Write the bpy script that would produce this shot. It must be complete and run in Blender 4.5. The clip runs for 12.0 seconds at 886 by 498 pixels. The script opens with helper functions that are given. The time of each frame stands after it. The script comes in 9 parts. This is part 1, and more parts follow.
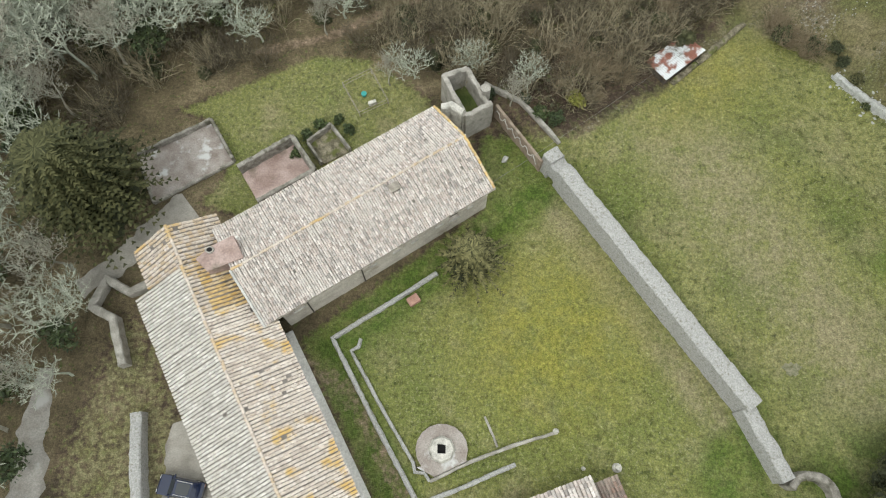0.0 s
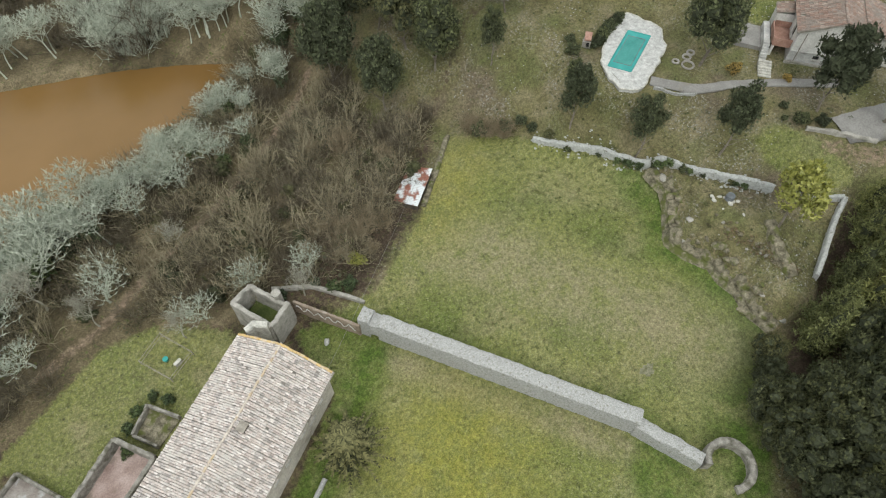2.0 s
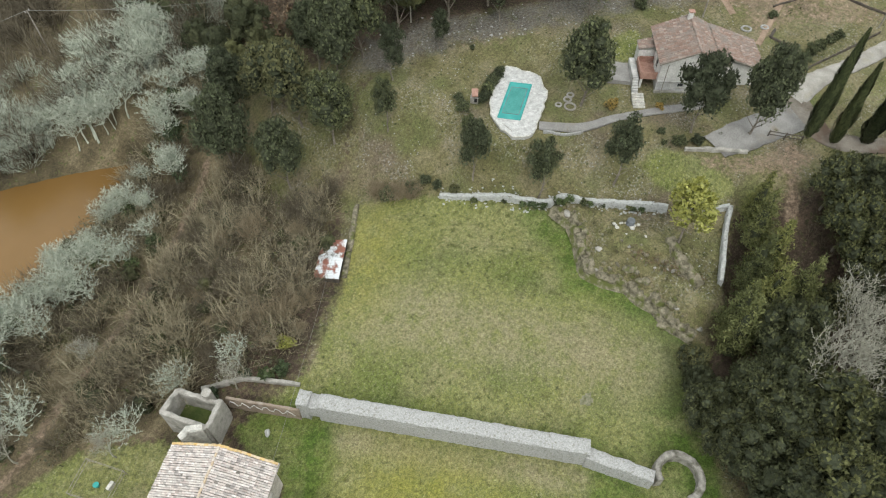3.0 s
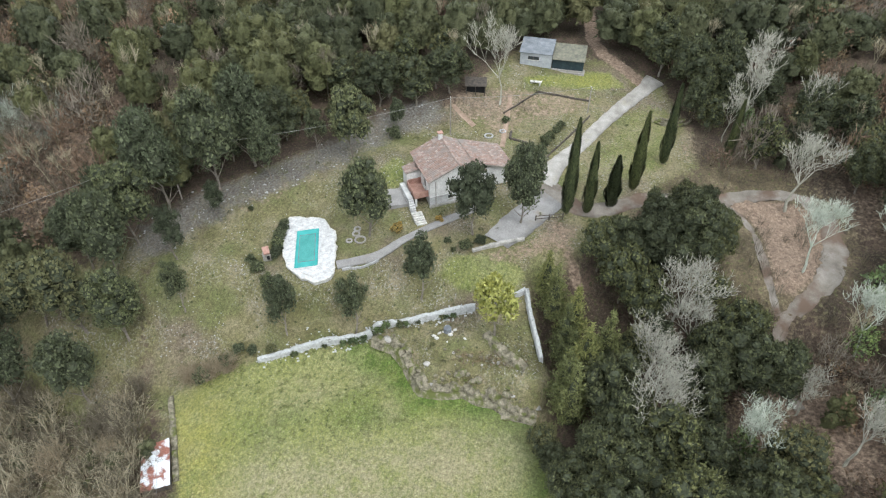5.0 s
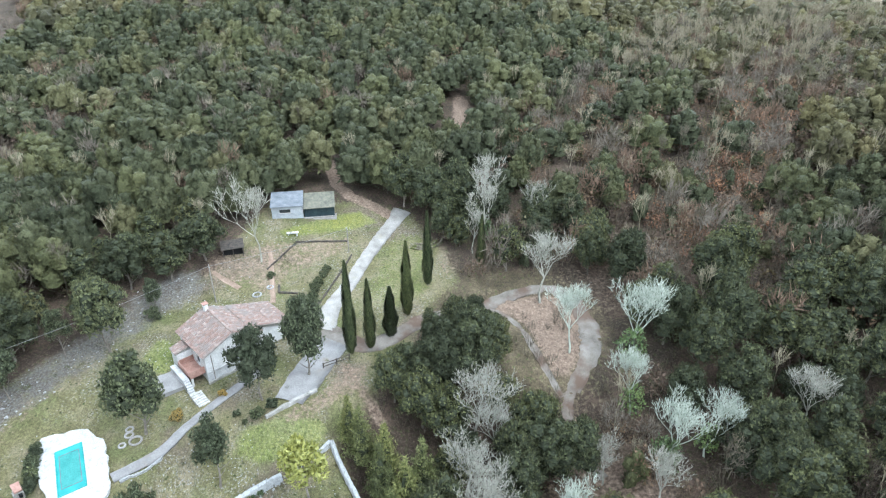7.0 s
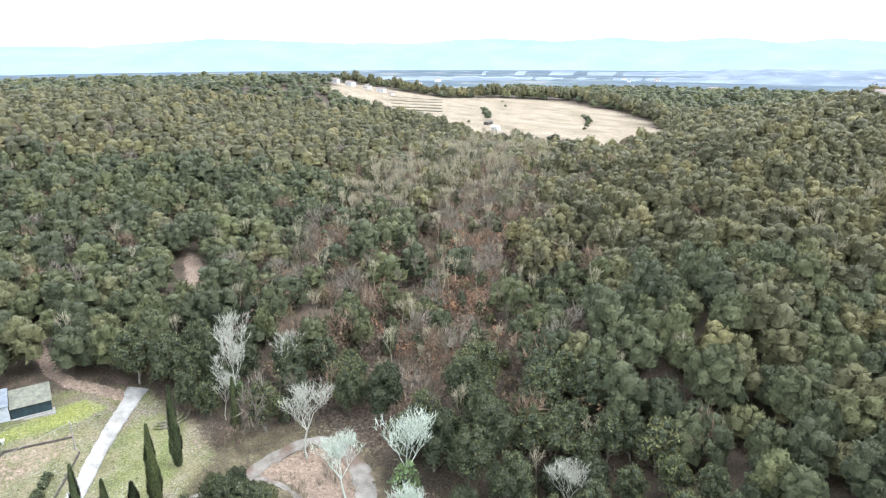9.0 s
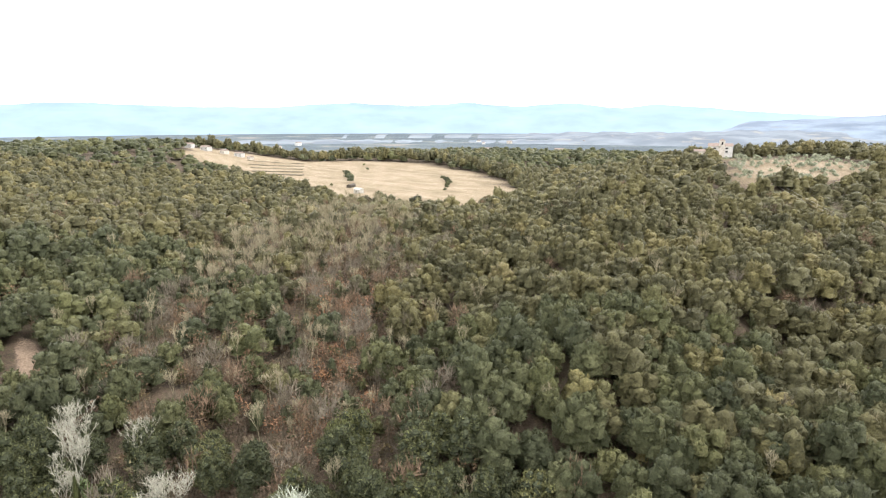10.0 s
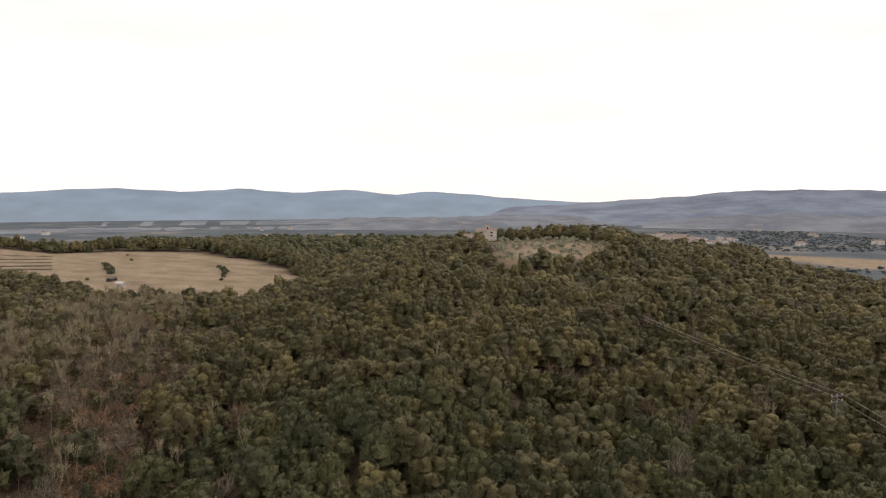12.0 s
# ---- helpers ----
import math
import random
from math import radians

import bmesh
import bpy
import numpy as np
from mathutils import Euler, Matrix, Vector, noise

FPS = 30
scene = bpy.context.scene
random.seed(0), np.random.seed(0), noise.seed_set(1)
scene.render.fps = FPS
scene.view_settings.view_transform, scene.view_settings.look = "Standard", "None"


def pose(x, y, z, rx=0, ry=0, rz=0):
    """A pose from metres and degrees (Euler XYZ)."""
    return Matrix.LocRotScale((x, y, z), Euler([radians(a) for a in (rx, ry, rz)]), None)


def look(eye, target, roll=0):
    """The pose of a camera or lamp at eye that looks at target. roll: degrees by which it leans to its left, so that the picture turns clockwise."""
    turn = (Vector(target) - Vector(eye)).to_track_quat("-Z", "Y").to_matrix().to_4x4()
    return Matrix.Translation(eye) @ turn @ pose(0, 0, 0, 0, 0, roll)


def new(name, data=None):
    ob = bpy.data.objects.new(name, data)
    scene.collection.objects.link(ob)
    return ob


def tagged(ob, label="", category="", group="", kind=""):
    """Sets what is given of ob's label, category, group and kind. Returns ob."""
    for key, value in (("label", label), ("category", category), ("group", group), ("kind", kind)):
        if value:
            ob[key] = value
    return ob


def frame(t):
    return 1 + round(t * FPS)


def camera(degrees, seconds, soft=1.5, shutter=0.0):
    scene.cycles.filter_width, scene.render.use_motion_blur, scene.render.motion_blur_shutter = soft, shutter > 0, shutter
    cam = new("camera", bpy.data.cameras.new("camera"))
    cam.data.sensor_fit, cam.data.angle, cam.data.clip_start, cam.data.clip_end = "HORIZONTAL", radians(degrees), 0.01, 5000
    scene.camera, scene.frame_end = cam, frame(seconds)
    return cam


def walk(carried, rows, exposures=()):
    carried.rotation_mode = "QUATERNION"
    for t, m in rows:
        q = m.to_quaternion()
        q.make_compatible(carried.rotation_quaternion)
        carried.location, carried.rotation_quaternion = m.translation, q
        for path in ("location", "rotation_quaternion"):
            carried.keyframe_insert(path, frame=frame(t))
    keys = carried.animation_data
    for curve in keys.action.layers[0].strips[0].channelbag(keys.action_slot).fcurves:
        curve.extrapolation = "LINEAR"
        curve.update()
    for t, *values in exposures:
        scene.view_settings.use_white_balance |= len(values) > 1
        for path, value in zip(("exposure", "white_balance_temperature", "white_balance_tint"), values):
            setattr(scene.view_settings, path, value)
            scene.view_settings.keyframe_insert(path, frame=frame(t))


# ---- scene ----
cam = camera(68.41, 12.0, soft=1.15)
PATH = [
    (0.0, (0.001, 0.000, 64.000), (0.000, 20.245, 7.518), 0.83),
    (0.5, (0.037, 0.002, 64.831), (3.900, 24.340, 10.125), 0.30),
    (1.0, (0.066, 0.002, 65.659), (9.036, 26.634, 12.646), 0.04),
    (1.5, (0.094, 0.005, 66.467), (14.492, 27.458, 15.095), -0.04),
    (2.0, (0.128, 0.008, 67.241), (18.318, 27.363, 17.033), -0.05),
    (2.5, (0.175, 0.007, 67.971), (22.310, 26.897, 19.114), -0.07),
    (3.0, (0.235, -0.000, 68.653), (26.483, 25.993, 21.374), -0.10),
    (3.2, (0.262, -0.005, 68.917), (28.199, 25.467, 22.326), -0.20),
    (4.8, (0.643, -0.130, 70.529), (41.256, 17.916, 30.219), 0.08),
    (5.0, (0.677, -0.152, 70.693), (42.689, 16.506, 31.228), 0.03),
    (5.5, (0.757, -0.208, 71.090), (46.028, 12.626, 33.864), 0.02),
    (6.0, (0.825, -0.271, 71.470), (48.954, 8.181, 36.654), 0.06),
    (6.5, (0.876, -0.341, 71.839), (51.341, 3.292, 39.589), -0.04),
    (7.0, (0.911, -0.419, 72.204), (53.199, -1.902, 42.814), -0.15),
    (7.2, (0.922, -0.452, 72.349), (53.784, -4.027, 44.194), -0.04),
    (8.8, (0.851, -0.833, 73.482), (53.409, -22.730, 54.557), -0.17),
    (9.0, (0.838, -0.876, 73.618), (52.711, -25.208, 55.812), -0.08),
    (9.5, (0.802, -0.980, 73.955), (50.424, -31.149, 58.875), -0.00),
    (10.0, (0.766, -1.073, 74.281), (47.583, -36.472, 61.827), 0.05),
    (10.5, (0.733, -1.149, 74.594), (44.357, -41.177, 64.865), 0.08),
    (11.0, (0.703, -1.209, 74.891), (40.697, -45.377, 67.847), 0.11),
    (11.5, (0.677, -1.260, 75.178), (36.878, -48.827, 69.994), 0.17),
    (12.0, (0.654, -1.305, 75.460), (33.999, -50.960, 70.719), 0.20),
]
EXPOSURES = [(0.0, 0.58, 6500, 4), (1.0, 0.5, 6500, 4), (2.0, 0.53, 6420, 4), (3.0, 0.7, 6380, 5), (5.0, 1.12, 5950, 8), (5.5, 1.22, 5900, 8), (6.5, 1.46, 5600, 8), (7.0, 1.58, 5350, 6), (9.0, 1.93, 5600, 9), (9.5, 1.9, 5980, 11), (10.0, 1.7, 6600, 11), (10.5, 1.36, 7250, 13), (11.0, 0.56, 7500, 16), (11.5, 0.29, 7450, 18), (12.0, 0.13, 7350, 20)]
walk(cam, [(t, look(e, g, r)) for t, e, g, r in PATH], EXPOSURES)

# ---- daylight: an overcast sky with a wide, weak sun ----
world = bpy.data.worlds.new("overcast_sky")
scene.world = world
world.use_nodes = True
wt = world.node_tree
wt.nodes.clear()
w_out = wt.nodes.new("ShaderNodeOutputWorld")
w_bg = wt.nodes.new("ShaderNodeBackground")
w_sky = wt.nodes.new("ShaderNodeTexSky")
w_sky.sky_type = "NISHITA"
w_sky.sun_disc = False
w_sky.sun_elevation = radians(48)
w_sky.sun_rotation = radians(215)
w_dim = wt.nodes.new("ShaderNodeMixRGB")
w_dim.blend_type = "MULTIPLY"
w_dim.inputs[0].default_value = 1.0
w_dim.inputs[2].default_value = (0.1, 0.1, 0.1, 1)
w_coord = wt.nodes.new("ShaderNodeTexCoord")
w_map = wt.nodes.new("ShaderNodeMapping")
w_map.inputs["Scale"].default_value = (1.0, 1.0, 5.0)
w_noise = wt.nodes.new("ShaderNodeTexNoise")
w_noise.inputs["Scale"].default_value = 2.2
w_noise.inputs["Detail"].default_value = 6.0
w_ramp = wt.nodes.new("ShaderNodeValToRGB")
w_ramp.color_ramp.elements[0].position = 0.36
w_ramp.color_ramp.elements[0].color = (0.955, 0.965, 0.97, 1)
w_ramp.color_ramp.elements[1].position = 0.56
w_ramp.color_ramp.elements[1].color = (1.10, 1.10, 1.09, 1)
w_mix = wt.nodes.new("ShaderNodeMixRGB")
w_mix.inputs[0].default_value = 0.9
wt.links.new(w_coord.outputs["Generated"], w_map.inputs["Vector"])
wt.links.new(w_map.outputs[0], w_noise.inputs["Vector"])
wt.links.new(w_noise.outputs["Fac"], w_ramp.inputs[0])
wt.links.new(w_sky.outputs[0], w_dim.inputs[1])
wt.links.new(w_dim.outputs[0], w_mix.inputs[1])
wt.links.new(w_ramp.outputs[0], w_mix.inputs[2])
wt.links.new(w_mix.outputs[0], w_bg.inputs["Color"])
w_bg.inputs["Strength"].default_value = 1.0
wt.links.new(w_bg.outputs[0], w_out.inputs["Surface"])

sun_data = bpy.data.lights.new("sun", "SUN")
sun_data.energy = 0.9
sun_data.angle = radians(25)
sun_data.color = (1.0, 0.96, 0.9)
sun = new("sun", sun_data)
sun.matrix_world = look((0, 0, 200), (70, 95, 30))


# ---- materials ----
def node_material(name, rough=0.9):
    mat = bpy.data.materials.new(name)
    mat.use_nodes = True
    nt = mat.node_tree
    bsdf = nt.nodes["Principled BSDF"]
    bsdf.inputs["Roughness"].default_value = rough
    bsdf.inputs["Specular IOR Level"].default_value = 0.25
    return mat, nt, bsdf


def tex_noise(nt, scale, detail=4.0, stretch=None, rough=0.55):
    co = nt.nodes.new("ShaderNodeNewGeometry")
    n = nt.nodes.new("ShaderNodeTexNoise")
    n.inputs["Scale"].default_value = scale
    n.inputs["Detail"].default_value = detail
    n.inputs["Roughness"].default_value = rough
    if stretch:
        mp = nt.nodes.new("ShaderNodeMapping")
        mp.inputs["Scale"].default_value = stretch
        nt.links.new(co.outputs["Position"], mp.inputs["Vector"])
        nt.links.new(mp.outputs[0], n.inputs["Vector"])
    else:
        nt.links.new(co.outputs["Position"], n.inputs["Vector"])
    return n.outputs["Fac"]


def ramp(nt, fac, stops):
    r = nt.nodes.new("ShaderNodeValToRGB")
    els = r.color_ramp.elements
    while len(els) < len(stops):
        els.new(0.5)
    for el, (p, c) in zip(els, stops):
        el.position = p
        el.color = (*c, 1)
    nt.links.new(fac, r.inputs[0])
    return r.outputs[0]


def mask(nt, fac, lo, hi):
    return ramp(nt, fac, [(lo, (0, 0, 0)), (hi, (1, 1, 1))])


def mix(nt, fac, a, b, mode="MIX"):
    m = nt.nodes.new("ShaderNodeMixRGB")
    m.blend_type = mode
    for i, val in ((0, fac), (1, a), (2, b)):
        if isinstance(val, (int, float)):
            m.inputs[i].default_value = val
        elif isinstance(val, tuple):
            m.inputs[i].default_value = (*val, 1)
        else:
            nt.links.new(val, m.inputs[i])
    return m.outputs[0]


def bump(nt, bsdf, height, strength=0.4, distance=0.05):
    b = nt.nodes.new("ShaderNodeBump")
    b.inputs["Strength"].default_value = strength
    b.inputs["Distance"].default_value = distance
    nt.links.new(height, b.inputs["Height"])
    nt.links.new(b.outputs[0], bsdf.inputs["Normal"])


def island_random(nt):
    return nt.nodes.new("ShaderNodeNewGeometry").outputs["Random Per Island"]


def object_random(nt):
    return nt.nodes.new("ShaderNodeObjectInfo").outputs["Random"]


def attribute(nt, name, out="Fac"):
    a = nt.nodes.new("ShaderNodeAttribute")
    a.attribute_name = name
    return a.outputs[out]


def mottled(name, dark, light, scale=1.5, fine=12.0, rough=0.92, stain=None, stain_at=(0.55, 0.7), bumpy=0.5):
    """A surface with variation at two scales, and stains where given."""
    mat, nt, bsdf = node_material(name, rough)
    col = ramp(nt, tex_noise(nt, scale, 5), [(0.3, dark), (0.7, light)])
    grain = tex_noise(nt, fine, 4)
    col = mix(nt, 0.55, col, ramp(nt, grain, [(0.25, (0.45, 0.45, 0.45)), (0.75, (1.3, 1.3, 1.3))]), "MULTIPLY")
    if stain:
        col = mix(nt, mask(nt, tex_noise(nt, scale * 0.6, 6), *stain_at), col, stain)
    nt.links.new(col, bsdf.inputs["Base Color"])
    bump(nt, bsdf, grain, bumpy)
    return mat


def tiled(name, colours, lichen, lichen_at, dark=(0.10, 0.09, 0.08)):
    """Old clay roof tiles: each tile its own tone, with lichen patches."""
    mat, nt, bsdf = node_material(name, 0.9)
    n = len(colours)
    stops = [(i / max(n - 1, 1), c) for i, c in enumerate(colours)]
    col = ramp(nt, island_random(nt), stops)
    grain = tex_noise(nt, 5.0, 5)
    col = mix(nt, 0.5, col, ramp(nt, grain, [(0.3, (0.55, 0.55, 0.55)), (0.65, (1.25, 1.25, 1.25))]), "MULTIPLY")
    col = mix(nt, mask(nt, tex_noise(nt, 0.45, 5), *lichen_at), col, lichen)
    col = mix(nt, mask(nt, tex_noise(nt, 6.0, 5), 0.60, 0.68), col, dark)
    nt.links.new(col, bsdf.inputs["Base Color"])
    bump(nt, bsdf, tex_noise(nt, 18.0, 3), 0.3)
    return mat


def foliage(name, dark, light, tint=None, by_object=True, spread=0.35, waxy=0.45, grain=0.0):
    """Leaves: each leaf cluster varies in tone, and each tree as a whole."""
    mat, nt, bsdf = node_material(name, 0.5)
    bsdf.inputs["Specular IOR Level"].default_value = waxy
    col = ramp(nt, island_random(nt), [(0.0, dark), (1.0, light)])
    tone = object_random(nt) if by_object else attribute(nt, "tone")
    lo, hi = 1 - spread, 1 + spread
    col = mix(nt, 1.0, col, ramp(nt, tone, [(0, (lo * 0.95, lo, lo * 1.06)), (0.35, (0.97, 1.0, 1.02)), (0.65, (1.02, 1.02, 0.98)), (1, (hi * 1.02, hi, hi * 0.84))]), "MULTIPLY")
    if tint:
        col = mix(nt, mask(nt, tone, 0.90, 1.0), col, tint)
    if grain:
        leafy = tex_noise(nt, grain, 5, None, 0.7)
        col = mix(nt, 1.0, col, ramp(nt, leafy, [(0.34, (0.62, 0.62, 0.62)), (0.64, (1.36, 1.36, 1.36))]), "MULTIPLY")
        bump(nt, bsdf, leafy, 1.0, 0.5)
    nt.links.new(col, bsdf.inputs["Base Color"])
    return mat


STONE = mottled("rubble_stone", (0.235, 0.222, 0.195), (0.42, 0.40, 0.365), 1.1, 11.0, stain=(0.15, 0.15, 0.125), stain_at=(0.58, 0.72))
STONE_PALE = mottled("pale_limestone", (0.34, 0.33, 0.30), (0.62, 0.60, 0.55), 1.8, 8.0, stain=(0.16, 0.16, 0.14), stain_at=(0.6, 0.75))
STONE_GREY = mottled("grey_lichened_stone", (0.275, 0.275, 0.268), (0.455, 0.452, 0.44), 6.5, 19.0, stain=(0.20, 0.19, 0.16), stain_at=(0.55, 0.70), bumpy=1.0)
STONE_ROOM = mottled("dark_mossy_rubble", (0.165, 0.155, 0.135), (0.36, 0.34, 0.305), 1.6, 11.0, stain=(0.105, 0.10, 0.075), stain_at=(0.52, 0.66))
STONE_LIME = mottled("weathered_lime_stone", (0.31, 0.315, 0.305), (0.47, 0.475, 0.46), 3.4, 12.0, stain=(0.155, 0.150, 0.120), stain_at=(0.60, 0.68), bumpy=0.8)
PAVING = mottled("grey_paving", (0.205, 0.195, 0.185), (0.30, 0.29, 0.275), 0.5, 7.0, stain=(0.22, 0.19, 0.15), stain_at=(0.6, 0.75))
SLAB_FLOOR = mottled("stained_pink_concrete", (0.215, 0.178, 0.158), (0.36, 0.33, 0.305), 0.8, 7.0, stain=(0.48, 0.48, 0.475), stain_at=(0.55, 0.63))
ROOF_BED = mottled("roof_channel_tiles", (0.16, 0.145, 0.13), (0.29, 0.265, 0.24), 1.0, 9.0)
PLASTER = mottled("weathered_plaster", (0.42, 0.38, 0.33), (0.62, 0.58, 0.52), 0.8, 7.0, stain=(0.30, 0.26, 0.22), stain_at=(0.58, 0.75), bumpy=0.25)
PLASTER_BROWN = mottled("brown_render", (0.20, 0.155, 0.12), (0.33, 0.27, 0.215), 0.9, 7.0, stain=(0.38, 0.34, 0.30), stain_at=(0.6, 0.75), bumpy=0.3)
PLASTER_WHITE = mottled("white_plaster", (0.50, 0.49, 0.47), (0.66, 0.65, 0.62), 0.7, 6.0, bumpy=0.15)
PLASTER_GREY = mottled("grey_render", (0.40, 0.40, 0.39), (0.58, 0.57, 0.55), 0.9, 7.0, stain=(0.26, 0.25, 0.23), bumpy=0.2)
TERRACOTTA = mottled("terracotta_paving", (0.27, 0.15, 0.115), (0.40, 0.25, 0.20), 1.2, 8.0)
CONCRETE = mottled("worn_concrete", (0.25, 0.23, 0.205), (0.38, 0.36, 0.33), 0.6, 7.0, stain=(0.43, 0.42, 0.40), stain_at=(0.57, 0.68))
PINK_FLOOR = mottled("mossy_pink_screed", (0.24, 0.17, 0.15), (0.46, 0.36, 0.33), 0.5, 6.0, stain=(0.14, 0.12, 0.09), stain_at=(0.6, 0.72))
PALE_STONE_DECK = mottled("white_stone_paving", (0.36, 0.355, 0.345), (0.58, 0.575, 0.56), 1.6, 5.0, bumpy=0.4)
GRAVEL = mottled("pale_gravel", (0.22, 0.205, 0.18), (0.38, 0.36, 0.325), 0.5, 9.0, stain=(0.26, 0.23, 0.16), stain_at=(0.6, 0.8))
LANE_GRAVEL = mottled("dirty_lane_gravel", (0.135, 0.115, 0.092), (0.285, 0.258, 0.222), 0.35, 9.0, stain=(0.125, 0.088, 0.064), stain_at=(0.47, 0.60))
DIRT = mottled("bare_earth", (0.20, 0.14, 0.10), (0.36, 0.27, 0.20), 0.7, 6.0)
DARK_WOOD = mottled("dark_timber", (0.05, 0.045, 0.04), (0.12, 0.10, 0.08), 2.0, 20.0)
GREY_WOOD = mottled("weathered_timber", (0.20, 0.18, 0.15), (0.36, 0.33, 0.29), 2.0, 20.0)
DARK_GREEN_METAL = mottled("dark_green_sheet", (0.02, 0.035, 0.04), (0.04, 0.06, 0.065), 1.0, 10.0, rough=0.6)
WHITE_BOARD = mottled("white_cladding", (0.32, 0.335, 0.34), (0.45, 0.465, 0.47), 0.8, 8.0, rough=0.7, bumpy=0.1)
SLATE_FELT = mottled("grey_roof_felt", (0.12, 0.13, 0.14), (0.22, 0.235, 0.25), 0.8, 9.0)
MOSS_FELT = mottled("mossy_roof_sheet", (0.10, 0.10, 0.08), (0.20, 0.19, 0.14), 1.2, 9.0)
# Near-black colour stands in for the dark inside of openings and far windows.
BLACK = mottled("unlit_opening", (0.010, 0.010, 0.010), (0.02, 0.02, 0.02), 1.0, 6.0)
BARK = mottled("grey_bark", (0.13, 0.11, 0.09), (0.26, 0.23, 0.19), 2.0, 14.0)
PALE_BARK = mottled("lichened_bark", (0.25, 0.24, 0.195), (0.46, 0.445, 0.37), 1.2, 14.0)
GREEN_BARK = mottled("grey_green_lichened_twigs", (0.30, 0.327, 0.265), (0.57, 0.60, 0.50), 1.0, 14.0)
TWIG = mottled("winter_twigs", (0.080, 0.068, 0.048), (0.185, 0.158, 0.112), 0.8, 14.0)
TWIG_GREY = mottled("pale_winter_twigs", (0.205, 0.178, 0.118), (0.365, 0.322, 0.220), 0.8, 14.0)
TWIG_SILVER = mottled("silvery_winter_twigs", (0.122, 0.102, 0.078), (0.225, 0.192, 0.148), 0.5, 14.0)
TWIG_TAN = mottled("tan_winter_twigs", (0.185, 0.150, 0.095), (0.330, 0.272, 0.185), 0.8, 14.0)
TWIG_RUSSET = mottled("russet_winter_twigs", (0.120, 0.082, 0.055), (0.240, 0.165, 0.112), 0.5, 14.0)
MOSS = mottled("mossy_turf", (0.05, 0.075, 0.02), (0.12, 0.14, 0.045), 0.8, 8.0)
ROCKY = mottled("mossy_rock", (0.060, 0.054, 0.034), (0.285, 0.255, 0.185), 1.5, 6.0, stain=(0.095, 0.105, 0.032), stain_at=(0.50, 0.62))
ASH = mottled("burnt_grass", (0.11, 0.11, 0.055), (0.25, 0.24, 0.17), 2.6, 9.0)
WIRE = mottled("cable", (0.16, 0.155, 0.145), (0.3, 0.29, 0.27), 1.0, 5.0, rough=0.5)
TILE_WING = tiled("pinkish_clay_tiles", [(0.34, 0.29, 0.265), (0.56, 0.49, 0.455), (0.46, 0.40, 0.365), (0.68, 0.63, 0.60), (0.28, 0.255, 0.24), (0.60, 0.55, 0.52), (0.40, 0.36, 0.335)], (0.54, 0.505, 0.47), (0.52, 0.75), (0.22, 0.185, 0.165))
TILE_WEST = tiled("pale_grey_clay_tiles", [(0.46, 0.44, 0.41), (0.62, 0.60, 0.565), (0.42, 0.40, 0.37), (0.56, 0.53, 0.49)], (0.50, 0.475, 0.43), (0.52, 0.7), (0.22, 0.20, 0.18))
TILE_EAST = tiled("ochre_lichened_clay_tiles", [(0.55, 0.485, 0.43), (0.68, 0.62, 0.57), (0.49, 0.42, 0.37), (0.64, 0.57, 0.50)], (0.58, 0.40, 0.16), (0.55, 0.66), (0.26, 0.19, 0.145))
TILE_OCHRE = tiled("orange_lichened_clay_tiles", [(0.50, 0.33, 0.12), (0.58, 0.42, 0.20), (0.46, 0.33, 0.17), (0.60, 0.50, 0.36)], (0.62, 0.54, 0.42), (0.54, 0.68), (0.20, 0.13, 0.08))
TILE_RIDGE = tiled("lichened_ridge_tiles", [(0.44, 0.38, 0.33), (0.56, 0.50, 0.45), (0.46, 0.36, 0.25), (0.50, 0.45, 0.40)], (0.48, 0.34, 0.16), (0.56, 0.66))
TILE_RED = tiled("red_clay_tiles", [(0.215, 0.145, 0.118), (0.28, 0.20, 0.165), (0.195, 0.155, 0.135), (0.34, 0.275, 0.235)], (0.21, 0.185, 0.165), (0.5, 0.7), (0.13, 0.10, 0.09))
LEAF_OAK = foliage("holm_oak_leaves", (0.052, 0.062, 0.033), (0.170, 0.186, 0.104), (0.165, 0.165, 0.080), waxy=0.12, grain=4.5, spread=0.42)
# Crown cores: shade between the leaves is put into this darker colour.
LEAF_INNER_SHADE = mottled("shaded_inner_leaves", (0.032, 0.037, 0.021), (0.066, 0.074, 0.042), 2.0, 8.0)
LEAF_PINE = foliage("young_conifer_needles", (0.062, 0.070, 0.028), (0.215, 0.220, 0.092), waxy=0.1)
LEAF_COPPER = foliage("copper_oak_leaves", (0.150, 0.078, 0.045), (0.330, 0.190, 0.120), None, False, 0.35, 0.1)
LEAF_WOOD = foliage("wood_edge_oak_leaves", (0.043, 0.049, 0.023), (0.142, 0.148, 0.072), (0.145, 0.138, 0.062), waxy=0.12, grain=4.5, spread=0.42)
LEAF_CONIFER = foliage("conifer_needles", (0.034, 0.036, 0.015), (0.185, 0.172, 0.078), waxy=0.15)
LEAF_IVY_DARK = foliage("dark_ivy", (0.030, 0.048, 0.018), (0.095, 0.125, 0.050))
LEAF_YEW = foliage("dark_conifer_needles", (0.022, 0.026, 0.012), (0.092, 0.092, 0.044), waxy=0.1)
LEAF_CYPRESS = foliage("cypress_foliage", (0.032, 0.042, 0.019), (0.105, 0.115, 0.052), waxy=0.2)
LEAF_YELLOW = foliage("yellow_green_leaves", (0.15, 0.16, 0.034), (0.34, 0.33, 0.088))
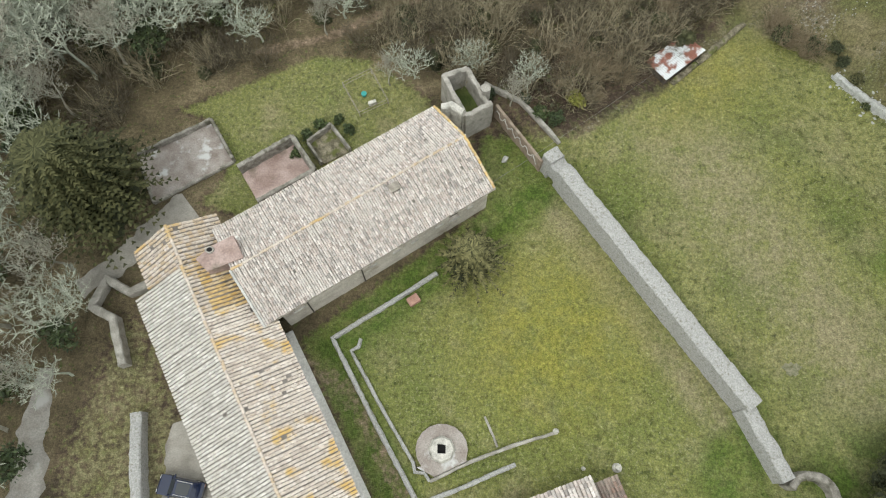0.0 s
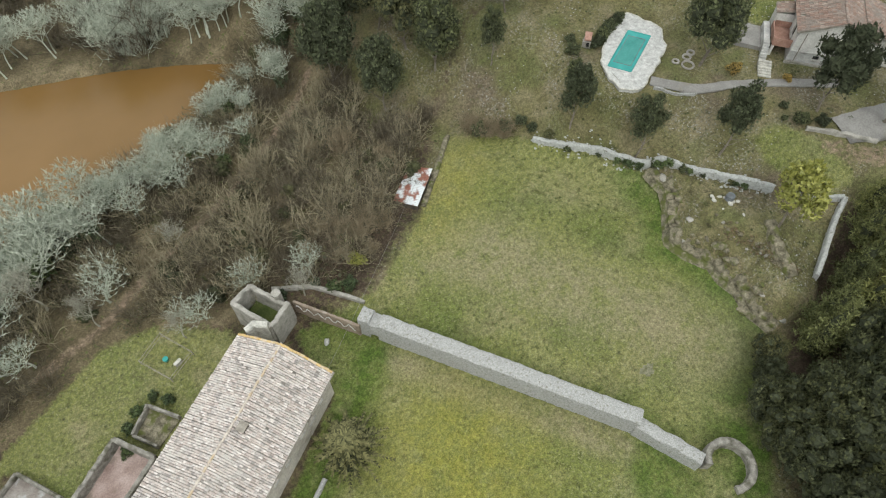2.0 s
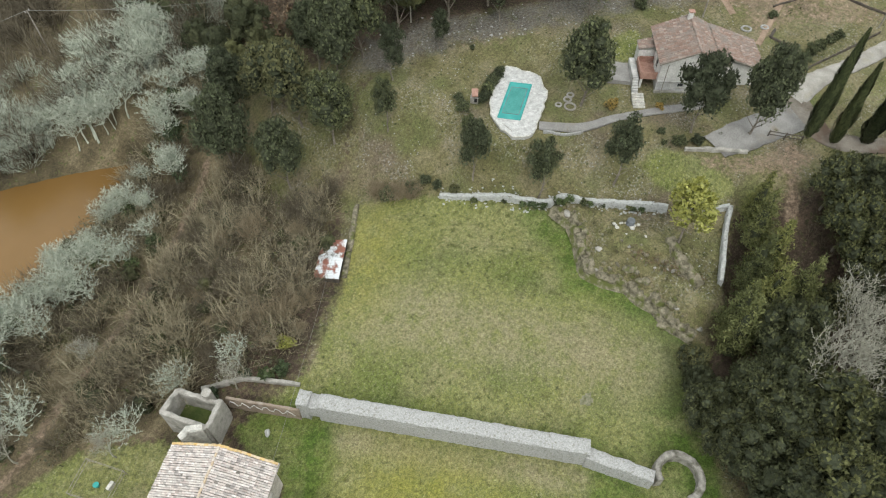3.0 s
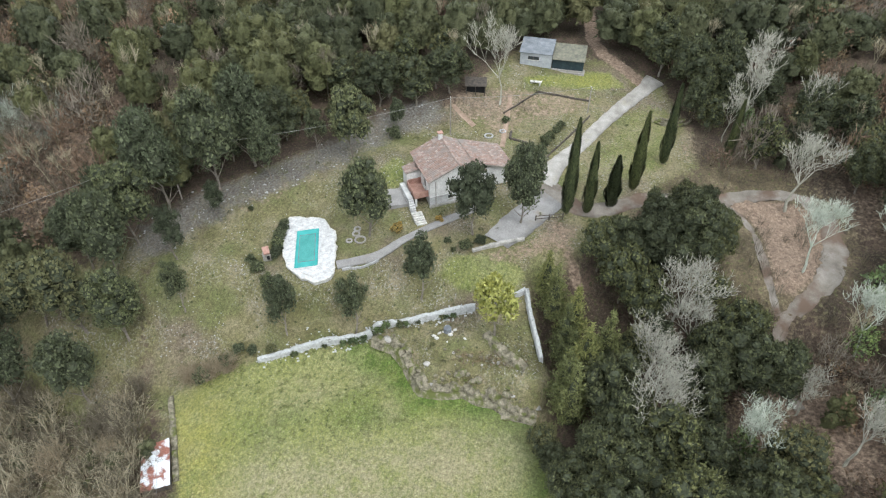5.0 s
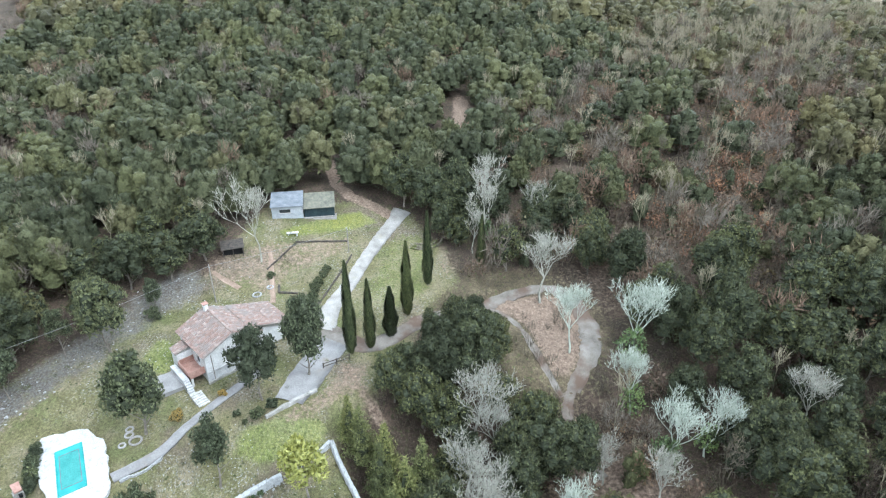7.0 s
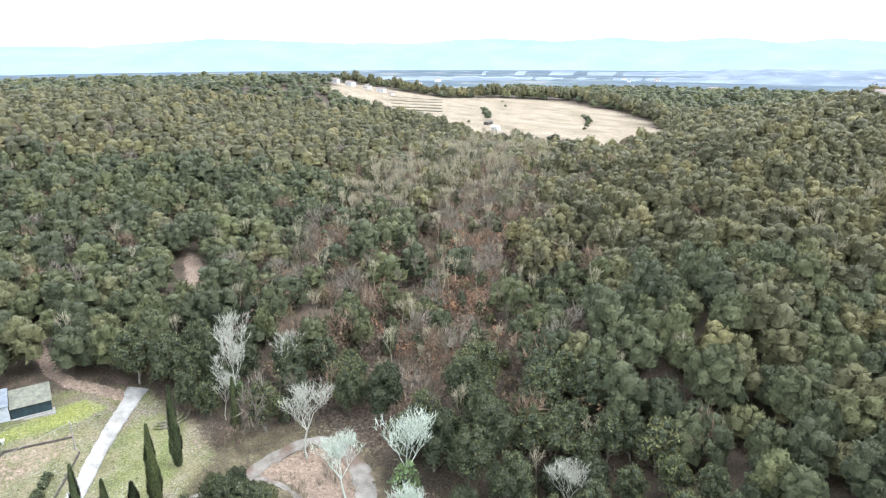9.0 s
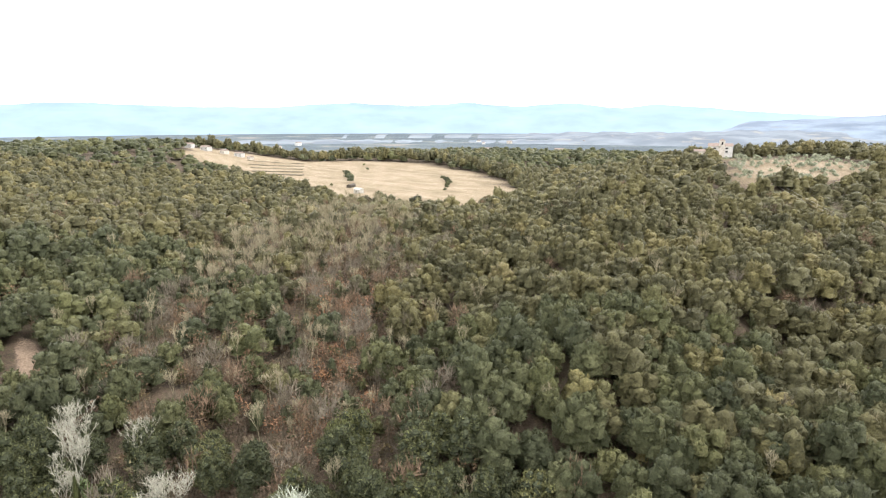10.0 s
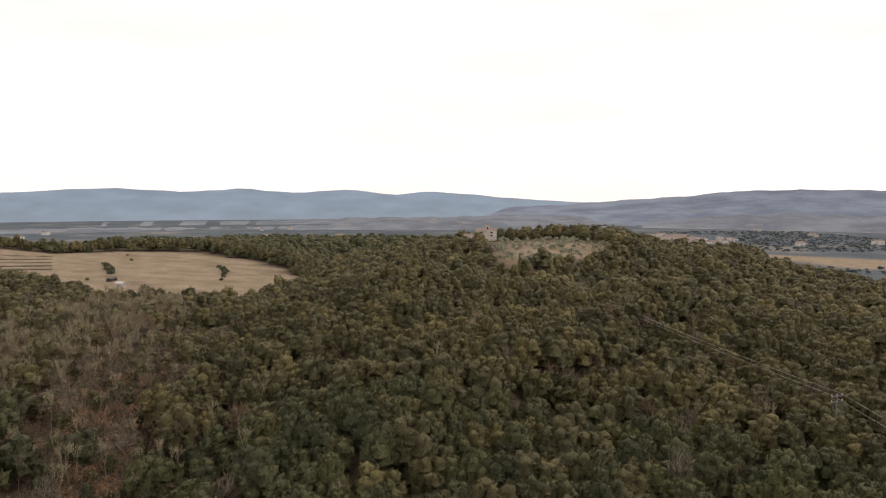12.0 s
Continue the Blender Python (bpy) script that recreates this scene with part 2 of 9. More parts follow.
LEAF_IVY = foliage("bright_ivy", (0.055, 0.085, 0.026), (0.16, 0.21, 0.07))
LEAF_OCHRE = foliage("ochre_winter_leaves", (0.20, 0.13, 0.03), (0.40, 0.28, 0.08))
LEAF_FOREST = foliage("woodland_leaves", (0.055, 0.060, 0.031), (0.092, 0.094, 0.048), (0.124, 0.114, 0.057), False, 0.30, 0.10, 2.2)
# Copy of the woodland leaves with the later view's warm cast in its colour.
LEAF_WARM_CAST = foliage("warm_cast_oak_leaves", (0.067, 0.062, 0.031), (0.112, 0.102, 0.051), (0.148, 0.126, 0.060), False, 0.30, 0.10, 2.2)
# Far copses: blue distance haze is put into the leaf colour.
LEAF_HAZY = foliage("hazed_hedge_leaves", (0.050, 0.064, 0.072), (0.074, 0.090, 0.096), None, False, 0.25, 0.1)
LEAF_RUSSET = foliage("russet_leaves", (0.092, 0.062, 0.042), (0.195, 0.135, 0.094), (0.12, 0.12, 0.062), False, 0.4, 0.1)
LEAF_BRAMBLE = foliage("bramble_leaves", (0.045, 0.045, 0.022), (0.135, 0.120, 0.070), (0.10, 0.115, 0.04), False, 0.4, 0.2)
LEAF_TUFT = foliage("weedy_grass_tufts", (0.040, 0.050, 0.018), (0.115, 0.125, 0.050), (0.13, 0.115, 0.06), False, 0.35, 0.15)
LEAF_VALLEY = foliage("valley_undergrowth_leaves", (0.070, 0.055, 0.030), (0.185, 0.145, 0.085), (0.095, 0.105, 0.045), False, 0.4, 0.15)
LEAF_OLIVE = foliage("olive_leaves", (0.095, 0.105, 0.062), (0.21, 0.22, 0.14))


def water_material():
    mat, nt, bsdf = node_material("muddy_river_water", 0.22)
    col = ramp(nt, tex_noise(nt, 0.045, 4), [(0.3, (0.140, 0.080, 0.024)), (0.7, (0.190, 0.108, 0.038))])
    nt.links.new(col, bsdf.inputs["Base Color"])
    bump(nt, bsdf, tex_noise(nt, 1.2, 3, (1, 2.5, 1)), 0.06)
    return mat


def pool_material():
    mat, nt, bsdf = node_material("turquoise_pool_cover", 0.35)
    col = ramp(nt, tex_noise(nt, 0.5, 4), [(0.35, (0.036, 0.26, 0.245)), (0.7, (0.062, 0.34, 0.315))])
    nt.links.new(col, bsdf.inputs["Base Color"])
    bump(nt, bsdf, tex_noise(nt, 2.0, 3), 0.1)
    return mat


def rusty_material():
    mat, nt, bsdf = node_material("rusted_sheet_metal", 0.55)
    rust = mask(nt, tex_noise(nt, 0.55, 6, (1, 1, 1)), 0.47, 0.53)
    col = mix(nt, rust, (0.58, 0.60, 0.62), ramp(nt, tex_noise(nt, 5, 4), [(0.3, (0.16, 0.06, 0.045)), (0.7, (0.30, 0.14, 0.10))]))
    nt.links.new(col, bsdf.inputs["Base Color"])
    bsdf.inputs["Metallic"].default_value = 0.2
    return mat


def car_material():
    mat, nt, bsdf = node_material("dark_blue_car_paint", 0.18)
    bsdf.inputs["Base Color"].default_value = (0.012, 0.018, 0.045, 1)
    bsdf.inputs["Coat Weight"].default_value = 0.8
    return mat


def glass_material():
    mat, nt, bsdf = node_material("window_glass", 0.06)
    bsdf.inputs["Base Color"].default_value = (0.03, 0.035, 0.04, 1)
    bsdf.inputs["Specular IOR Level"].default_value = 0.6
    return mat


WATER, POOL, RUSTY, CAR_PAINT, GLASS = water_material(), pool_material(), rusty_material(), car_material(), glass_material()
RUBBER = mottled("black_rubber", (0.012, 0.012, 0.012), (0.02, 0.02, 0.02), 3, 12)
CHROME, _nt, _b = node_material("bright_metal", 0.25)
_b.inputs["Metallic"].default_value = 1.0
_b.inputs["Base Color"].default_value = (0.6, 0.6, 0.6, 1)


def ground_material():
    """Turf, leaf litter, scrub soil, dry straw and stony garden, blended by the zones stored on the land."""
    mat, nt, bsdf = node_material("land", 0.95)
    big, mid, fine, micro = tex_noise(nt, 0.045, 5), tex_noise(nt, 0.22, 6), tex_noise(nt, 1.6, 6), tex_noise(nt, 7.0, 4)
    turf = ramp(nt, big, [(0.30, (0.120, 0.146, 0.038)), (0.50, (0.176, 0.184, 0.060)), (0.70, (0.238, 0.230, 0.110))])
    turf = mix(nt, ramp(nt, mid, [(0.50, (0, 0, 0)), (0.70, (0.8, 0.8, 0.8))]), turf, (0.23, 0.205, 0.115))
    turf = mix(nt, ramp(nt, tex_noise(nt, 0.13, 5), [(0.25, (0.8, 0.8, 0.8)), (0.5, (0, 0, 0))]), turf, (0.080, 0.110, 0.026))
    turf = mix(nt, ramp(nt, fine, [(0.50, (0, 0, 0)), (0.66, (0.85, 0.85, 0.85))]), turf, (0.066, 0.080, 0.018))
    cell = nt.nodes.new("ShaderNodeTexVoronoi")
    cell.inputs["Scale"].default_value = 1.15
    pos = nt.nodes.new("ShaderNodeNewGeometry")
    nt.links.new(pos.outputs["Position"], cell.inputs["Vector"])
    tuft = mix(nt, 1.0, ramp(nt, cell.outputs["Distance"], [(0.10, (1, 1, 1)), (0.26, (0, 0, 0))]), ramp(nt, fine, [(0.42, (0, 0, 0)), (0.55, (1, 1, 1))]), "MULTIPLY")
    turf = mix(nt, tuft, turf, (0.045, 0.060, 0.015))
    turf = mix(nt, ramp(nt, tex_noise(nt, 3.2, 5, None, 0.7), [(0.52, (0, 0, 0)), (0.66, (0.85, 0.85, 0.85))]), turf, (0.25, 0.255, 0.130))
    zone_c = nt.nodes.new("ShaderNodeSeparateColor")
    nt.links.new(attribute(nt, "zone_c", "Color"), zone_c.inputs[0])
    for k, c in ((0, ramp(nt, fine, [(0.3, (0.045, 0.082, 0.012)), (0.7, (0.085, 0.135, 0.022))])), (1, ramp(nt, fine, [(0.3, (0.20, 0.175, 0.10)), (0.7, (0.31, 0.275, 0.175))])), (2, ramp(nt, fine, [(0.3, (0.16, 0.165, 0.03)), (0.7, (0.25, 0.235, 0.06))]))):
        patchy = nt.nodes.new("ShaderNodeMath")
        patchy.operation = "MULTIPLY"
        nt.links.new(zone_c.outputs[k], patchy.inputs[0])
        nt.links.new(ramp(nt, tex_noise(nt, 0.5, 6, None, 0.65), [(0.32, (0.15, 0.15, 0.15)), (0.58, (1, 1, 1))]), patchy.inputs[1])
        turf = mix(nt, patchy.outputs[0], turf, c)
    garden = ramp(nt, mid, [(0.30, (0.088, 0.088, 0.034)), (0.5, (0.150, 0.136, 0.066)), (0.72, (0.220, 0.188, 0.120))])
    stony = tex_noise(nt, 3.4, 6, None, 0.75)
    garden = mix(nt, mask(nt, tex_noise(nt, 0.10, 5), 0.52, 0.64), garden, (0.145, 0.118, 0.080))
    patch = mix(nt, 1.0, mask(nt, stony, 0.53, 0.62), mask(nt, tex_noise(nt, 0.16, 5), 0.47, 0.60), "MULTIPLY")
    garden = mix(nt, patch, garden, (0.29, 0.28, 0.25))
    garden = mix(nt, mask(nt, tex_noise(nt, 0.19, 5), 0.50, 0.70), garden, (0.118, 0.126, 0.050))
    garden = mix(nt, tuft, garden, (0.045, 0.055, 0.018))
    litter = ramp(nt, mid, [(0.3, (0.036, 0.028, 0.020)), (0.5, (0.066, 0.047, 0.034)), (0.7, (0.120, 0.085, 0.062))])
    litter = mix(nt, mask(nt, fine, 0.52, 0.64), litter, (0.058, 0.058, 0.026))
    litter = mix(nt, ramp(nt, stony, [(0.50, (0, 0, 0)), (0.66, (0.7, 0.7, 0.7))]), litter, (0.15, 0.115, 0.082))
    scrub = ramp(nt, mid, [(0.3, (0.066, 0.054, 0.032)), (0.52, (0.128, 0.104, 0.062)), (0.7, (0.220, 0.178, 0.112))])
    scrub = mix(nt, mask(nt, fine, 0.58, 0.7), scrub, (0.09, 0.11, 0.035))
    straw = ramp(nt, tex_noise(nt, 0.035, 6, (1, 2.2, 1)), [(0.34, (0.158, 0.121, 0.078)), (0.5, (0.228, 0.178, 0.122)), (0.66, (0.272, 0.218, 0.158))])
    straw = mix(nt, ramp(nt, mid, [(0.4, (0, 0, 0)), (0.65, (0.4, 0.4, 0.4))]), straw, (0.18, 0.15, 0.085))
    # Far plain: distance haze is put into this blue-grey ground colour.
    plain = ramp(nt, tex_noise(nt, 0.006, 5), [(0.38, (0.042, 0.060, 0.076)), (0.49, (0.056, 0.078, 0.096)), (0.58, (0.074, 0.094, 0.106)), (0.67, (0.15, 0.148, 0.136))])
    earth = ramp(nt, fine, [(0.3, (0.15, 0.105, 0.075)), (0.7, (0.28, 0.21, 0.155))])
    zone_a, zone_b = nt.nodes.new("ShaderNodeSeparateColor"), nt.nodes.new("ShaderNodeSeparateColor")
    nt.links.new(attribute(nt, "zone_a", "Color"), zone_a.inputs[0])
    nt.links.new(attribute(nt, "zone_b", "Color"), zone_b.inputs[0])
    col = litter
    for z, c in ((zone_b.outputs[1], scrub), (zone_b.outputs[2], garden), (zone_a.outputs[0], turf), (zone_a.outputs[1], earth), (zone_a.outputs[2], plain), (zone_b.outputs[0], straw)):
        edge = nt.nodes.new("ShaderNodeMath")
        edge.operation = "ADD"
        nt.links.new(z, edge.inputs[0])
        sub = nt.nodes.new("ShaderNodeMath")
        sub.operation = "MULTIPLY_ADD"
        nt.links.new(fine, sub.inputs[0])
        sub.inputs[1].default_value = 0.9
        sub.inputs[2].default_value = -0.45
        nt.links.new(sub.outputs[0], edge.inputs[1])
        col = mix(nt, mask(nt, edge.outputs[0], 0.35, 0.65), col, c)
    gravelly = mix(nt, mask(nt, stony, 0.44, 0.58), ramp(nt, mid, [(0.35, (0.095, 0.080, 0.064)), (0.65, (0.150, 0.132, 0.098))]), (0.170, 0.164, 0.150))
    strip_edge = nt.nodes.new("ShaderNodeMath")
    strip_edge.operation = "MULTIPLY_ADD"
    nt.links.new(tex_noise(nt, 0.35, 6, None, 0.7), strip_edge.inputs[0])
    strip_edge.inputs[1].default_value = 0.9
    nt.links.new(attribute(nt, "zone_c", "Alpha"), strip_edge.inputs[2])
    col = mix(nt, mask(nt, strip_edge.outputs[0], 0.76, 1.12), col, gravelly)
    col = mix(nt, 1.0, col, ramp(nt, micro, [(0.32, (0.68, 0.68, 0.68)), (0.66, (1.30, 1.30, 1.30))]), "MULTIPLY")
    col = mix(nt, 1.0, col, ramp(nt, tex_noise(nt, 2.6, 6, None, 0.7), [(0.36, (0.66, 0.66, 0.64)), (0.52, (1.0, 1.0, 1.0)), (0.66, (1.30, 1.30, 1.28))]), "MULTIPLY")
    nt.links.new(col, bsdf.inputs["Base Color"])
    bump(nt, bsdf, micro, 0.9, 0.2)
    return mat


LAND = ground_material()


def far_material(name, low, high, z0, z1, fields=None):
    """Far hills as a glowing plain backdrop, with distance haze put into the colour."""
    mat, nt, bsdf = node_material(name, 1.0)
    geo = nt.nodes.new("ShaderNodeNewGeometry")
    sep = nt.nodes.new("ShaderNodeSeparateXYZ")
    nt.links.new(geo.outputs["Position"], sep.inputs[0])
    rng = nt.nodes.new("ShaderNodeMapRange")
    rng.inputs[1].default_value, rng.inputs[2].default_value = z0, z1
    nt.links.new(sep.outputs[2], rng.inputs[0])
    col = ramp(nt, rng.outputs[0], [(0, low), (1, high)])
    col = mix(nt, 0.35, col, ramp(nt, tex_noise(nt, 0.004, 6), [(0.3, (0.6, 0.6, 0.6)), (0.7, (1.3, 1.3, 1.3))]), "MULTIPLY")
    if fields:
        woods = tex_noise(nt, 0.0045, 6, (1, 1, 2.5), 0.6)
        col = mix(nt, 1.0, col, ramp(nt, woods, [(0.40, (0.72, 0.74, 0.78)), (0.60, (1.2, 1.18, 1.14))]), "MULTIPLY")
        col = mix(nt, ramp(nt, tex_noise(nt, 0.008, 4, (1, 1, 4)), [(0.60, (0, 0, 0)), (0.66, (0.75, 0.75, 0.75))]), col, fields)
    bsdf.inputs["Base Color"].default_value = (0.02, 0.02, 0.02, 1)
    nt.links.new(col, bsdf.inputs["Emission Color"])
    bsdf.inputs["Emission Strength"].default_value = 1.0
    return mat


# ---- building helpers ----
class Solid:
    """Collects vertices and faces of one mesh."""

    def __init__(self):
        self.v, self.f = [], []

    def add(self, verts, faces):
        n = len(self.v)
        self.v += [tuple(p) for p in verts]
        self.f += [tuple(i + n for i in f) for f in faces]
        return self

    def prism(self, poly, z0, z1):
        """An upright prism; z0 and z1 are numbers or one number a corner."""
        n = len(poly)
        lo = z0 if hasattr(z0, "__len__") else [z0] * n
        hi = z1 if hasattr(z1, "__len__") else [z1] * n
        area = sum(poly[i][0] * poly[(i + 1) % n][1] - poly[(i + 1) % n][0] * poly[i][1] for i in range(n))
        order = list(range(n)) if area > 0 else list(range(n))[::-1]
        verts = [(*poly[i], lo[i]) for i in order] + [(*poly[i], hi[i]) for i in order]
        faces = [tuple(range(n))[::-1], tuple(range(n, 2 * n))]
        faces += [(i, (i + 1) % n, (i + 1) % n + n, i + n) for i in range(n)]
        return self.add(verts, faces)

    def box(self, centre, size, turn=0.0, bevel=0.0):
        c, s = math.cos(turn), math.sin(turn)
        x, y, z = (k / 2 for k in size)
        b = min(bevel, x * 0.9, y * 0.9)
        if b > 0:
            ring = [(-x + b, -y), (x - b, -y), (x, -y + b), (x, y - b), (x - b, y), (-x + b, y), (-x, y - b), (-x, -y + b)]
        else:
            ring = [(-x, -y), (x, -y), (x, y), (-x, y)]
        return self.prism([(centre[0] + c * px - s * py, centre[1] + s * px + c * py) for px, py in ring], centre[2] - z, centre[2] + z)

    def tube(self, a, b, r0, r1, n=6, caps=True):
        a, b = Vector(a), Vector(b)
        d = (b - a).normalized()
        e = d.orthogonal().normalized()
        g = d.cross(e)
        verts = []
        for p, r in ((a, r0), (b, r1)):
            verts += [p + (e * math.cos(2 * math.pi * k / n) + g * math.sin(2 * math.pi * k / n)) * r for k in range(n)]
        faces = [(k, (k + 1) % n, (k + 1) % n + n, k + n) for k in range(n)]
        if caps:
            faces += [tuple(range(n))[::-1], tuple(range(n, 2 * n))]
        return self.add(verts, faces)


def mesh_object(name, verts, faces, material, parent=None, smooth=False):
    me = bpy.data.meshes.new(name)
    me.from_pydata(verts, [], faces)
    me.update()
    me.materials.append(material)
    if smooth:
        me.polygons.foreach_set("use_smooth", [True] * len(me.polygons))
    ob = new(name, me)
    if parent is not None:
        ob.parent = parent
    return ob


def part(name, solid, material, parent, label="", smooth=False):
    ob = mesh_object(name, solid.v, solid.f, material, parent, smooth)
    if label:
        ob["label"] = label
    return ob


def thing(name, label, category, group="", kind="", at=(0, 0, 0)):
    ob = new(name)
    ob.location = at
    ob.empty_display_size = 0.2
    return tagged(ob, label, category, group, kind)


def quads_mesh(name, verts, corners, material, tone=None, parent=None):
    """A mesh of triangles or quads from arrays, with an optional tone a vertex."""
    me = bpy.data.meshes.new(name)
    k = corners.shape[1]
    me.vertices.add(len(verts))
    me.vertices.foreach_set("co", verts.astype(np.float32).ravel())
    me.loops.add(corners.size)
    me.loops.foreach_set("vertex_index", corners.astype(np.int32).ravel())
    me.polygons.add(len(corners))
    me.polygons.foreach_set("loop_start", np.arange(0, corners.size, k, dtype=np.int32))
    me.update(calc_edges=True)
    me.materials.append(material)
    if tone is not None:
        at = me.attributes.new("tone", "FLOAT", "POINT")
        at.data.foreach_set("value", tone.astype(np.float32))
    if parent is False:
        return me
    ob = new(name, me)
    if parent is not None:
        ob.parent = parent
    return ob


def sm(a, b, x):
    t = np.clip((x - a) / (b - a), 0.0, 1.0)
    return t * t * (3 - 2 * t)


def inside(poly, x, y):
    """Signed distance to a polygon's edge, positive inside, for arrays x, y."""
    x, y = np.asarray(x, float), np.asarray(y, float)
    best = np.full(x.shape, 1e9)
    odd = np.zeros(x.shape, bool)
    for (ax, ay), (bx, by) in zip(poly, poly[1:] + poly[:1]):
        ex, ey = bx - ax, by - ay
        t = np.clip(((x - ax) * ex + (y - ay) * ey) / (ex * ex + ey * ey), 0, 1)
        best = np.minimum(best, np.hypot(x - ax - t * ex, y - ay - t * ey))
        cross = (ay > y) != (by > y)
        odd ^= cross & (x < ex * (y - ay) / (ey if ey else 1e-9) + ax)
    return np.where(odd, best, -best)


TERRACE = [(52.2, 30.5), (52.3, 27.0), (51.0, 24.6), (48.0, 21.3), (48.6, 19.0), (50.0, 16.2), (49.4, 14.0), (49.8, 12.0), (49.0, 9.5), (49.4, 6.5), (54, 5), (58, 8), (65, 12), (60.2, 18.6), (55.4, 26.6), (52.8, 32)]


CHAPEL_GROVE = [(243, -417), (236, -431), (200, -447), (150, -432), (133, -405), (146, -345), (164, -314), (183, -324)]


def ground_height(x, y):
    """Height of the bare land at plan positions x, y (arrays or numbers)."""
    x, y = np.asarray(x, float), np.asarray(y, float)
    d = 0.868 * x + 0.498 * np.maximum(y, -2.0) - 59.6
    u = (x - 95) * 0.86 - (y + 32) * 0.51
    v = (x - 95) * 0.51 + (y + 32) * 0.86
    z = 1.0 * sm(-60, -5, d) + 9.0 * sm(-3, 13, d + 4 * sm(35, 15, y)) + 1.5 * sm(13, 28, d) + 4.0 * sm(35, 60, d)
    z = z + 5.0 * sm(-20, 60, u) * sm(40, 90, d) * sm(40, -10, v)
    z = z + 20.0 * sm(20, 220, v) * sm(0, 150, u)
    w = -v - 0.38 * np.maximum(u - 20, 0)
    right = 17.0 * sm(0, 78, w) + 5.0 * sm(100, 230, w) + 4.0 * sm(120, 330, u) * sm(50, 150, w) - 26.0 * sm(320, 560, w)
    z = z + right * sm(-95, -25, u) * sm(470, 320, u)
    t = inside(TERRACE, x, y)
    z = z + (2.2 + np.clip(0.3 * t, 0, 2)) * sm(-0.4, 0.9, t) * sm(6, -1, d + 4 * sm(35, 15, y))
    near_pool = sm(13, 7, np.hypot(x - 58.5, (y - 43) * 1.1))
    z = z * (1 - near_pool) + 9.7 * near_pool
    # the river valley to the north
    n = y - 46 + 0.35 * (x + 5) - 0.65 * np.maximum(x - 8, 0)
    z = z - 6.5 * sm(2, 34, n) * sm(70, 30, x)
    e = np.hypot((x - 455) * 0.87 - (y + 250) * 0.49, (x - 455) * 0.49 + (y + 250) * 0.87)
    flat = sm(260, 130, e)
    z = z * (1 - flat) + 17.0 * flat
    # the wood dips before the chapel's grove and falls beyond it, to fit the camera's view
    ins = inside(CHAPEL_GROVE, x, y)
    r = np.hypot(x, y)
    z = z - 7.0 * sm(-95, -35, ins) * sm(0, -14, ins) * sm(430, 350, r)
    bearing = np.degrees(np.arctan2(x, y)) % 360
    z = z - 12.0 * np.exp(-((bearing - 165) / 4.0) ** 2) * sm(420, 560, r) - 3.0 * np.exp(-((bearing - 151) / 6) ** 2) * sm(480, 560, r)
    # the river bed
    near = np.interp(x, [-400, -60, -26, 14, 24, 30], [20, 50, 67, 83.5, 87.5, 89])
    far = np.interp(x, [-400, -60, -24, 0, 10, 21, 25], [190, 122, 108, 100.5, 96, 90, 88.5])
    bed = sm(-0.5, 3.0, np.minimum(y - near, far - y)) * sm(27, 22, x)
    z = z * (1 - bed) - 9.0 * bed
    r = np.hypot(x, y)
    r = r + 520 * sm(0.40, 0.05, np.where(y < 0, x / np.maximum(-y, 1), 1.0)) * sm(430, 640, r)
    z = z * sm(1500, 800, r) - 60.0 * sm(780, 1500, r)
    return z


# ---- the land ----
def near_line(line, x, y):
    """Distance to a polyline."""
    x, y = np.asarray(x, float), np.asarray(y, float)
    best = np.full(x.shape, 1e9)
    for (ax, ay), (bx, by) in zip(line, line[1:]):
        ex, ey = bx - ax, by - ay
        t = np.clip(((x - ax) * ex + (y - ay) * ey) / (ex * ex + ey * ey), 0, 1)
        best = np.minimum(best, np.hypot(x - ax - t * ex, y - ay - t * ey))
    return best


CLEARING = [(36, 56), (45, 62), (60, 63), (72, 59), (88, 46), (100, 37), (122, 31), (123, 14), (121, 3), (108, -4), (98, -6), (88, 1), (80, 2), (70, 8), (64, 12),
            (56, 7), (47, 4), (43, 0), (38, -6), (20, -30), (-70, -40), (-60, 5), (-42, 16), (-38, 30), (-34, 41), (-15, 46), (-6, 46), (3, 41.5), (8, 39), (13.5, 36.6), (25, 43)]
MEADOW = [(12, 36), (15, 36), (25, 42), (35, 51), (40, 48), (44, 43), (51.4, 31.5), (51.6, 27), (50.4, 25), (47.4, 21.3), (49.2, 16.2), (49, 12), (48.2, 6.5), (43, 2), (37, -4), (30, -9), (20, -14), (-3, -14),
          (-5, -3), (-14, 13), (4, 27), (4, 36)]
NORTH_YARD = [(-20, 26), (-26, 27.5), (-23.4, 31.5), (-26, 38), (-30, 39), (-24, 42), (-15, 46.5), (-9, 46), (-2, 41), (-2, 37), (-20, 25)]
WEST_YARD = [(-29, 16), (-33, 17), (-35, 9), (-36.5, 2), (-36, -20), (-20, -20), (-19, -2)]
FIELD = [(700, -193), (579, -210), (470, -212), (366, -196), (290, -230), (318, -310), (420, -376), (567, -412), (722, -312), (792, -232)]
STONY_STRIP = [(52, 65), (60, 61.5), (66, 58), (72, 54.5), (79.6, 50.5), (88, 46.5), (96, 41)]
GARDEN_LAWN = [(66.7, 19.7), (66.8, 13.2), (63.6, 14.2), (61, 21.5), (62.1, 24.9), (64.7, 24.1)]
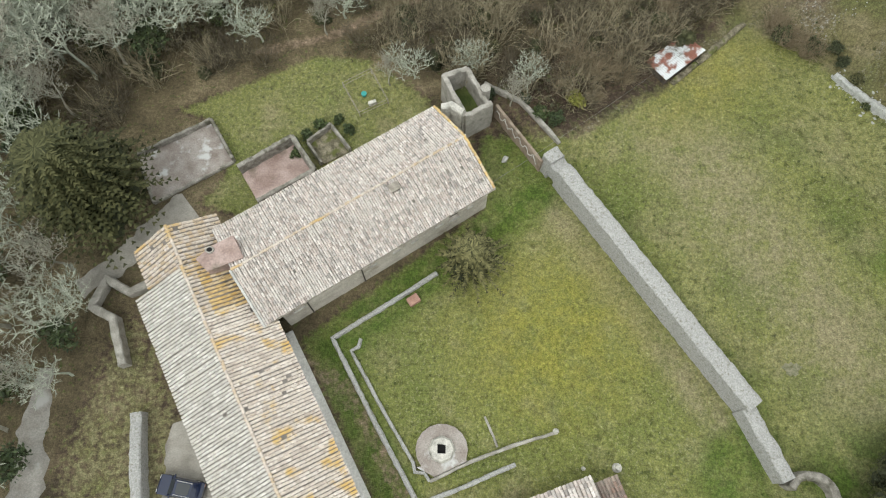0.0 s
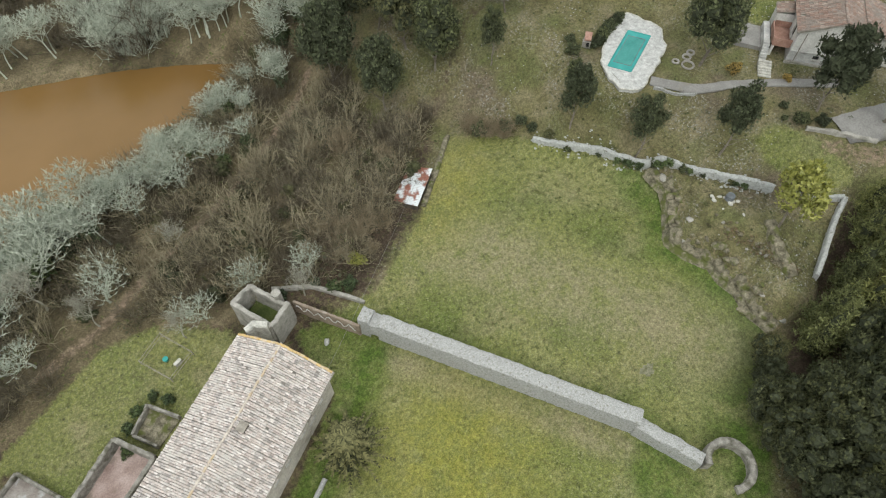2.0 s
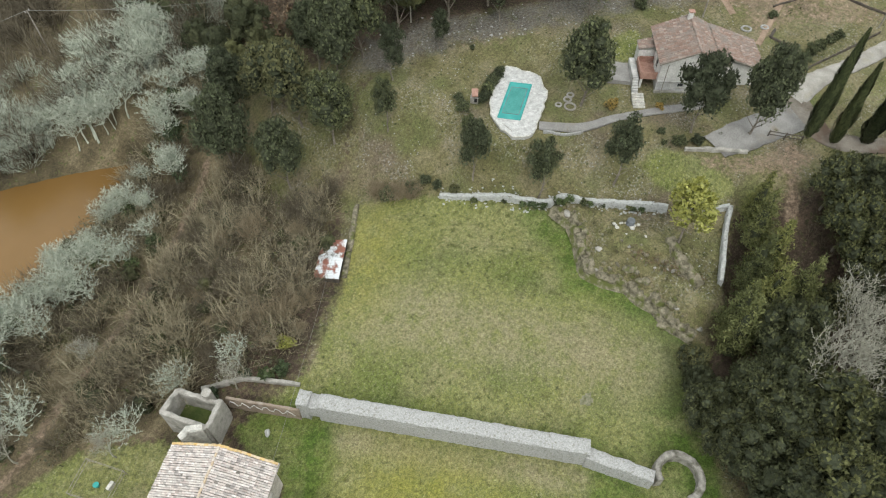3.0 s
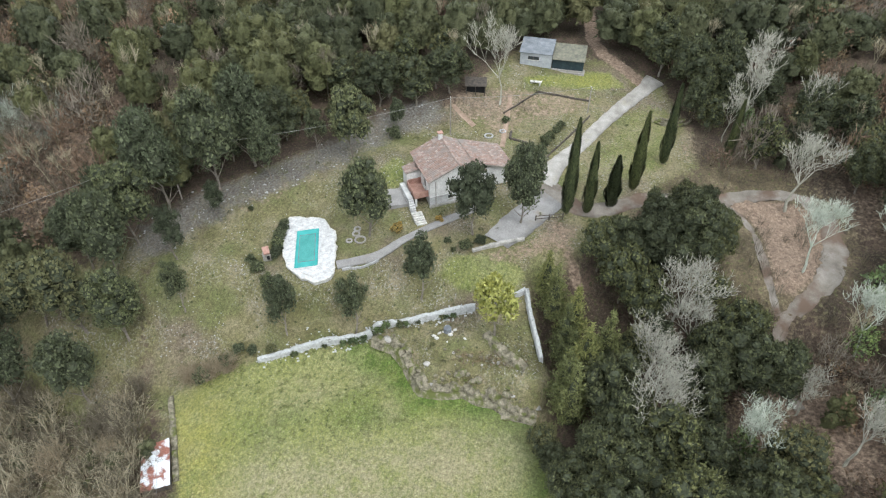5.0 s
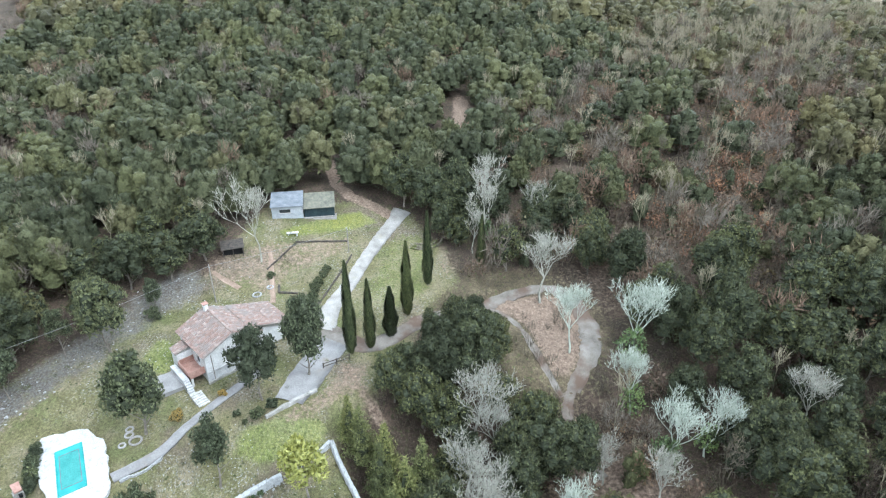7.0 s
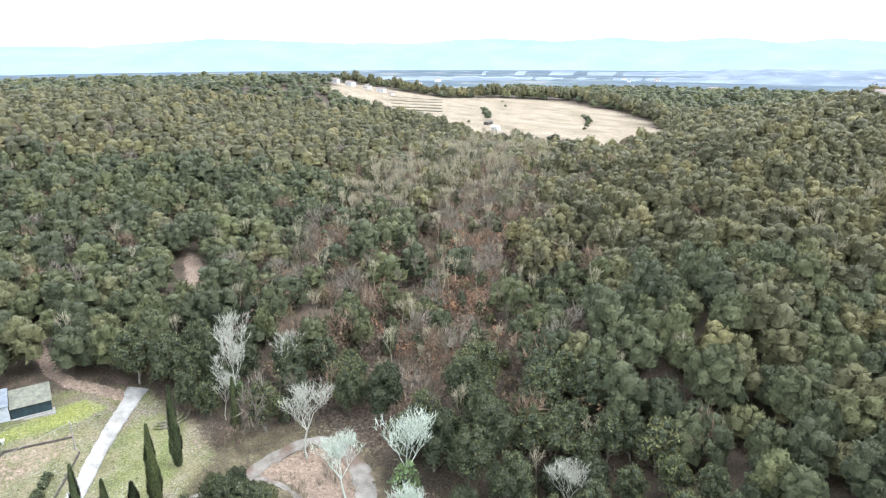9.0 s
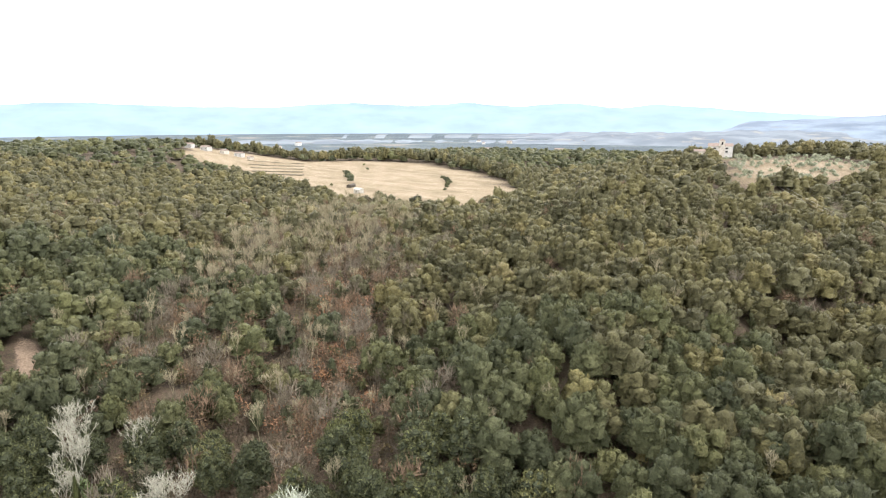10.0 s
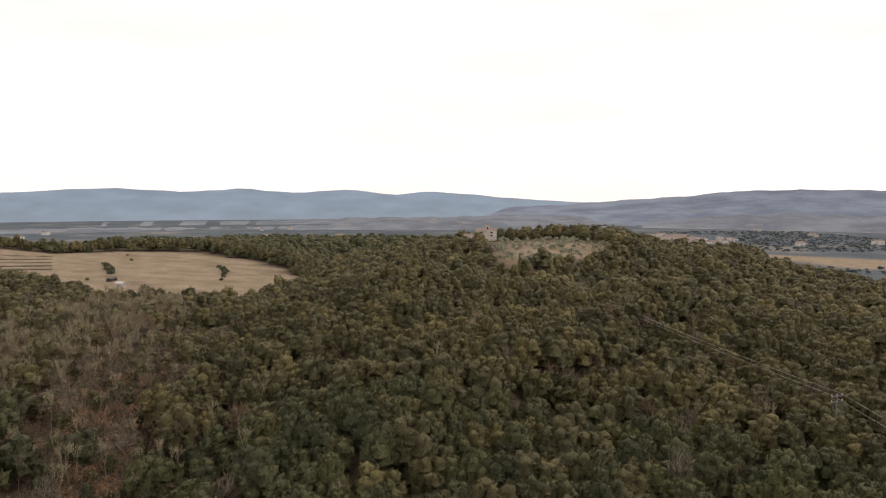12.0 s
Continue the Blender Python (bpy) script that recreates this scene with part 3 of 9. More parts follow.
VEG_PLOT = [(98.7, 40.2), (105, 37.9), (109, 29), (113.1, 13.8), (109.5, 12.5), (101.7, 20), (98.9, 24.1), (91.4, 24.8), (96.4, 31.2), (96, 36.3)]
EARTH_SLOPE = [(76.7, 12.5), (77.8, 7.5), (72.4, 8.5), (67, 14.9), (64.9, 18.4), (67.3, 19.8), (70.8, 15.7)]
SHED_LAWN = [(111.7, 28), (117.7, 18.5), (120, 13), (117.2, 9.3), (114.4, 13.4), (110.3, 26)]
CYPRESS_LAWN = [(114.8, 6.3), (114.6, 0.2), (105.2, -2.9), (96.2, -1.8), (89.3, 4.4), (89.3, 7.6), (91.5, 11.2)]
HOUSE_GREEN = [(82.7, 40.7), (80, 36.8), (76.2, 35.4), (74.1, 38.3), (77.6, 41.5)]
DRIVE = [(121.5, 4.6), (118.6, 5.6), (111, 9), (104, 11.4), (97, 13), (90, 15.5), (84.5, 16.2)]
LANE = [(84.5, 16), (82, 12), (81, 8), (84.5, 3.9), (88.3, 0.1), (89.7, -4.8), (90.2, -8.9), (92.5, -12.6), (94.4, -16), (95.4, -19.5), (94.6, -22.8), (92, -25.2), (88.4, -26.2), (83.1, -26), (78, -24.8), (74.6, -22.6), (72, -19.9), (67, -21), (62, -24)]
LANE_FORK = [(90.2, -8.9), (89.5, -12.3), (87.2, -14.4), (83.9, -15.8), (79.9, -16.6), (77.1, -17.5), (74.7, -18.5), (72.6, -19.8)]
LANE_ISLAND = [(90.6, -10.5), (92.8, -15), (93.6, -19.5), (92.4, -23), (88, -24.6), (83, -24.4), (78.5, -23.2), (75.5, -21), (75.5, -19), (80, -17.6), (84.2, -16.8), (87.8, -15.2)]
TRACK = [(26.5, 78), (20, 73), (13.5, 67.5), (7, 62.5), (1, 58), (-6.5, 53.5), (-13, 49.5), (-22, 47)]
FOREST_PATH = [(119, 6), (123.2, 12.4), (125, 15.3), (130.2, 18.5), (136.6, 20.2), (144.9, 22.7), (155, 24)]


OAK_SLOPE = [(36, 56), (45, 62), (53, 61), (51.9, 67.4), (45.7, 72.9), (40.2, 78), (36, 80.5), (31.4, 77.3), (29.9, 71), (27.7, 61), (31, 57)]
WOOD_TRACK = [(150, -4), (155.2, -6.7), (164, -9.4), (174.3, -10.4), (190.2, -11.1)]
VALLEY_FLOOR = [(98, -34), (103, -41), (112, -51), (129, -66), (149, -77), (195, -110), (305, -183)]
VALLEY_SIDES = [(96, -30), (143, -14), (168, -24), (221, -54), (259, -74), (300, -110), (318, -165), (275, -185), (186, -126), (145, -102), (120, -82), (108, -64), (96, -46)]


def valley(x, y):
    """1 on the bare russet valley floor, less on its mixed sides, 0 in the evergreen wood."""
    floor = 0.97 * np.exp(-(near_line(VALLEY_FLOOR, x, y) / (13.0 + 0.045 * np.hypot(x, y))) ** 2)
    sides = 0.58 * sm(-12, 14, inside(VALLEY_SIDES, x, y))
    north = 0.97 * np.exp(-((x - 118) / 55) ** 2 - ((y - 122) / 32) ** 2) + 0.9 * np.exp(-((x - 60) / 22) ** 2 - ((y - 92) / 16) ** 2)
    glade = 0.75 * np.exp(-((x - 66) / 16) ** 2 - ((y + 22) / 15) ** 2) + 0.7 * np.exp(-((x - 104) / 16) ** 2 - ((y + 26) / 13) ** 2) + 0.75 * np.exp(-((x - 55) / 10) ** 2 - ((y + 27) / 9) ** 2)
    return np.maximum.reduce([floor, sides, north, glade])


def axis_steps(lo, hi, step):
    """Even steps in the middle, growing outwards to the horizon."""
    mid = list(np.arange(lo, hi + 1e-6, step))
    k, out_hi, out_lo = step, [], []
    p = hi
    while p < 4900:
        k *= 1.09
        p += k
        out_hi.append(p)
    k, p = step, lo
    while p > -4900:
        k *= 1.09
        p -= k
        out_lo.append(p)
    return np.array(out_lo[::-1] + mid + out_hi)


def bumps(x, y):
    """Small unevenness of the soil."""
    return 0.10 * np.sin(x * 0.9 + 1.3 * np.sin(y * 0.37)) * np.sin(y * 0.8 + 1.1 * np.sin(x * 0.31)) + 0.05 * np.sin(x * 2.3 + y * 1.1) * np.sin(y * 2.9 - x * 0.7)


def build_land():
    xs, ys = axis_steps(-60, 124, 1.0), axis_steps(-46, 104, 1.0)
    gx, gy = np.meshgrid(xs, ys)
    x, y = gx.ravel(), gy.ravel()
    z = ground_height(x, y)
    rough = np.clip(inside(CLEARING, x, y), -6, 0) / -6
    z = z + bumps(x, y) * (0.35 + 1.2 * rough) * sm(400, 200, np.hypot(x, y))
    nx, ny = len(xs), len(ys)
    idx = np.arange(nx * ny).reshape(ny, nx)
    quads = np.stack([idx[:-1, :-1], idx[:-1, 1:], idx[1:, 1:], idx[1:, :-1]], -1).reshape(-1, 4)
    ob = quads_mesh("ground", np.stack([x, y, z], 1), quads, LAND)
    me = ob.data
    me.polygons.foreach_set("use_smooth", np.ones(len(quads), bool))
    lawn = np.maximum.reduce([sm(-1.5, 1.5, inside(p, x, y)) for p in (MEADOW, NORTH_YARD, GARDEN_LAWN, SHED_LAWN, HOUSE_GREEN)] + [0.5 * sm(-1.5, 1.5, inside(CYPRESS_LAWN, x, y)), 0.52 * sm(-2, 3, inside(WEST_YARD, x, y)), 0.3 * sm(-3, 1, inside(TERRACE, x, y))])
    garden = np.maximum(sm(-4, 4, inside(CLEARING, x, y)) * sm(5, 30, x + 0.3 * y), 0.8 * sm(-4, 3, inside(OAK_SLOPE, x, y)))
    d = 0.868 * x + 0.498 * np.maximum(y, -2.0) - 59.6
    dirt = np.maximum.reduce([0.46 * np.exp(-((x - 68) / 15) ** 2 - ((y - 55 + 0.5 * (x - 68)) / 6) ** 2) * sm(0, 4, inside(CLEARING, x, y)), 0.36 * sm(2.2, 0.4, near_line([(52.6, 29), (51.8, 25), (48.6, 21.3), (50.6, 16.2), (50.2, 12), (50, 7.9), (47, 4)], x, y)), sm(1.5, 0.4, near_line(TRACK, x, y)) * 0.55, sm(2.2, 0.6, near_line(FOREST_PATH, x, y)) * 0.9, sm(4.0, 1.0, near_line(WOOD_TRACK, x, y)) * 0.8,
                              0.49 * sm(-2, 2, inside(VEG_PLOT, x, y)), 0.55 * sm(-1.5, 1.5, inside(EARTH_SLOPE, x, y)), 0.85 * sm(-1.5, 1.0, inside(LANE_ISLAND, x, y)), 0.5 * valley(x, y) * (inside(CLEARING, x, y) < -2), 0.5 * np.exp(-((x - 103) / 7) ** 2 - ((y + 4) / 4) ** 2), 0.5 * sm(1.8, 0.6, near_line([(-13.2, 10.5), (-9.0, 8.5), (-5.5, 2.5), (-1.5, -5)], x, y)), sm(1.6, 0.4, near_line([(77, 12), (72, 9.5), (68, 6)], x, y)) * 0.6])
    field = np.maximum(sm(-8, 8, inside(FIELD, x, y)), 0.62 * sm(-4, 4, inside(CHAPEL_GROVE, x, y)))
    field = np.maximum(field, 0.9 * sm(-40, 20, inside([(270, -1590), (60, -1540), (-260, -1500), (-260, -1690), (40, -1720), (270, -1760)], x, y)))
    r = np.hypot(x, y)
    north = sm(40, 50, y - 0.15 * x) * sm(60, 35, x) * (1 - garden)
    wall_line = [(11, 32.7), (28.6, 7.2), (31.2, 0.6)]
    beside = (x - 11) * 0.82 + (y - 32.7) * 0.57
    court = (beside < 0) & (y > -5)
    # Dark green turf; beside the wood it also stands in for shade.
    lush_shade = np.maximum.reduce([0.85 * sm(5.0, 1.5, near_line([(51.5, 31), (51.4, 26), (47.4, 21.3), (49.2, 16.2), (48.6, 9), (43, 3), (36, -4)], x, y)), 0.95 * sm(9.0, 2.0, near_line([(47.5, 7), (41, 1), (35, -6)], x, y)), 0.8 * sm(5.0, 1.5, near_line([(28, 3), (25, -6)], x, y)), 0.8 * sm(3.2, 1.0, near_line(wall_line, x, y)) * (beside > 0),
                              0.9 * sm(3.8, 1.0, near_line([(-9, 14), (-4, 18.5), (4, 24), (10, 29)], x, y)), 0.7 * sm(4, 1, near_line([(3, 36), (8, 33)], x, y)), 0.85 * sm(3.2, 1, near_line([(-11.5, 12.5), (-7.5, 5.2), (-3, -3)], x, y))])
    dry = np.maximum.reduce([0.72 * sm(8.5, 1.0, near_line([(24, 38), (29, 31), (33, 24.5), (38, 15), (42, 9.5)], x, y)), 0.65 * sm(0.8, 0.2, near_line([(24.6, 37.1), (28.7, 30.3), (32.3, 25.8), (37.6, 16.1), (42.3, 9.0)], x, y)),
                             0.55 * sm(0.7, 0.2, near_line([(26.4, 38), (30.5, 31.2), (34.1, 26.8), (39.4, 17.1), (44.1, 10.0)], x, y)), 0.8 * sm(2.2, 0.6, near_line([(12.0, 26.5), (19.0, 16.2), (26.2, 6.2)], x, y)) * court, 0.5 * sm(4, 1, near_line([(27, 44), (34, 50)], x, y))])
    dry = np.maximum(dry, 0.18 * sm(-1, 2.5, inside(NORTH_YARD, x, y)))
    dry = np.maximum(dry, 0.6 * sm(-1, 2.5, inside(WEST_YARD, x, y)))
    gold = np.maximum(0.6 * sm(-1, 2, inside(SHED_LAWN, x, y)), np.maximum(0.95 * sm(13, 2, np.hypot(x - 11, y - 14) * 0.9) * court, 0.7 * sm(8, 1, near_line([(25, 41), (33, 47)], x, y))))
    stones = 0.58 * sm(8.0, 0.5, near_line(STONY_STRIP, x, y))
    for name, cols in (("zone_c", (lush_shade, dry, gold, stones)), ("zone_a", (lawn, dirt, sm(1150, 1400, r))), ("zone_b", (field, np.maximum(north, np.maximum(0.8 * sm(20, -5, x) * (1 - lawn), 0.62 * sm(22, 12, np.hypot(x - 86, y + 14)))), garden))):
        at = me.color_attributes.new(name, "FLOAT_COLOR", "POINT")
        at.data.foreach_set("color", np.stack([*cols, np.ones_like(x)][:4], 1).astype(np.float32).ravel())
    return tagged(ob, "rolling land with turf, scrub and woodland litter", "ground", kind="structure")


build_land()

water = Solid().prism([(-1500, -40), (-60, 46), (-26, 64), (14, 80), (30, 87), (30, 94), (10, 102), (-24, 111), (-60, 128), (-1500, 700)], -9.5, -6.6)
tagged(part("water", water, WATER, None), "muddy orange-brown river water", "river", kind="structure")


def strip(name, line, widths, lift, material, label, category, edge=0.25, step=0.8):
    """A road or path draped over the land, with an uneven edge and its own thickness."""
    rng = random.Random(len(line) * 7 + int(lift * 1000))
    pts, wid = [], []
    for i, (a, b) in enumerate(zip(line, line[1:])):
        n = max(1, int(math.dist(a, b) / step))
        for k in range(n):
            t = k / n
            pts.append(Vector(a).lerp(Vector(b), t))
            wid.append(widths[i] * (1 - t) + widths[i + 1] * t)
    pts.append(Vector(line[-1]))
    wid.append(widths[-1])
    for _ in range(6):
        pts = [pts[0]] + [(pts[i - 1] + pts[i] * 2 + pts[i + 1]) / 4 for i in range(1, len(pts) - 1)] + [pts[-1]]
    verts, faces = [], []
    for i, p in enumerate(pts):
        d = (pts[min(i + 1, len(pts) - 1)] - pts[max(i - 1, 0)]).normalized()
        nrm = Vector((-d.y, d.x))
        for s in (-1, -0.5, 0, 0.5, 1):
            q = p + nrm * s * (wid[i] / 2 + (rng.uniform(-edge, edge) if abs(s) == 1 else 0))
            top = float(ground_height(q.x, q.y)) + lift - (0.12 if abs(s) == 1 else 0)
            verts.append((q.x, q.y, top))
        if i:
            b = 5 * i
            faces += [(b - 5 + k, b + k, b + k + 1, b - 4 + k) for k in range(4)]
    n = len(verts)
    verts += [(a, b, c - 0.25) for a, b, c in verts]
    faces = [f[::-1] for f in faces] + [tuple(k + n for k in f) for f in faces]
    for i in range(1, len(pts)):
        for k in (0, 4):
            a, b = 5 * (i - 1) + k, 5 * i + k
            faces.append((a, b, b + n, a + n) if k else (b, a, a + n, b + n))
    ob = mesh_object(name, verts, faces, material, None, True)
    return tagged(ob, label, category, kind="structure")


strip("road_drive", DRIVE, [3.8, 2.9, 2.6, 2.5, 2.6, 3.0, 4.2], 0.22, GRAVEL, "pale gravel drive up to the country house", "drive", 0.12)
strip("road_lane", LANE, [4.0, 3.4, 3.2, 2.8, 2.6, 2.4, 2.6, 2.8, 2.6, 2.4, 2.6, 3.0, 3.4, 3.4, 3.0, 2.4, 1.8, 1.2, 1.2], 0.16, LANE_GRAVEL, "worn gravel lane looping through the trees", "lane", 0.18)
strip("road_lane_fork", LANE_FORK, [1.6, 1.2, 1.0, 1.1, 1.3, 1.2, 1.0, 1.0], 0.14, LANE_GRAVEL, "narrow worn wheel track round the lane's earth island", "lane", 0.07)
strip("path_garden", [(106, 28.4), (102.9, 27.6), (97, 26.4), (91.5, 25.2)], [0.8, 0.9, 0.9, 0.9], 0.14, DIRT, "narrow worn garden path", "path", 0.1)
strip("path_pool", [(75.5, 24.2), (70.5, 28), (66, 31), (62, 33), (59.3, 35.2), (57, 38)], [1.4, 1.4, 1.3, 1.3, 1.5, 1.7], 0.2, PAVING, "grey paved path down to the pool", "path", 0.06)
strip("gravel_yard", [(-24.6, 5.2), (-23.6, 2.4), (-21.5, -3), (-19, -9), (-17, -16)], [1.6, 5.2, 6.5, 5, 5], 0.10, GRAVEL, "pale gravel parking strip beside the barn", "yard", 0.5)
strip("gravel_track_west", [(-38.5, 10), (-38.6, 4.7), (-38, -2), (-36, -12), (-34, -30)], [1.5, 3.0, 3.4, 3.6, 3.6], 0.10, CONCRETE, "pale track between bare trees", "track", 0.4)
tagged(part("pavement_barn", Solid().prism([(-6.15 * 0.874 - 19.5 * 0.486, -6.15 * 0.486 + 19.5 * 0.874), (-6.15 * 0.874 + 22 * 0.486, -6.15 * 0.486 - 22 * 0.874), (-6.9 * 0.874 + 22 * 0.486, -6.9 * 0.486 - 22 * 0.874), (-6.9 * 0.874 - 19.5 * 0.486, -6.9 * 0.486 + 19.5 * 0.874)], -0.4, 0.25), PLASTER_WHITE, None), "pale concrete apron along the barn wall", "pavement", kind="structure")
strip("gravel_north", [(-27, 27.5), (-30, 25), (-33, 21), (-37, 18)], [5.0, 4.0, 3.0, 2.2], 0.08, GRAVEL, "worn pale track round the barn's end", "track", 0.4)
strip("patio", [(69.5, 19), (73.5, 17.5), (77, 16.3), (82, 14)], [4.2, 5.2, 5.0, 4.6], 0.20, PAVING, "grey paved patio below the country house", "patio", 0.1)


# ---- walls of rubble stone ----
def rubble_wall(name, line, thick, heights, label, material=STONE, category="wall", ragged=0.12, step=0.5, base=None, seed=1, parent=None, foot=0.0):
    """A rubble wall along a line, with an uneven top and slightly battered, lumpy faces. heights: one a corner, above the land."""
    rng = random.Random(seed)
    samples = []
    for i, (a, b) in enumerate(zip(line, line[1:])):
        n = max(1, int(math.dist(a, b) / step))
        for k in range(n + (i == len(line) - 2)):
            t = k / n
            samples.append((Vector(a).lerp(Vector(b), t), heights[i] * (1 - t) + heights[i + 1] * t))
    sol = Solid()
    ring_n = 10
    prev_jit = 0.0
    for i, (p, h) in enumerate(samples):
        d = (samples[min(i + 1, len(samples) - 1)][0] - samples[max(i - 1, 0)][0]).normalized()
        nrm = Vector((-d.y, d.x))
        g = float(ground_height(p.x, p.y)) if base is None else base
        prev_jit = 0.5 * prev_jit + rng.uniform(-ragged, ragged)
        top = g + h + prev_jit
        t = thick / 2
        prof = [(-t * (1.06 + foot), g - 0.5), (-t * 1.03, g + h * 0.35), (-t, g + h * 0.7), (-t * 0.96, top - 0.12), (-t * 0.7, top), (0, top + 0.03), (t * 0.7, top), (t * 0.96, top - 0.12), (t * 1.0, g + h * 0.5), (t * 1.06, g - 0.5)]
        sol.v += [(*(p + nrm * (o + rng.uniform(-0.05, 0.05))), zz + rng.uniform(-0.04, 0.04)) for o, zz in prof]
        if i:
            b = ring_n * i
            sol.f += [(b - ring_n + k, b - ring_n + k + 1, b + k + 1, b + k) for k in range(ring_n - 1)]
    last = ring_n * (len(samples) - 1)
    sol.f += [tuple(range(ring_n))[::-1], tuple(range(last, last + ring_n))]
    sol.f = [f[::-1] for f in sol.f]
    ob = part(name, sol, material, parent)
    if parent is None:
        tagged(ob, label, category, kind="structure")
    return ob


rubble_wall("wall_great_head", [(11.0, 32.7), (11.75, 31.6)], 1.8, [3.3, 3.3], "rounded brick-patched head of the long stone wall", STONE_GREY, ragged=0.06, step=0.3, seed=2)
rubble_wall("wall_great_lintel", [(11.7, 31.7), (12.5, 30.6)], 1.75, [1.55, 1.55], "stone lintel over a small opening in the wall", STONE_GREY, ragged=0.03, step=0.3, seed=2, base=1.75)
rubble_wall("wall_great", [(12.35, 30.75), (28.75, 6.95)], 1.75, [3.3, 2.9], "long thick rubble stone wall across the grass", STONE_GREY, ragged=0.08, step=0.4, seed=3)
rubble_wall("wall_great_end", [(28.35, 6.9), (29.7, 3.9), (31.2, 0.6)], 1.35, [2.3, 2.2, 2.0], "lower rubble stone wall continuing to a ruin", STONE_GREY, seed=4)
ring_line = [(33.4 + 2.3 * math.cos(a), -1.2 + 2.3 * math.sin(a)) for a in [math.radians(k) for k in range(150, -130, -14)]]
rubble_wall("wall_round_ruin", ring_line, 0.75, [1.9 - 0.06 * k for k in range(len(ring_line))], "round ruined stone enclosure at the wall's end", STONE_ROOM, ragged=0.15, step=0.45, seed=5)
rubble_wall("wall_lime", [(43.6, 43.6), (46.9, 39.2), (51.0, 33.2), (55.0, 26.6), (58.6, 20.4), (59.8, 18.6)], 0.6, [0.5, 0.8, 1.0, 1.1, 1.2, 1.0], "broken mossy limestone terrace wall", STONE_LIME, ragged=0.13, seed=6)
rubble_wall("wall_lime_end", [(60.8, 17.2), (64.3, 12.9)], 0.5, [0.4, 0.7], "low broken limestone terrace wall", STONE_LIME, ragged=0.2, seed=7)
rubble_wall("wall_terrace", [(64.2, 12.6), (60.2, 10.4), (56.0, 8.0)], 0.55, [1.3, 1.2, 0.9], "mossy limestone terrace wall beside conifers", STONE_LIME, ragged=0.15, seed=8)
rubble_wall("wall_meadow_edge", [(25.6, 42.9), (29.8, 46.5), (35.0, 51.3)], 0.7, [0.15, 0.3, 0.2], "low broken stone edging of the meadow", ROCKY, ragged=0.22, step=0.4, seed=9)
rubble_wall("wall_west_zigzag", [(-29.4, 18.6), (-31.4, 17.6), (-33.9, 18.9), (-34.9, 16.0), (-32.4, 14.8), (-30.6, 10.2)], 0.85, [1.0, 1.0, 1.1, 1.2, 1.4, 1.5], "zigzag rubble wall beside the barn", ragged=0.08, seed=10)
rubble_wall("wall_west_straight", [(-28.5, 5.8), (-27.5, 0), (-25.5, -9), (-22, -20)], 1.1, [1.5, 1.6, 1.6, 1.6], "straight rubble wall along the parking strip", STONE_GREY, ragged=0.06, seed=11)
rubble_wall("wall_court_outer", [(-0.6, 20.2), (-3.9, 17.9), (-10.8, 13.3), (-6.4, 5.6), (-2.2, -1.5), (-0.3, -4.6)], 0.45, [0.45] * 6, "low stone kerb wall round the cloister lawn", STONE_GREY, ragged=0.02, seed=12)
rubble_wall("wall_court_inner", [(-8.0, 13.3), (-8.2, 12.5), (-8.9, 12.1), (-5.6, 6.6), (-2.5, 1.7), (-2.3, 0.9), (-1.4, 0.8), (-0.9, 0.1)], 0.32, [0.35] * 8, "low inner stone kerb of the cloister lawn", STONE_GREY, ragged=0.02, seed=13)
rubble_wall("wall_court_south", [(-0.9, 0.1), (2.9, 1.9), (7.0, 3.4), (10.9, 4.6)], 0.30, [0.35] * 4, "low stone kerb running east from the well", STONE, ragged=0.05, seed=14)
rubble_wall("wall_court_south_outer", [(-2.1, -2.0), (2.4, -0.3), (7.0, 1.7)], 0.4, [0.4] * 3, "low grey stone kerb along the lawn", STONE_GREY, ragged=0.02, seed=15)
rubble_wall("wall_court_stub", [(5.4, 3.2), (4.8, 4.6), (4.2, 6.0)], 0.18, [0.15] * 3, "short line of edging stones in the grass", STONE, ragged=0.05, seed=16)
rubble_wall("wall_painted", [(5.6, 38.7), (10.3, 31.9)], 0.34, [2.3, 2.3], "low brown rendered wall with a wavy painted line", PLASTER_BROWN, ragged=0.03, seed=17)
rubble_wall("wall_north_low", [(4.4, 42.6), (8.6, 40.3), (12.0, 36.0), (12.6, 35.2)], 0.5, [0.7, 0.6, 0.5, 0.3], "low overgrown stone wall under bare trees", STONE, ragged=0.1, seed=18)


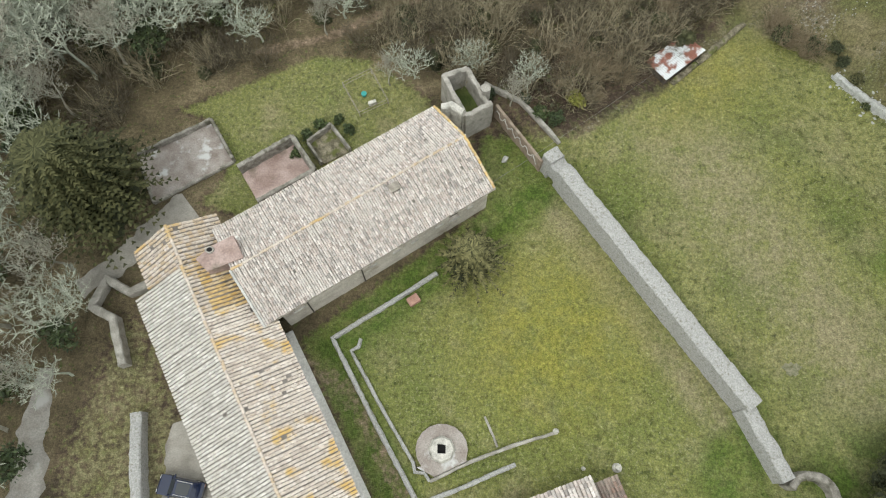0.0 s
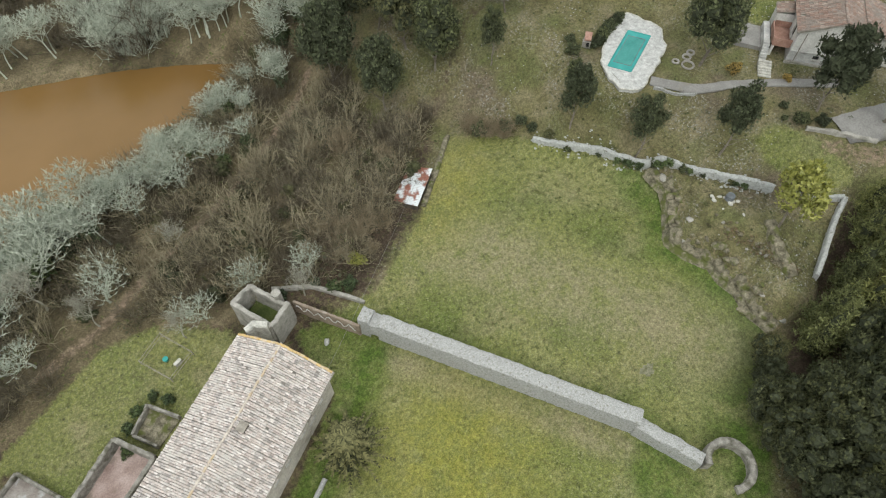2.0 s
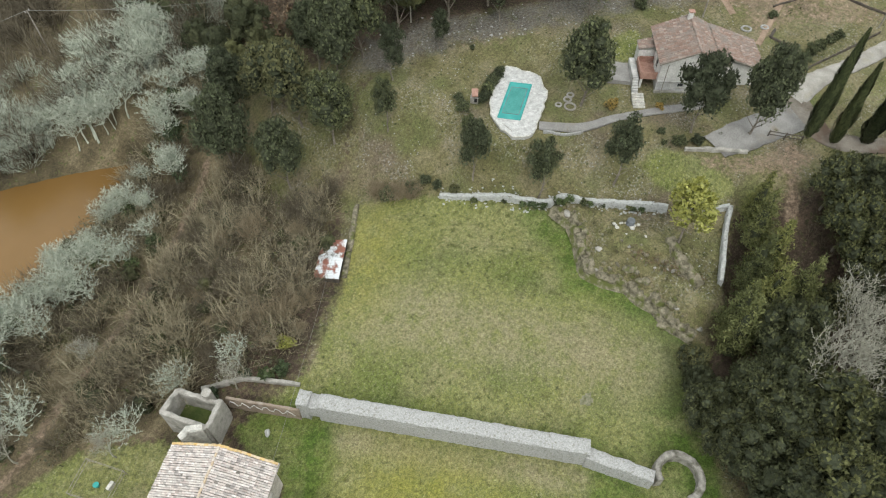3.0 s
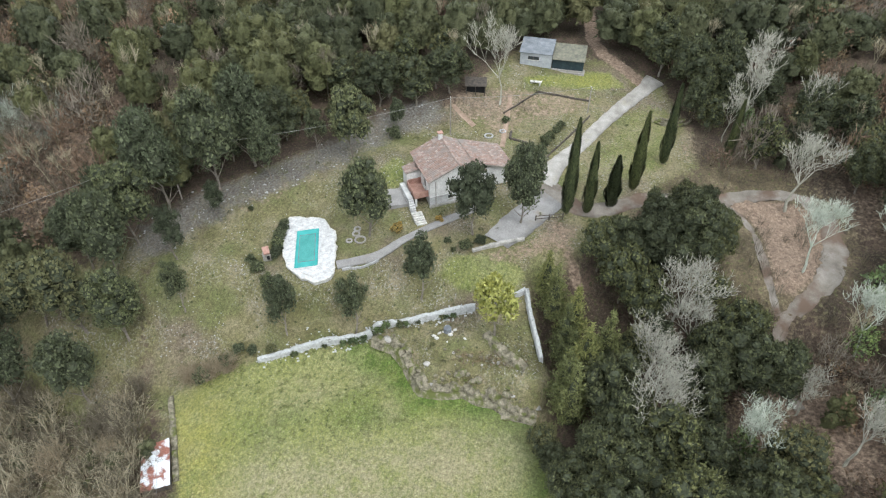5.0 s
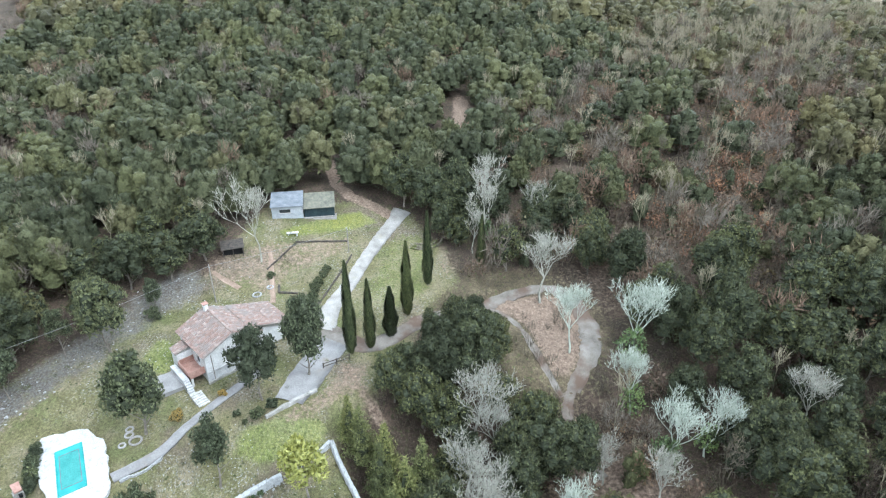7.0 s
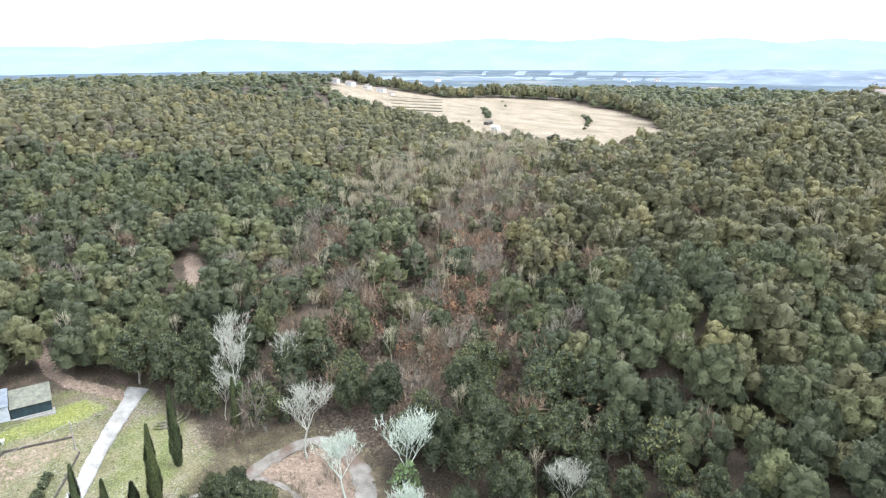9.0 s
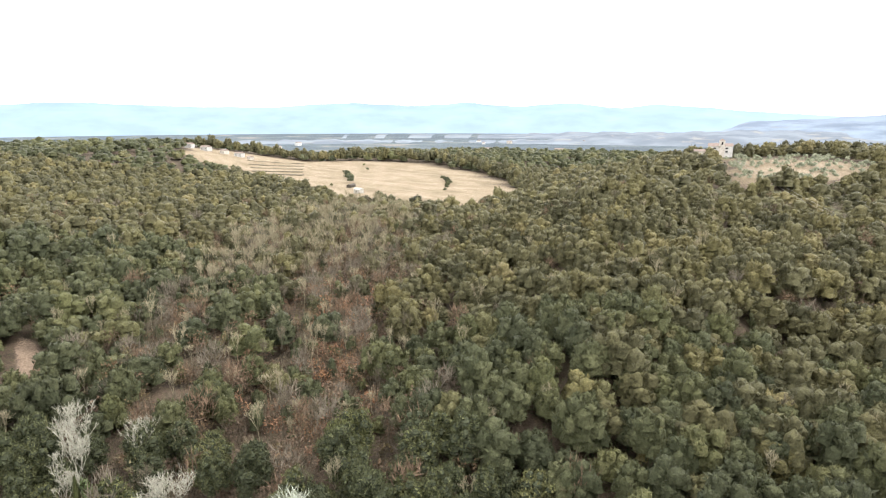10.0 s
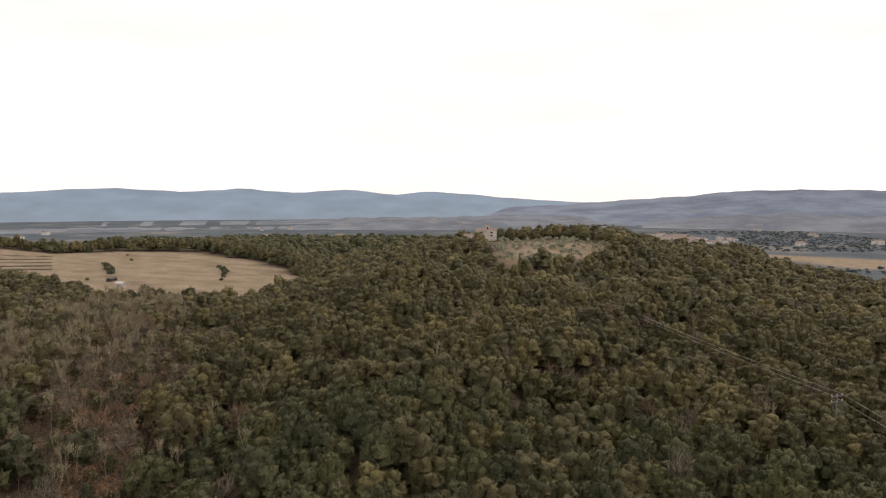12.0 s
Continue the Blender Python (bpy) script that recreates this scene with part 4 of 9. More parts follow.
# ---- roofs ----
def tile_field(name, eave_a, eave_b, ridge_a, ridge_b, row, course, material, parent, seed=0, label="", cover=1.0, cut=None):
    """One roof slope laid with half-round clay tiles, every tile its own piece of geometry."""
    rng = random.Random(seed)
    ea, eb, ra, rb = (Vector(p) for p in (eave_a, eave_b, ridge_a, ridge_b))
    n_row = max(2, int((eb - ea).length / row))
    n_course = max(2, int((ra - ea).length / course))
    up = (eb - ea).cross(ra - ea).normalized()
    if up.z < 0:
        up = -up
    verts, faces = [], []

    def at(u, v):
        return ea.lerp(eb, u).lerp(ra.lerp(rb, u), v)

    for i in range(n_row):
        sway = rng.uniform(-0.12, 0.12)
        for j in range(n_course):
            if (cut and cut(i / n_row, j / n_course)) or rng.random() < 0.004:
                continue
            u0, u1 = i / n_row, (i + 1) / n_row
            du = (u1 - u0) * (0.5 - 0.5 * cover)
            sway = 0.8 * sway + rng.uniform(-0.07, 0.07)
            slip = (u1 - u0) * sway
            v0, v1 = max(0.0, j / n_course + rng.uniform(-0.14, 0.14) / n_course), (j + 1.06) / n_course
            v1 = min(v1, 1.0)
            lift = 0.02 + rng.uniform(0, 0.035)
            h = row * 0.30
            base = len(verts)
            for vv, lf, narrow in ((v0, lift + 0.075, 0.0), (v1, lift, 0.07)):
                for k, hh in ((0.02 + narrow, 0.0), (0.25, 0.8), (0.5, 1.0), (0.75, 0.8), (0.98 - narrow, 0.0)):
                    uu = min(max(u0 + du + slip + (u1 - u0 - 2 * du) * k, 0.0), 1.0)
                    verts.append(at(uu, vv) + up * (lf + h * hh))
            faces += [(base + k, base + k + 1, base + 6 + k, base + 5 + k) for k in range(4)]
            faces.append((base, base + 4, base + 3, base + 2, base + 1))
    ob = mesh_object(name, verts, faces, material, parent)
    ob["kind"] = "stuff"
    if label:
        ob["label"] = label
    return ob


def ridge_tiles(parent, a, b, material, width=0.34, length=0.5, seed=0):
    """A line of large half-round tiles over a ridge or verge."""
    rng = random.Random(seed)
    a, b = Vector(a), Vector(b)
    d = (b - a).normalized()
    side = Vector((-d.y, d.x, 0)).normalized()
    n = int((b - a).length / length)
    sol = Solid()
    for i in range(n):
        p, q = a.lerp(b, i / n), a.lerp(b, (i + 1.15) / n)
        r = width / 2 * rng.uniform(0.9, 1.1)
        off = side * rng.uniform(-0.03, 0.03) + Vector((0, 0, rng.uniform(0, 0.03)))
        ring = []
        for c, s in ((p, 1.08), (q, 0.95)):
            ring += [c + off + side * math.cos(math.pi * k / 5) * r * s + Vector((0, 0, math.sin(math.pi * k / 5) * r * s)) for k in range(6)]
        sol.add(ring, [(k, k + 1, k + 7, k + 6) for k in range(5)] + [(5, 4, 3, 2, 1, 0)])
    return part("ridge_tiles", sol, material, parent)


class Plan:
    """A building's own axes: along a, across b."""

    def __init__(self, origin, a):
        self.o, self.a = Vector(origin), Vector(a).normalized()
        self.b = Vector((-self.a.y, self.a.x))

    def __call__(self, a, b, z=None):
        p = self.o + self.a * a + self.b * b
        return (p.x, p.y) if z is None else (p.x, p.y, z)

    @property
    def turn(self):
        return math.atan2(self.a.y, self.a.x)


def slab(parent, p4, thick, material, name="roof_deck"):
    """A sloping roof board under the tiles."""
    a, b, c, d = (Vector(p) for p in p4)
    n = (b - a).cross(d - a).normalized()
    if n.z < 0:
        n = -n
    lo = [p - n * thick for p in (a, b, c, d)]
    return part(name, Solid().add([a, b, c, d, *lo], [(0, 1, 2, 3), (7, 6, 5, 4), (0, 4, 5, 1), (1, 5, 6, 2), (2, 6, 7, 3), (3, 7, 4, 0)]), material, parent)


def wall_panel(parent, plan_pts, z0, z1, thick, material, openings=(), name="wall"):
    """A straight wall between two plan points with real openings (start, end, sill, head along the wall), its thickness going to the left of its run."""
    a, b = Vector(plan_pts[0]), Vector(plan_pts[1])
    d = (b - a).normalized()
    n = Vector((-d.y, d.x))
    length = (b - a).length
    ss = sorted({0.0, length, *[o[0] for o in openings], *[o[1] for o in openings]})
    zs = sorted({z0, z1, *[o[2] for o in openings], *[o[3] for o in openings]})
    solid_cell = {(i, k): not any(o[0] <= (ss[i] + ss[i + 1]) / 2 <= o[1] and o[2] <= (zs[k] + zs[k + 1]) / 2 <= o[3] for o in openings)
                  for i in range(len(ss) - 1) for k in range(len(zs) - 1)}
    sol, index = Solid(), {}

    def vert(i, k, back):
        if (i, k, back) not in index:
            p = a + d * ss[i] + n * (thick if back else 0.0)
            index[i, k, back] = len(sol.v)
            sol.v.append((p.x, p.y, zs[k]))
        return index[i, k, back]

    for (i, k), full in solid_cell.items():
        if not full:
            continue
        ring = [(i, k), (i + 1, k), (i + 1, k + 1), (i, k + 1)]
        sol.f.append(tuple(vert(*c, False) for c in ring))
        sol.f.append(tuple(vert(*c, True) for c in ring[::-1]))
        for (p, q), nb in zip(zip(ring, ring[1:] + ring[:1]), ((i, k - 1), (i + 1, k), (i, k + 1), (i - 1, k))):
            if not solid_cell.get(nb, False):
                sol.f.append((vert(*q, False), vert(*p, False), vert(*p, True), vert(*q, True)))
    return part(name, sol, material, parent)


def window_in(parent, plan_pts, s0, s1, lo, hi, thick, glass=GLASS, frame_mat=DARK_WOOD, name="window", shutter=None):
    """A framed pane set back in an opening of a wall panel."""
    a, b = Vector(plan_pts[0]), Vector(plan_pts[1])
    d = (b - a).normalized()
    n = Vector((-d.y, d.x))
    mid = a + d * (s0 + s1) / 2 + n * thick * 0.55
    turn = math.atan2(d.y, d.x)
    w, h = s1 - s0, hi - lo
    pane = part(name, Solid().box((mid.x, mid.y, (lo + hi) / 2), (w, 0.03, h), turn), glass, parent)
    fr = Solid()
    for off in (-w / 2 + 0.05, 0, w / 2 - 0.05):
        c = mid + d * off
        fr.box((c.x, c.y, (lo + hi) / 2), (0.07, 0.08, h), turn)
    for zz in (lo + 0.04, hi - 0.04):
        fr.box((mid.x, mid.y, zz), (w, 0.09, 0.08), turn)
    part("window_frame", fr, frame_mat, pane)
    c = a + d * (s0 + s1) / 2 - n * 0.04
    part("window_sill", Solid().box((c.x, c.y, lo - 0.05), (w + 0.2, 0.22, 0.08), turn), STONE_PALE, pane)
    return pane


# ---- the monastery's east wing ----
def build_wing():
    pl = Plan((-14.8, 14.2), (0.832, 0.555))
    L, W, ze, zr = 23.9, 11.0, 5.5, 7.6
    wing = thing("monastery_wing", "long stone monastery wing with a mottled clay tile roof", "building")
    o = 0.45
    front = [pl(0.0, o), pl(L - o, o)]
    wins = [(1.1, 2.2, 3.2, 4.0), (9.5, 10.2, 3.2, 4.1), (12.2, 12.9, 3.2, 4.0), (14.3, 15.0, 3.0, 4.0), (17.2, 17.9, 3.2, 4.2), (18.8, 19.9, 2.6, 4.3), (21.0, 21.6, 3.2, 4.1)]
    wall_panel(wing, front, -0.4, ze - 0.05, 0.6, PLASTER, wins)
    for w in wins:
        window_in(wing, front, *w, 0.6)
    wall_panel(wing, [pl(L - o, o + 0.6), pl(L - o, W - o)], -0.4, ze - 0.05, 0.6, PLASTER, [(3.5, 4.3, 2.8, 4.0)])
    window_in(wing, [pl(L - o, o + 0.6), pl(L - o, W - o)], 3.5, 4.3, 2.8, 4.0, 0.6)
    wall_panel(wing, [pl(L - o - 0.6, W - o), pl(0, W - o)], -1.5, ze - 0.05, 0.6, PLASTER, [(6, 6.8, 2.8, 3.9), (13, 13.8, 2.8, 3.9)])
    for s in (6, 13):
        window_in(wing, [pl(L - o - 0.6, W - o), pl(0, W - o)], s, s + 0.8, 2.8, 3.9, 0.6)
    gable = Solid()
    g0, g1, g2 = pl(L - o - 0.01, o), pl(L - o - 0.01, W / 2), pl(L - o - 0.01, W - o)
    h0, h1, h2 = pl(L - o - 0.6, o), pl(L - o - 0.6, W / 2), pl(L - o - 0.6, W - o)
    zt = [ze - 0.06, zr - 0.25, ze - 0.06]
    pts = [(*p, z) for p, z in zip((g0, g1, g2), zt)] + [(*p, z) for p, z in zip((h0, h1, h2), zt)]
    gable.add(pts, [(0, 1, 2), (5, 4, 3), (0, 3, 4, 1), (1, 4, 5, 2), (0, 2, 5, 3)])
    part("gable", gable, PLASTER, wing)
    slab(wing, [pl(-1.6, 0, ze), pl(L, 0, ze), pl(L, W / 2, zr), pl(-1.6, W / 2, zr)], 0.12, ROOF_BED)
    slab(wing, [pl(L, W, ze), pl(-1.6, W, ze), pl(-1.6, W / 2, zr), pl(L, W / 2, zr)], 0.12, ROOF_BED)
    tile_field("roof_tiles", pl(-1.6, -0.05, ze), pl(L, -0.05, ze), pl(-1.6, W / 2, zr), pl(L, W / 2, zr), 0.23, 0.38, TILE_WING, wing, 21, cover=0.98)
    tile_field("roof_tiles", pl(-1.6, W + 0.05, ze), pl(L, W + 0.05, ze), pl(-1.6, W / 2, zr), pl(L, W / 2, zr), 0.23, 0.38, TILE_WING, wing, 22, cover=0.98)
    ridge_tiles(wing, pl(-1.6, W / 2, zr + 0.06), pl(L, W / 2, zr + 0.06), TILE_RIDGE, 0.26, 0.42, seed=23)
    for b0, b1, z0, z1 in ((0, W / 2, ze, zr), (W / 2, W, zr, ze)):
        ridge_tiles(wing, pl(L - 0.1, b0, z0 + 0.08), pl(L - 0.1, b1, z1 + 0.08), TILE_OCHRE, 0.26, 0.45, 24)
    # roof hatch, rain pipes and gutter
    hatch = part("roof_hatch", Solid().box(pl(15.2, 4.6, 7.35), (0.9, 0.8, 0.4), pl.turn, 0.05), DARK_WOOD, wing)
    part("hatch_lid", Solid().box(pl(15.2, 4.6, 7.58), (1.0, 0.9, 0.05), pl.turn), GREY_WOOD, hatch)
    for a in (2.6, 8.6):
        part("rain_pipe", Solid().tube(pl(a, 0.36, ze - 0.1), pl(a, 0.36, 0.0), 0.07, 0.07, 8), DARK_WOOD, wing)
    part("flashing", Solid().tube(pl(-1.7, -0.2, ze + 0.12), pl(-1.7, W / 2, zr + 0.12), 0.13, 0.13, 6), PLASTER_GREY, wing)
    part("gutter", Solid().tube(pl(-0.8, -0.08, ze - 0.06), pl(L, -0.08, ze - 0.06), 0.07, 0.07, 8), GREY_WOOD, wing)
    return wing


build_wing()


# ---- the long barn with its lower north end ----
def build_barn():
    c, q = Vector((0.486, -0.874)), Vector((0.874, 0.486))
    pl = Plan((0, 0), c)

    def at(s, w, z=None):
        p = c * s + q * w
        return (p.x, p.y) if z is None else (p.x, p.y, z)

    barn = thing("monastery_barn", "long monastery barn with lichened clay tile roof", "building")
    s0, s1, w0, w1, wr, ze, zr = -27.5, 24.0, -17.3, -6.5, -12.0, 5.0, 7.2
    o = 0.4
    wins = [(6 + 5.5 * k, 6.8 + 5.5 * k, 2.6, 3.8) for k in range(7)]
    east = [at(s1, w1 - o), at(s0 + 8.5, w1 - o)]
    wall_panel(barn, east, -0.4, ze - 0.03, 0.6, PLASTER_GREY, wins)
    for w in wins:
        window_in(barn, east, *w, 0.6)
    west = [at(s0 + 0.3, w0 + o), at(s1, w0 + o)]
    doors = [(16, 18.4, -0.4, 2.6), (30, 32.4, -0.4, 2.6)]
    wall_panel(barn, west, -0.4, ze - 0.03, 0.6, PLASTER, doors)
    for a, b, lo, hi in doors:
        window_in(barn, west, a, b, lo + 0.4, hi, 0.6, GREY_WOOD, DARK_WOOD, "barn_door")
    for s in (s0 + 0.3, s1 - 0.6):
        sol = Solid()
        prof = [(w0 + o + 0.6, -0.4), (w1 - o - 0.6, -0.4), (w1 - o - 0.6, ze), (wr, zr - 0.25), (w0 + o + 0.6, ze)]
        va = [at(s, w, z) for w, z in prof] + [at(s + 0.6, w, z) for w, z in prof]
        sol.add(va, [(4, 3, 2, 1, 0), (5, 6, 7, 8, 9)] + [(k, (k + 1) % 5, (k + 1) % 5 + 5, k + 5) for k in range(5)])
        part("gable", sol, PLASTER, barn)
    slab(barn, [at(s0, w0, ze), at(s1, w0, ze), at(s1, wr, zr), at(s0, wr, zr)], 0.12, ROOF_BED)
    slab(barn, [at(s1, w1, ze), at(s0, w1, ze), at(s0, wr, zr), at(s1, wr, zr)], 0.12, ROOF_BED)
    tile_field("roof_tiles", at(s0, w0 - 0.05, ze), at(s1, w0 - 0.05, ze), at(s0, wr, zr), at(s1, wr, zr), 0.32, 0.46, TILE_WEST, barn, 31, cover=0.84)
    tile_field("roof_tiles", at(s0 + 5.4, w1 + 0.05, ze), at(s1, w1 + 0.05, ze), at(s0 + 5.4, wr, zr), at(s1, wr, zr), 0.32, 0.46, TILE_EAST, barn, 32, cover=0.88)
    ends = (at(s0, w1 + 0.05, ze), at(s0 + 5.4, w1 + 0.05, ze), at(s0, wr, zr), at(s0 + 5.4, wr, zr))
    tile_field("roof_tiles", *ends, 0.38, 0.46, TILE_OCHRE, barn, 33, "orange-lichened patch of roof tiles", cover=0.8, cut=lambda u, v: v > 0.82 or u < 0.1)
    tile_field("roof_tiles", *ends, 0.38, 0.46, TILE_RIDGE, barn, 38, "yellowed patch of roof tiles", cover=0.84, cut=lambda u, v: not (v > 0.82 or u < 0.1))
    ridge_tiles(barn, at(s0 - 0.2, wr, zr + 0.05), at(s1, wr, zr + 0.05), TILE_RIDGE, 0.30, 0.45, 34)
    # lower north end
    n0, n1, m0, m1 = -32.4, s0 - 0.02, -16.0, -7.6
    zn, zm = 4.7, 6.7
    end = Solid()
    end.prism([at(n0 + 0.3, m0 + 0.4), at(n1, m0 + 0.4), at(n1, m1 - 0.4), at(n0 + 0.3, m1 - 0.4)], -0.4, zn - 0.1)
    part("wall", end, PLASTER, barn)
    sol = Solid()
    va = [at(n0 + 0.3, m0 + 0.4, zn - 0.1), at(n0 + 0.3, wr, zm - 0.2), at(n0 + 0.3, m1 - 0.4, zn - 0.1), at(n0 + 0.7, m0 + 0.4, zn - 0.1), at(n0 + 0.7, wr, zm - 0.2), at(n0 + 0.7, m1 - 0.4, zn - 0.1)]
    sol.add(va, [(2, 1, 0), (3, 4, 5), (0, 1, 4, 3), (1, 2, 5, 4), (0, 3, 5, 2)])
    part("gable", sol, PLASTER, barn)
    slab(barn, [at(n0, m0, zn), at(n1, m0, zn), at(n1, wr, zm), at(n0, wr, zm)], 0.12, ROOF_BED)
    slab(barn, [at(n1, m1, zn), at(n0, m1, zn), at(n0, wr, zm), at(n1, wr, zm)], 0.12, ROOF_BED)
    tile_field("roof_tiles", at(n0, m0, zn), at(n1, m0, zn), at(n0, wr, zm), at(n1, wr, zm), 0.38, 0.46, TILE_RIDGE, barn, 35, cover=0.85)
    tile_field("roof_tiles", at(n0, m1, zn), at(n1, m1, zn), at(n0, wr, zm), at(n1, wr, zm), 0.38, 0.46, TILE_RIDGE, barn, 36, cover=0.85)
    ridge_tiles(barn, at(n0, wr, zm + 0.05), at(n1, wr, zm + 0.05), TILE_RIDGE, 0.30, 0.45, 37)
    # bell block; a near-black disc stands in for the round hole in its pinkish screed
    block = Solid()
    ring = [(-22.6, 18.9), (-21.4, 17.8), (-18.2, 19.1), (-19.4, 21.2), (-21.3, 20.1)]
    block.prism(ring, 5.2, [7.55, 7.35, 7.75, 7.75, 7.75])
    stub = part("bell_block", block, PINK_FLOOR, barn, "pinkish rendered roof block with a dark shaft")
    part("shaft", Solid().prism([(-21.35 + 0.42 * math.cos(k), 19.75 + 0.34 * math.sin(k)) for k in [i * math.pi / 5 for i in range(10)]], 7.5, 7.83), STONE, stub)
    part("shaft_hole", Solid().prism([(-21.35 + 0.28 * math.cos(k), 19.75 + 0.22 * math.sin(k)) for k in [i * math.pi / 5 for i in range(10)]], 7.6, 7.85), BLACK, stub)
    part("valley_gutter", Solid().tube(at(-26.4, -7.0, 6.6), at(-20.0, -6.3, 5.25), 0.14, 0.14, 8), PLASTER_WHITE, barn)
    part("flue", Solid().tube((-18.9, 20.9, 7.5), (-18.9, 20.9, 8.2), 0.14, 0.14, 8), PLASTER_WHITE, barn)
    return barn


build_barn()


# ---- ruined tower, roofless rooms and yard walls ----
def build_tower():
    tower = thing("ruined_tower", "roofless square stone tower ruin", "ruin")
    corners = [(-0.2, 40.9), (2.3, 42.1), (4.9, 37.7), (2.1, 36.0)]
    hs = [4.6, 4.2, 4.4, 4.6]
    for i in range(4):
        a, b = corners[i], corners[(i + 1) % 4]
        rubble_wall("wall", [a, b], 0.58, [hs[i], hs[(i + 1) % 4] if i != 1 else 3.0], "", STONE, ragged=0.14, step=0.4, seed=40 + i, parent=tower)
    part("floor", Solid().prism(corners, -1.0, 1.6), MOSS, tower, "mossy grass floor")
    part("corner_stump", Solid().box((4.3, 39.7, 2.2), (1.0, 1.0, 4.4), 0.5, 0.25), STONE, tower)
    rubble_wall("buttress", [(1.9, 36.2), (0.6, 37.0), (-0.4, 36.9)], 0.8, [4.9, 5.2, 5.0], "", STONE_PALE, seed=46, parent=tower)
    return tower


build_tower()


def roofless_room(name, corners, heights, floor_mat, label, floor_z, thick=0.45, skip=()):
    room = thing(name, label, "enclosure")
    part("floor", Solid().prism(corners, floor_z - 0.4, floor_z), floor_mat, room)
    for i in range(len(corners)):
        if i in skip:
            continue
        a, b = corners[i], corners[(i + 1) % len(corners)]
        rubble_wall("wall", [a, b], thick, [heights[i], heights[i]], "", STONE_ROOM, ragged=0.05, step=0.5, seed=50 + i, parent=room)
    return room


roofless_room("walled_slab", [(-33.4, 33.0), (-25.9, 37.5), (-22.9, 32.7), (-30.8, 27.6)], [1.0, 1.0, 0.3, 0.4], SLAB_FLOOR, "walled yard with a stained pale concrete floor", 0.3, 0.35)
roofless_room("roofless_annex", [(-21.9, 31.2), (-16.5, 35.0), (-13.7, 31.0), (-19.4, 27.3)], [2.0, 2.0, 2.0, 2.0], PINK_FLOOR, "roofless annex with a pinkish mossy floor", 0.5, 0.5, skip=(3,))
roofless_room("ruined_lean_to", [(-15.0, 34.9), (-12.6, 37.1), (-10.3, 34.1), (-13.3, 32.4)], [1.0, 0.9, 0.8, 0.8], ROCKY, "overgrown ruined lean-to footing", 0.2, 0.3, skip=(2,))


def build_well():
    well = thing("cloister_well", "round stone well with a square dark mouth", "well")
    ring = [(0.15 + 2.45 * math.cos(a), 2.9 + 2.35 * math.sin(a)) for a in [math.radians(k) for k in range(-20, 221, 20)]]
    part("platform", Solid().prism([*ring, (-2.2, 1.3), (-0.5, 0.5), (2.5, 1.9)], -0.2, 0.42), SLAB_FLOOR, well, "round pinkish stone platform")
    inner = [(0.15 + 1.35 * math.cos(a), 2.9 + 1.35 * math.sin(a)) for a in [math.radians(k) for k in range(0, 360, 45)]]
    hole = [(0.13 + 0.38 * sx, 2.95 + 0.42 * sy) for sx, sy in ((1, 0.85), (0, 1), (-1, 1), (-1, 0), (-1, -1), (0, -1), (1, -1), (1, 0))]
    order = sorted(hole, key=lambda p: math.atan2(p[1] - 2.9, p[0] - 0.15) % (2 * math.pi))
    sol = Solid()
    n = 8
    top = 0.95
    sol.add([(*p, 0.3) for p in inner] + [(0.15 + (p[0] - 0.15) * 0.8, 2.9 + (p[1] - 2.9) * 0.8, top) for p in inner] + [(*p, top) for p in order] + [(*p, -1.5) for p in order],
            [(k, (k + 1) % n, (k + 1) % n + n, k + n) for k in range(n)] + [(k + n, (k + 1) % n + n, (k + 1) % n + 2 * n, k + 2 * n) for k in range(n)] + [(k + 2 * n, (k + 1) % n + 2 * n, (k + 1) % n + 3 * n, k + 3 * n) for k in range(n)])
    part("wellhead", sol, STONE_PALE, well, "pale eight-sided stone wellhead")
    # Black sheet in the shaft stands in for its darkness.
    part("well_dark", Solid().prism(order, 0.45, 0.5), BLACK, well)
    return well


build_well()


def build_hut():
    hut = thing("court_hut", "small tiled hut beside the cloister lawn", "hut")
    pl = Plan((4.0, -3.0), (0.94, 0.34))
    L, W, ze, zr = 10.2, 5.6, 2.5, 3.4
    part("wall", Solid().prism([pl(0.2, 0.0), pl(L - 0.3, 0.0), pl(L - 0.3, -W), pl(0.2, -W)], -0.3, ze - 0.1), PLASTER, hut)
    slab(hut, [pl(0, 0.3, ze), pl(L, 0.3, ze), pl(L, -W / 2, zr), pl(0, -W / 2, zr)], 0.1, GREY_WOOD)
    slab(hut, [pl(0, -W - 0.3, ze), pl(L, -W - 0.3, ze), pl(L, -W / 2, zr), pl(0, -W / 2, zr)], 0.1, GREY_WOOD)
    tile_field("roof_tiles", pl(0, 0.35, ze), pl(L, 0.35, ze), pl(0, -W / 2, zr), pl(L, -W / 2, zr), 0.34, 0.42, TILE_WING, hut, 61)
    tile_field("roof_tiles", pl(0, -W - 0.35, ze), pl(L, -W - 0.35, ze), pl(0, -W / 2, zr), pl(L, -W / 2, zr), 0.34, 0.42, TILE_WING, hut, 62)
    low = part("annex_wall", Solid().prism([pl(L, -0.6), pl(L + 2.2, -0.6), pl(L + 2.2, -4.0), pl(L, -4.0)], -0.3, 1.9), PLASTER, hut)
    tile_field("roof_tiles", pl(L - 0.1, -0.4, 1.95), pl(L + 2.4, -0.4, 1.95), pl(L - 0.1, -4, 2.5), pl(L + 2.4, -4, 2.5), 0.34, 0.42, TILE_RED, hut, 63)
    return hut


build_hut()


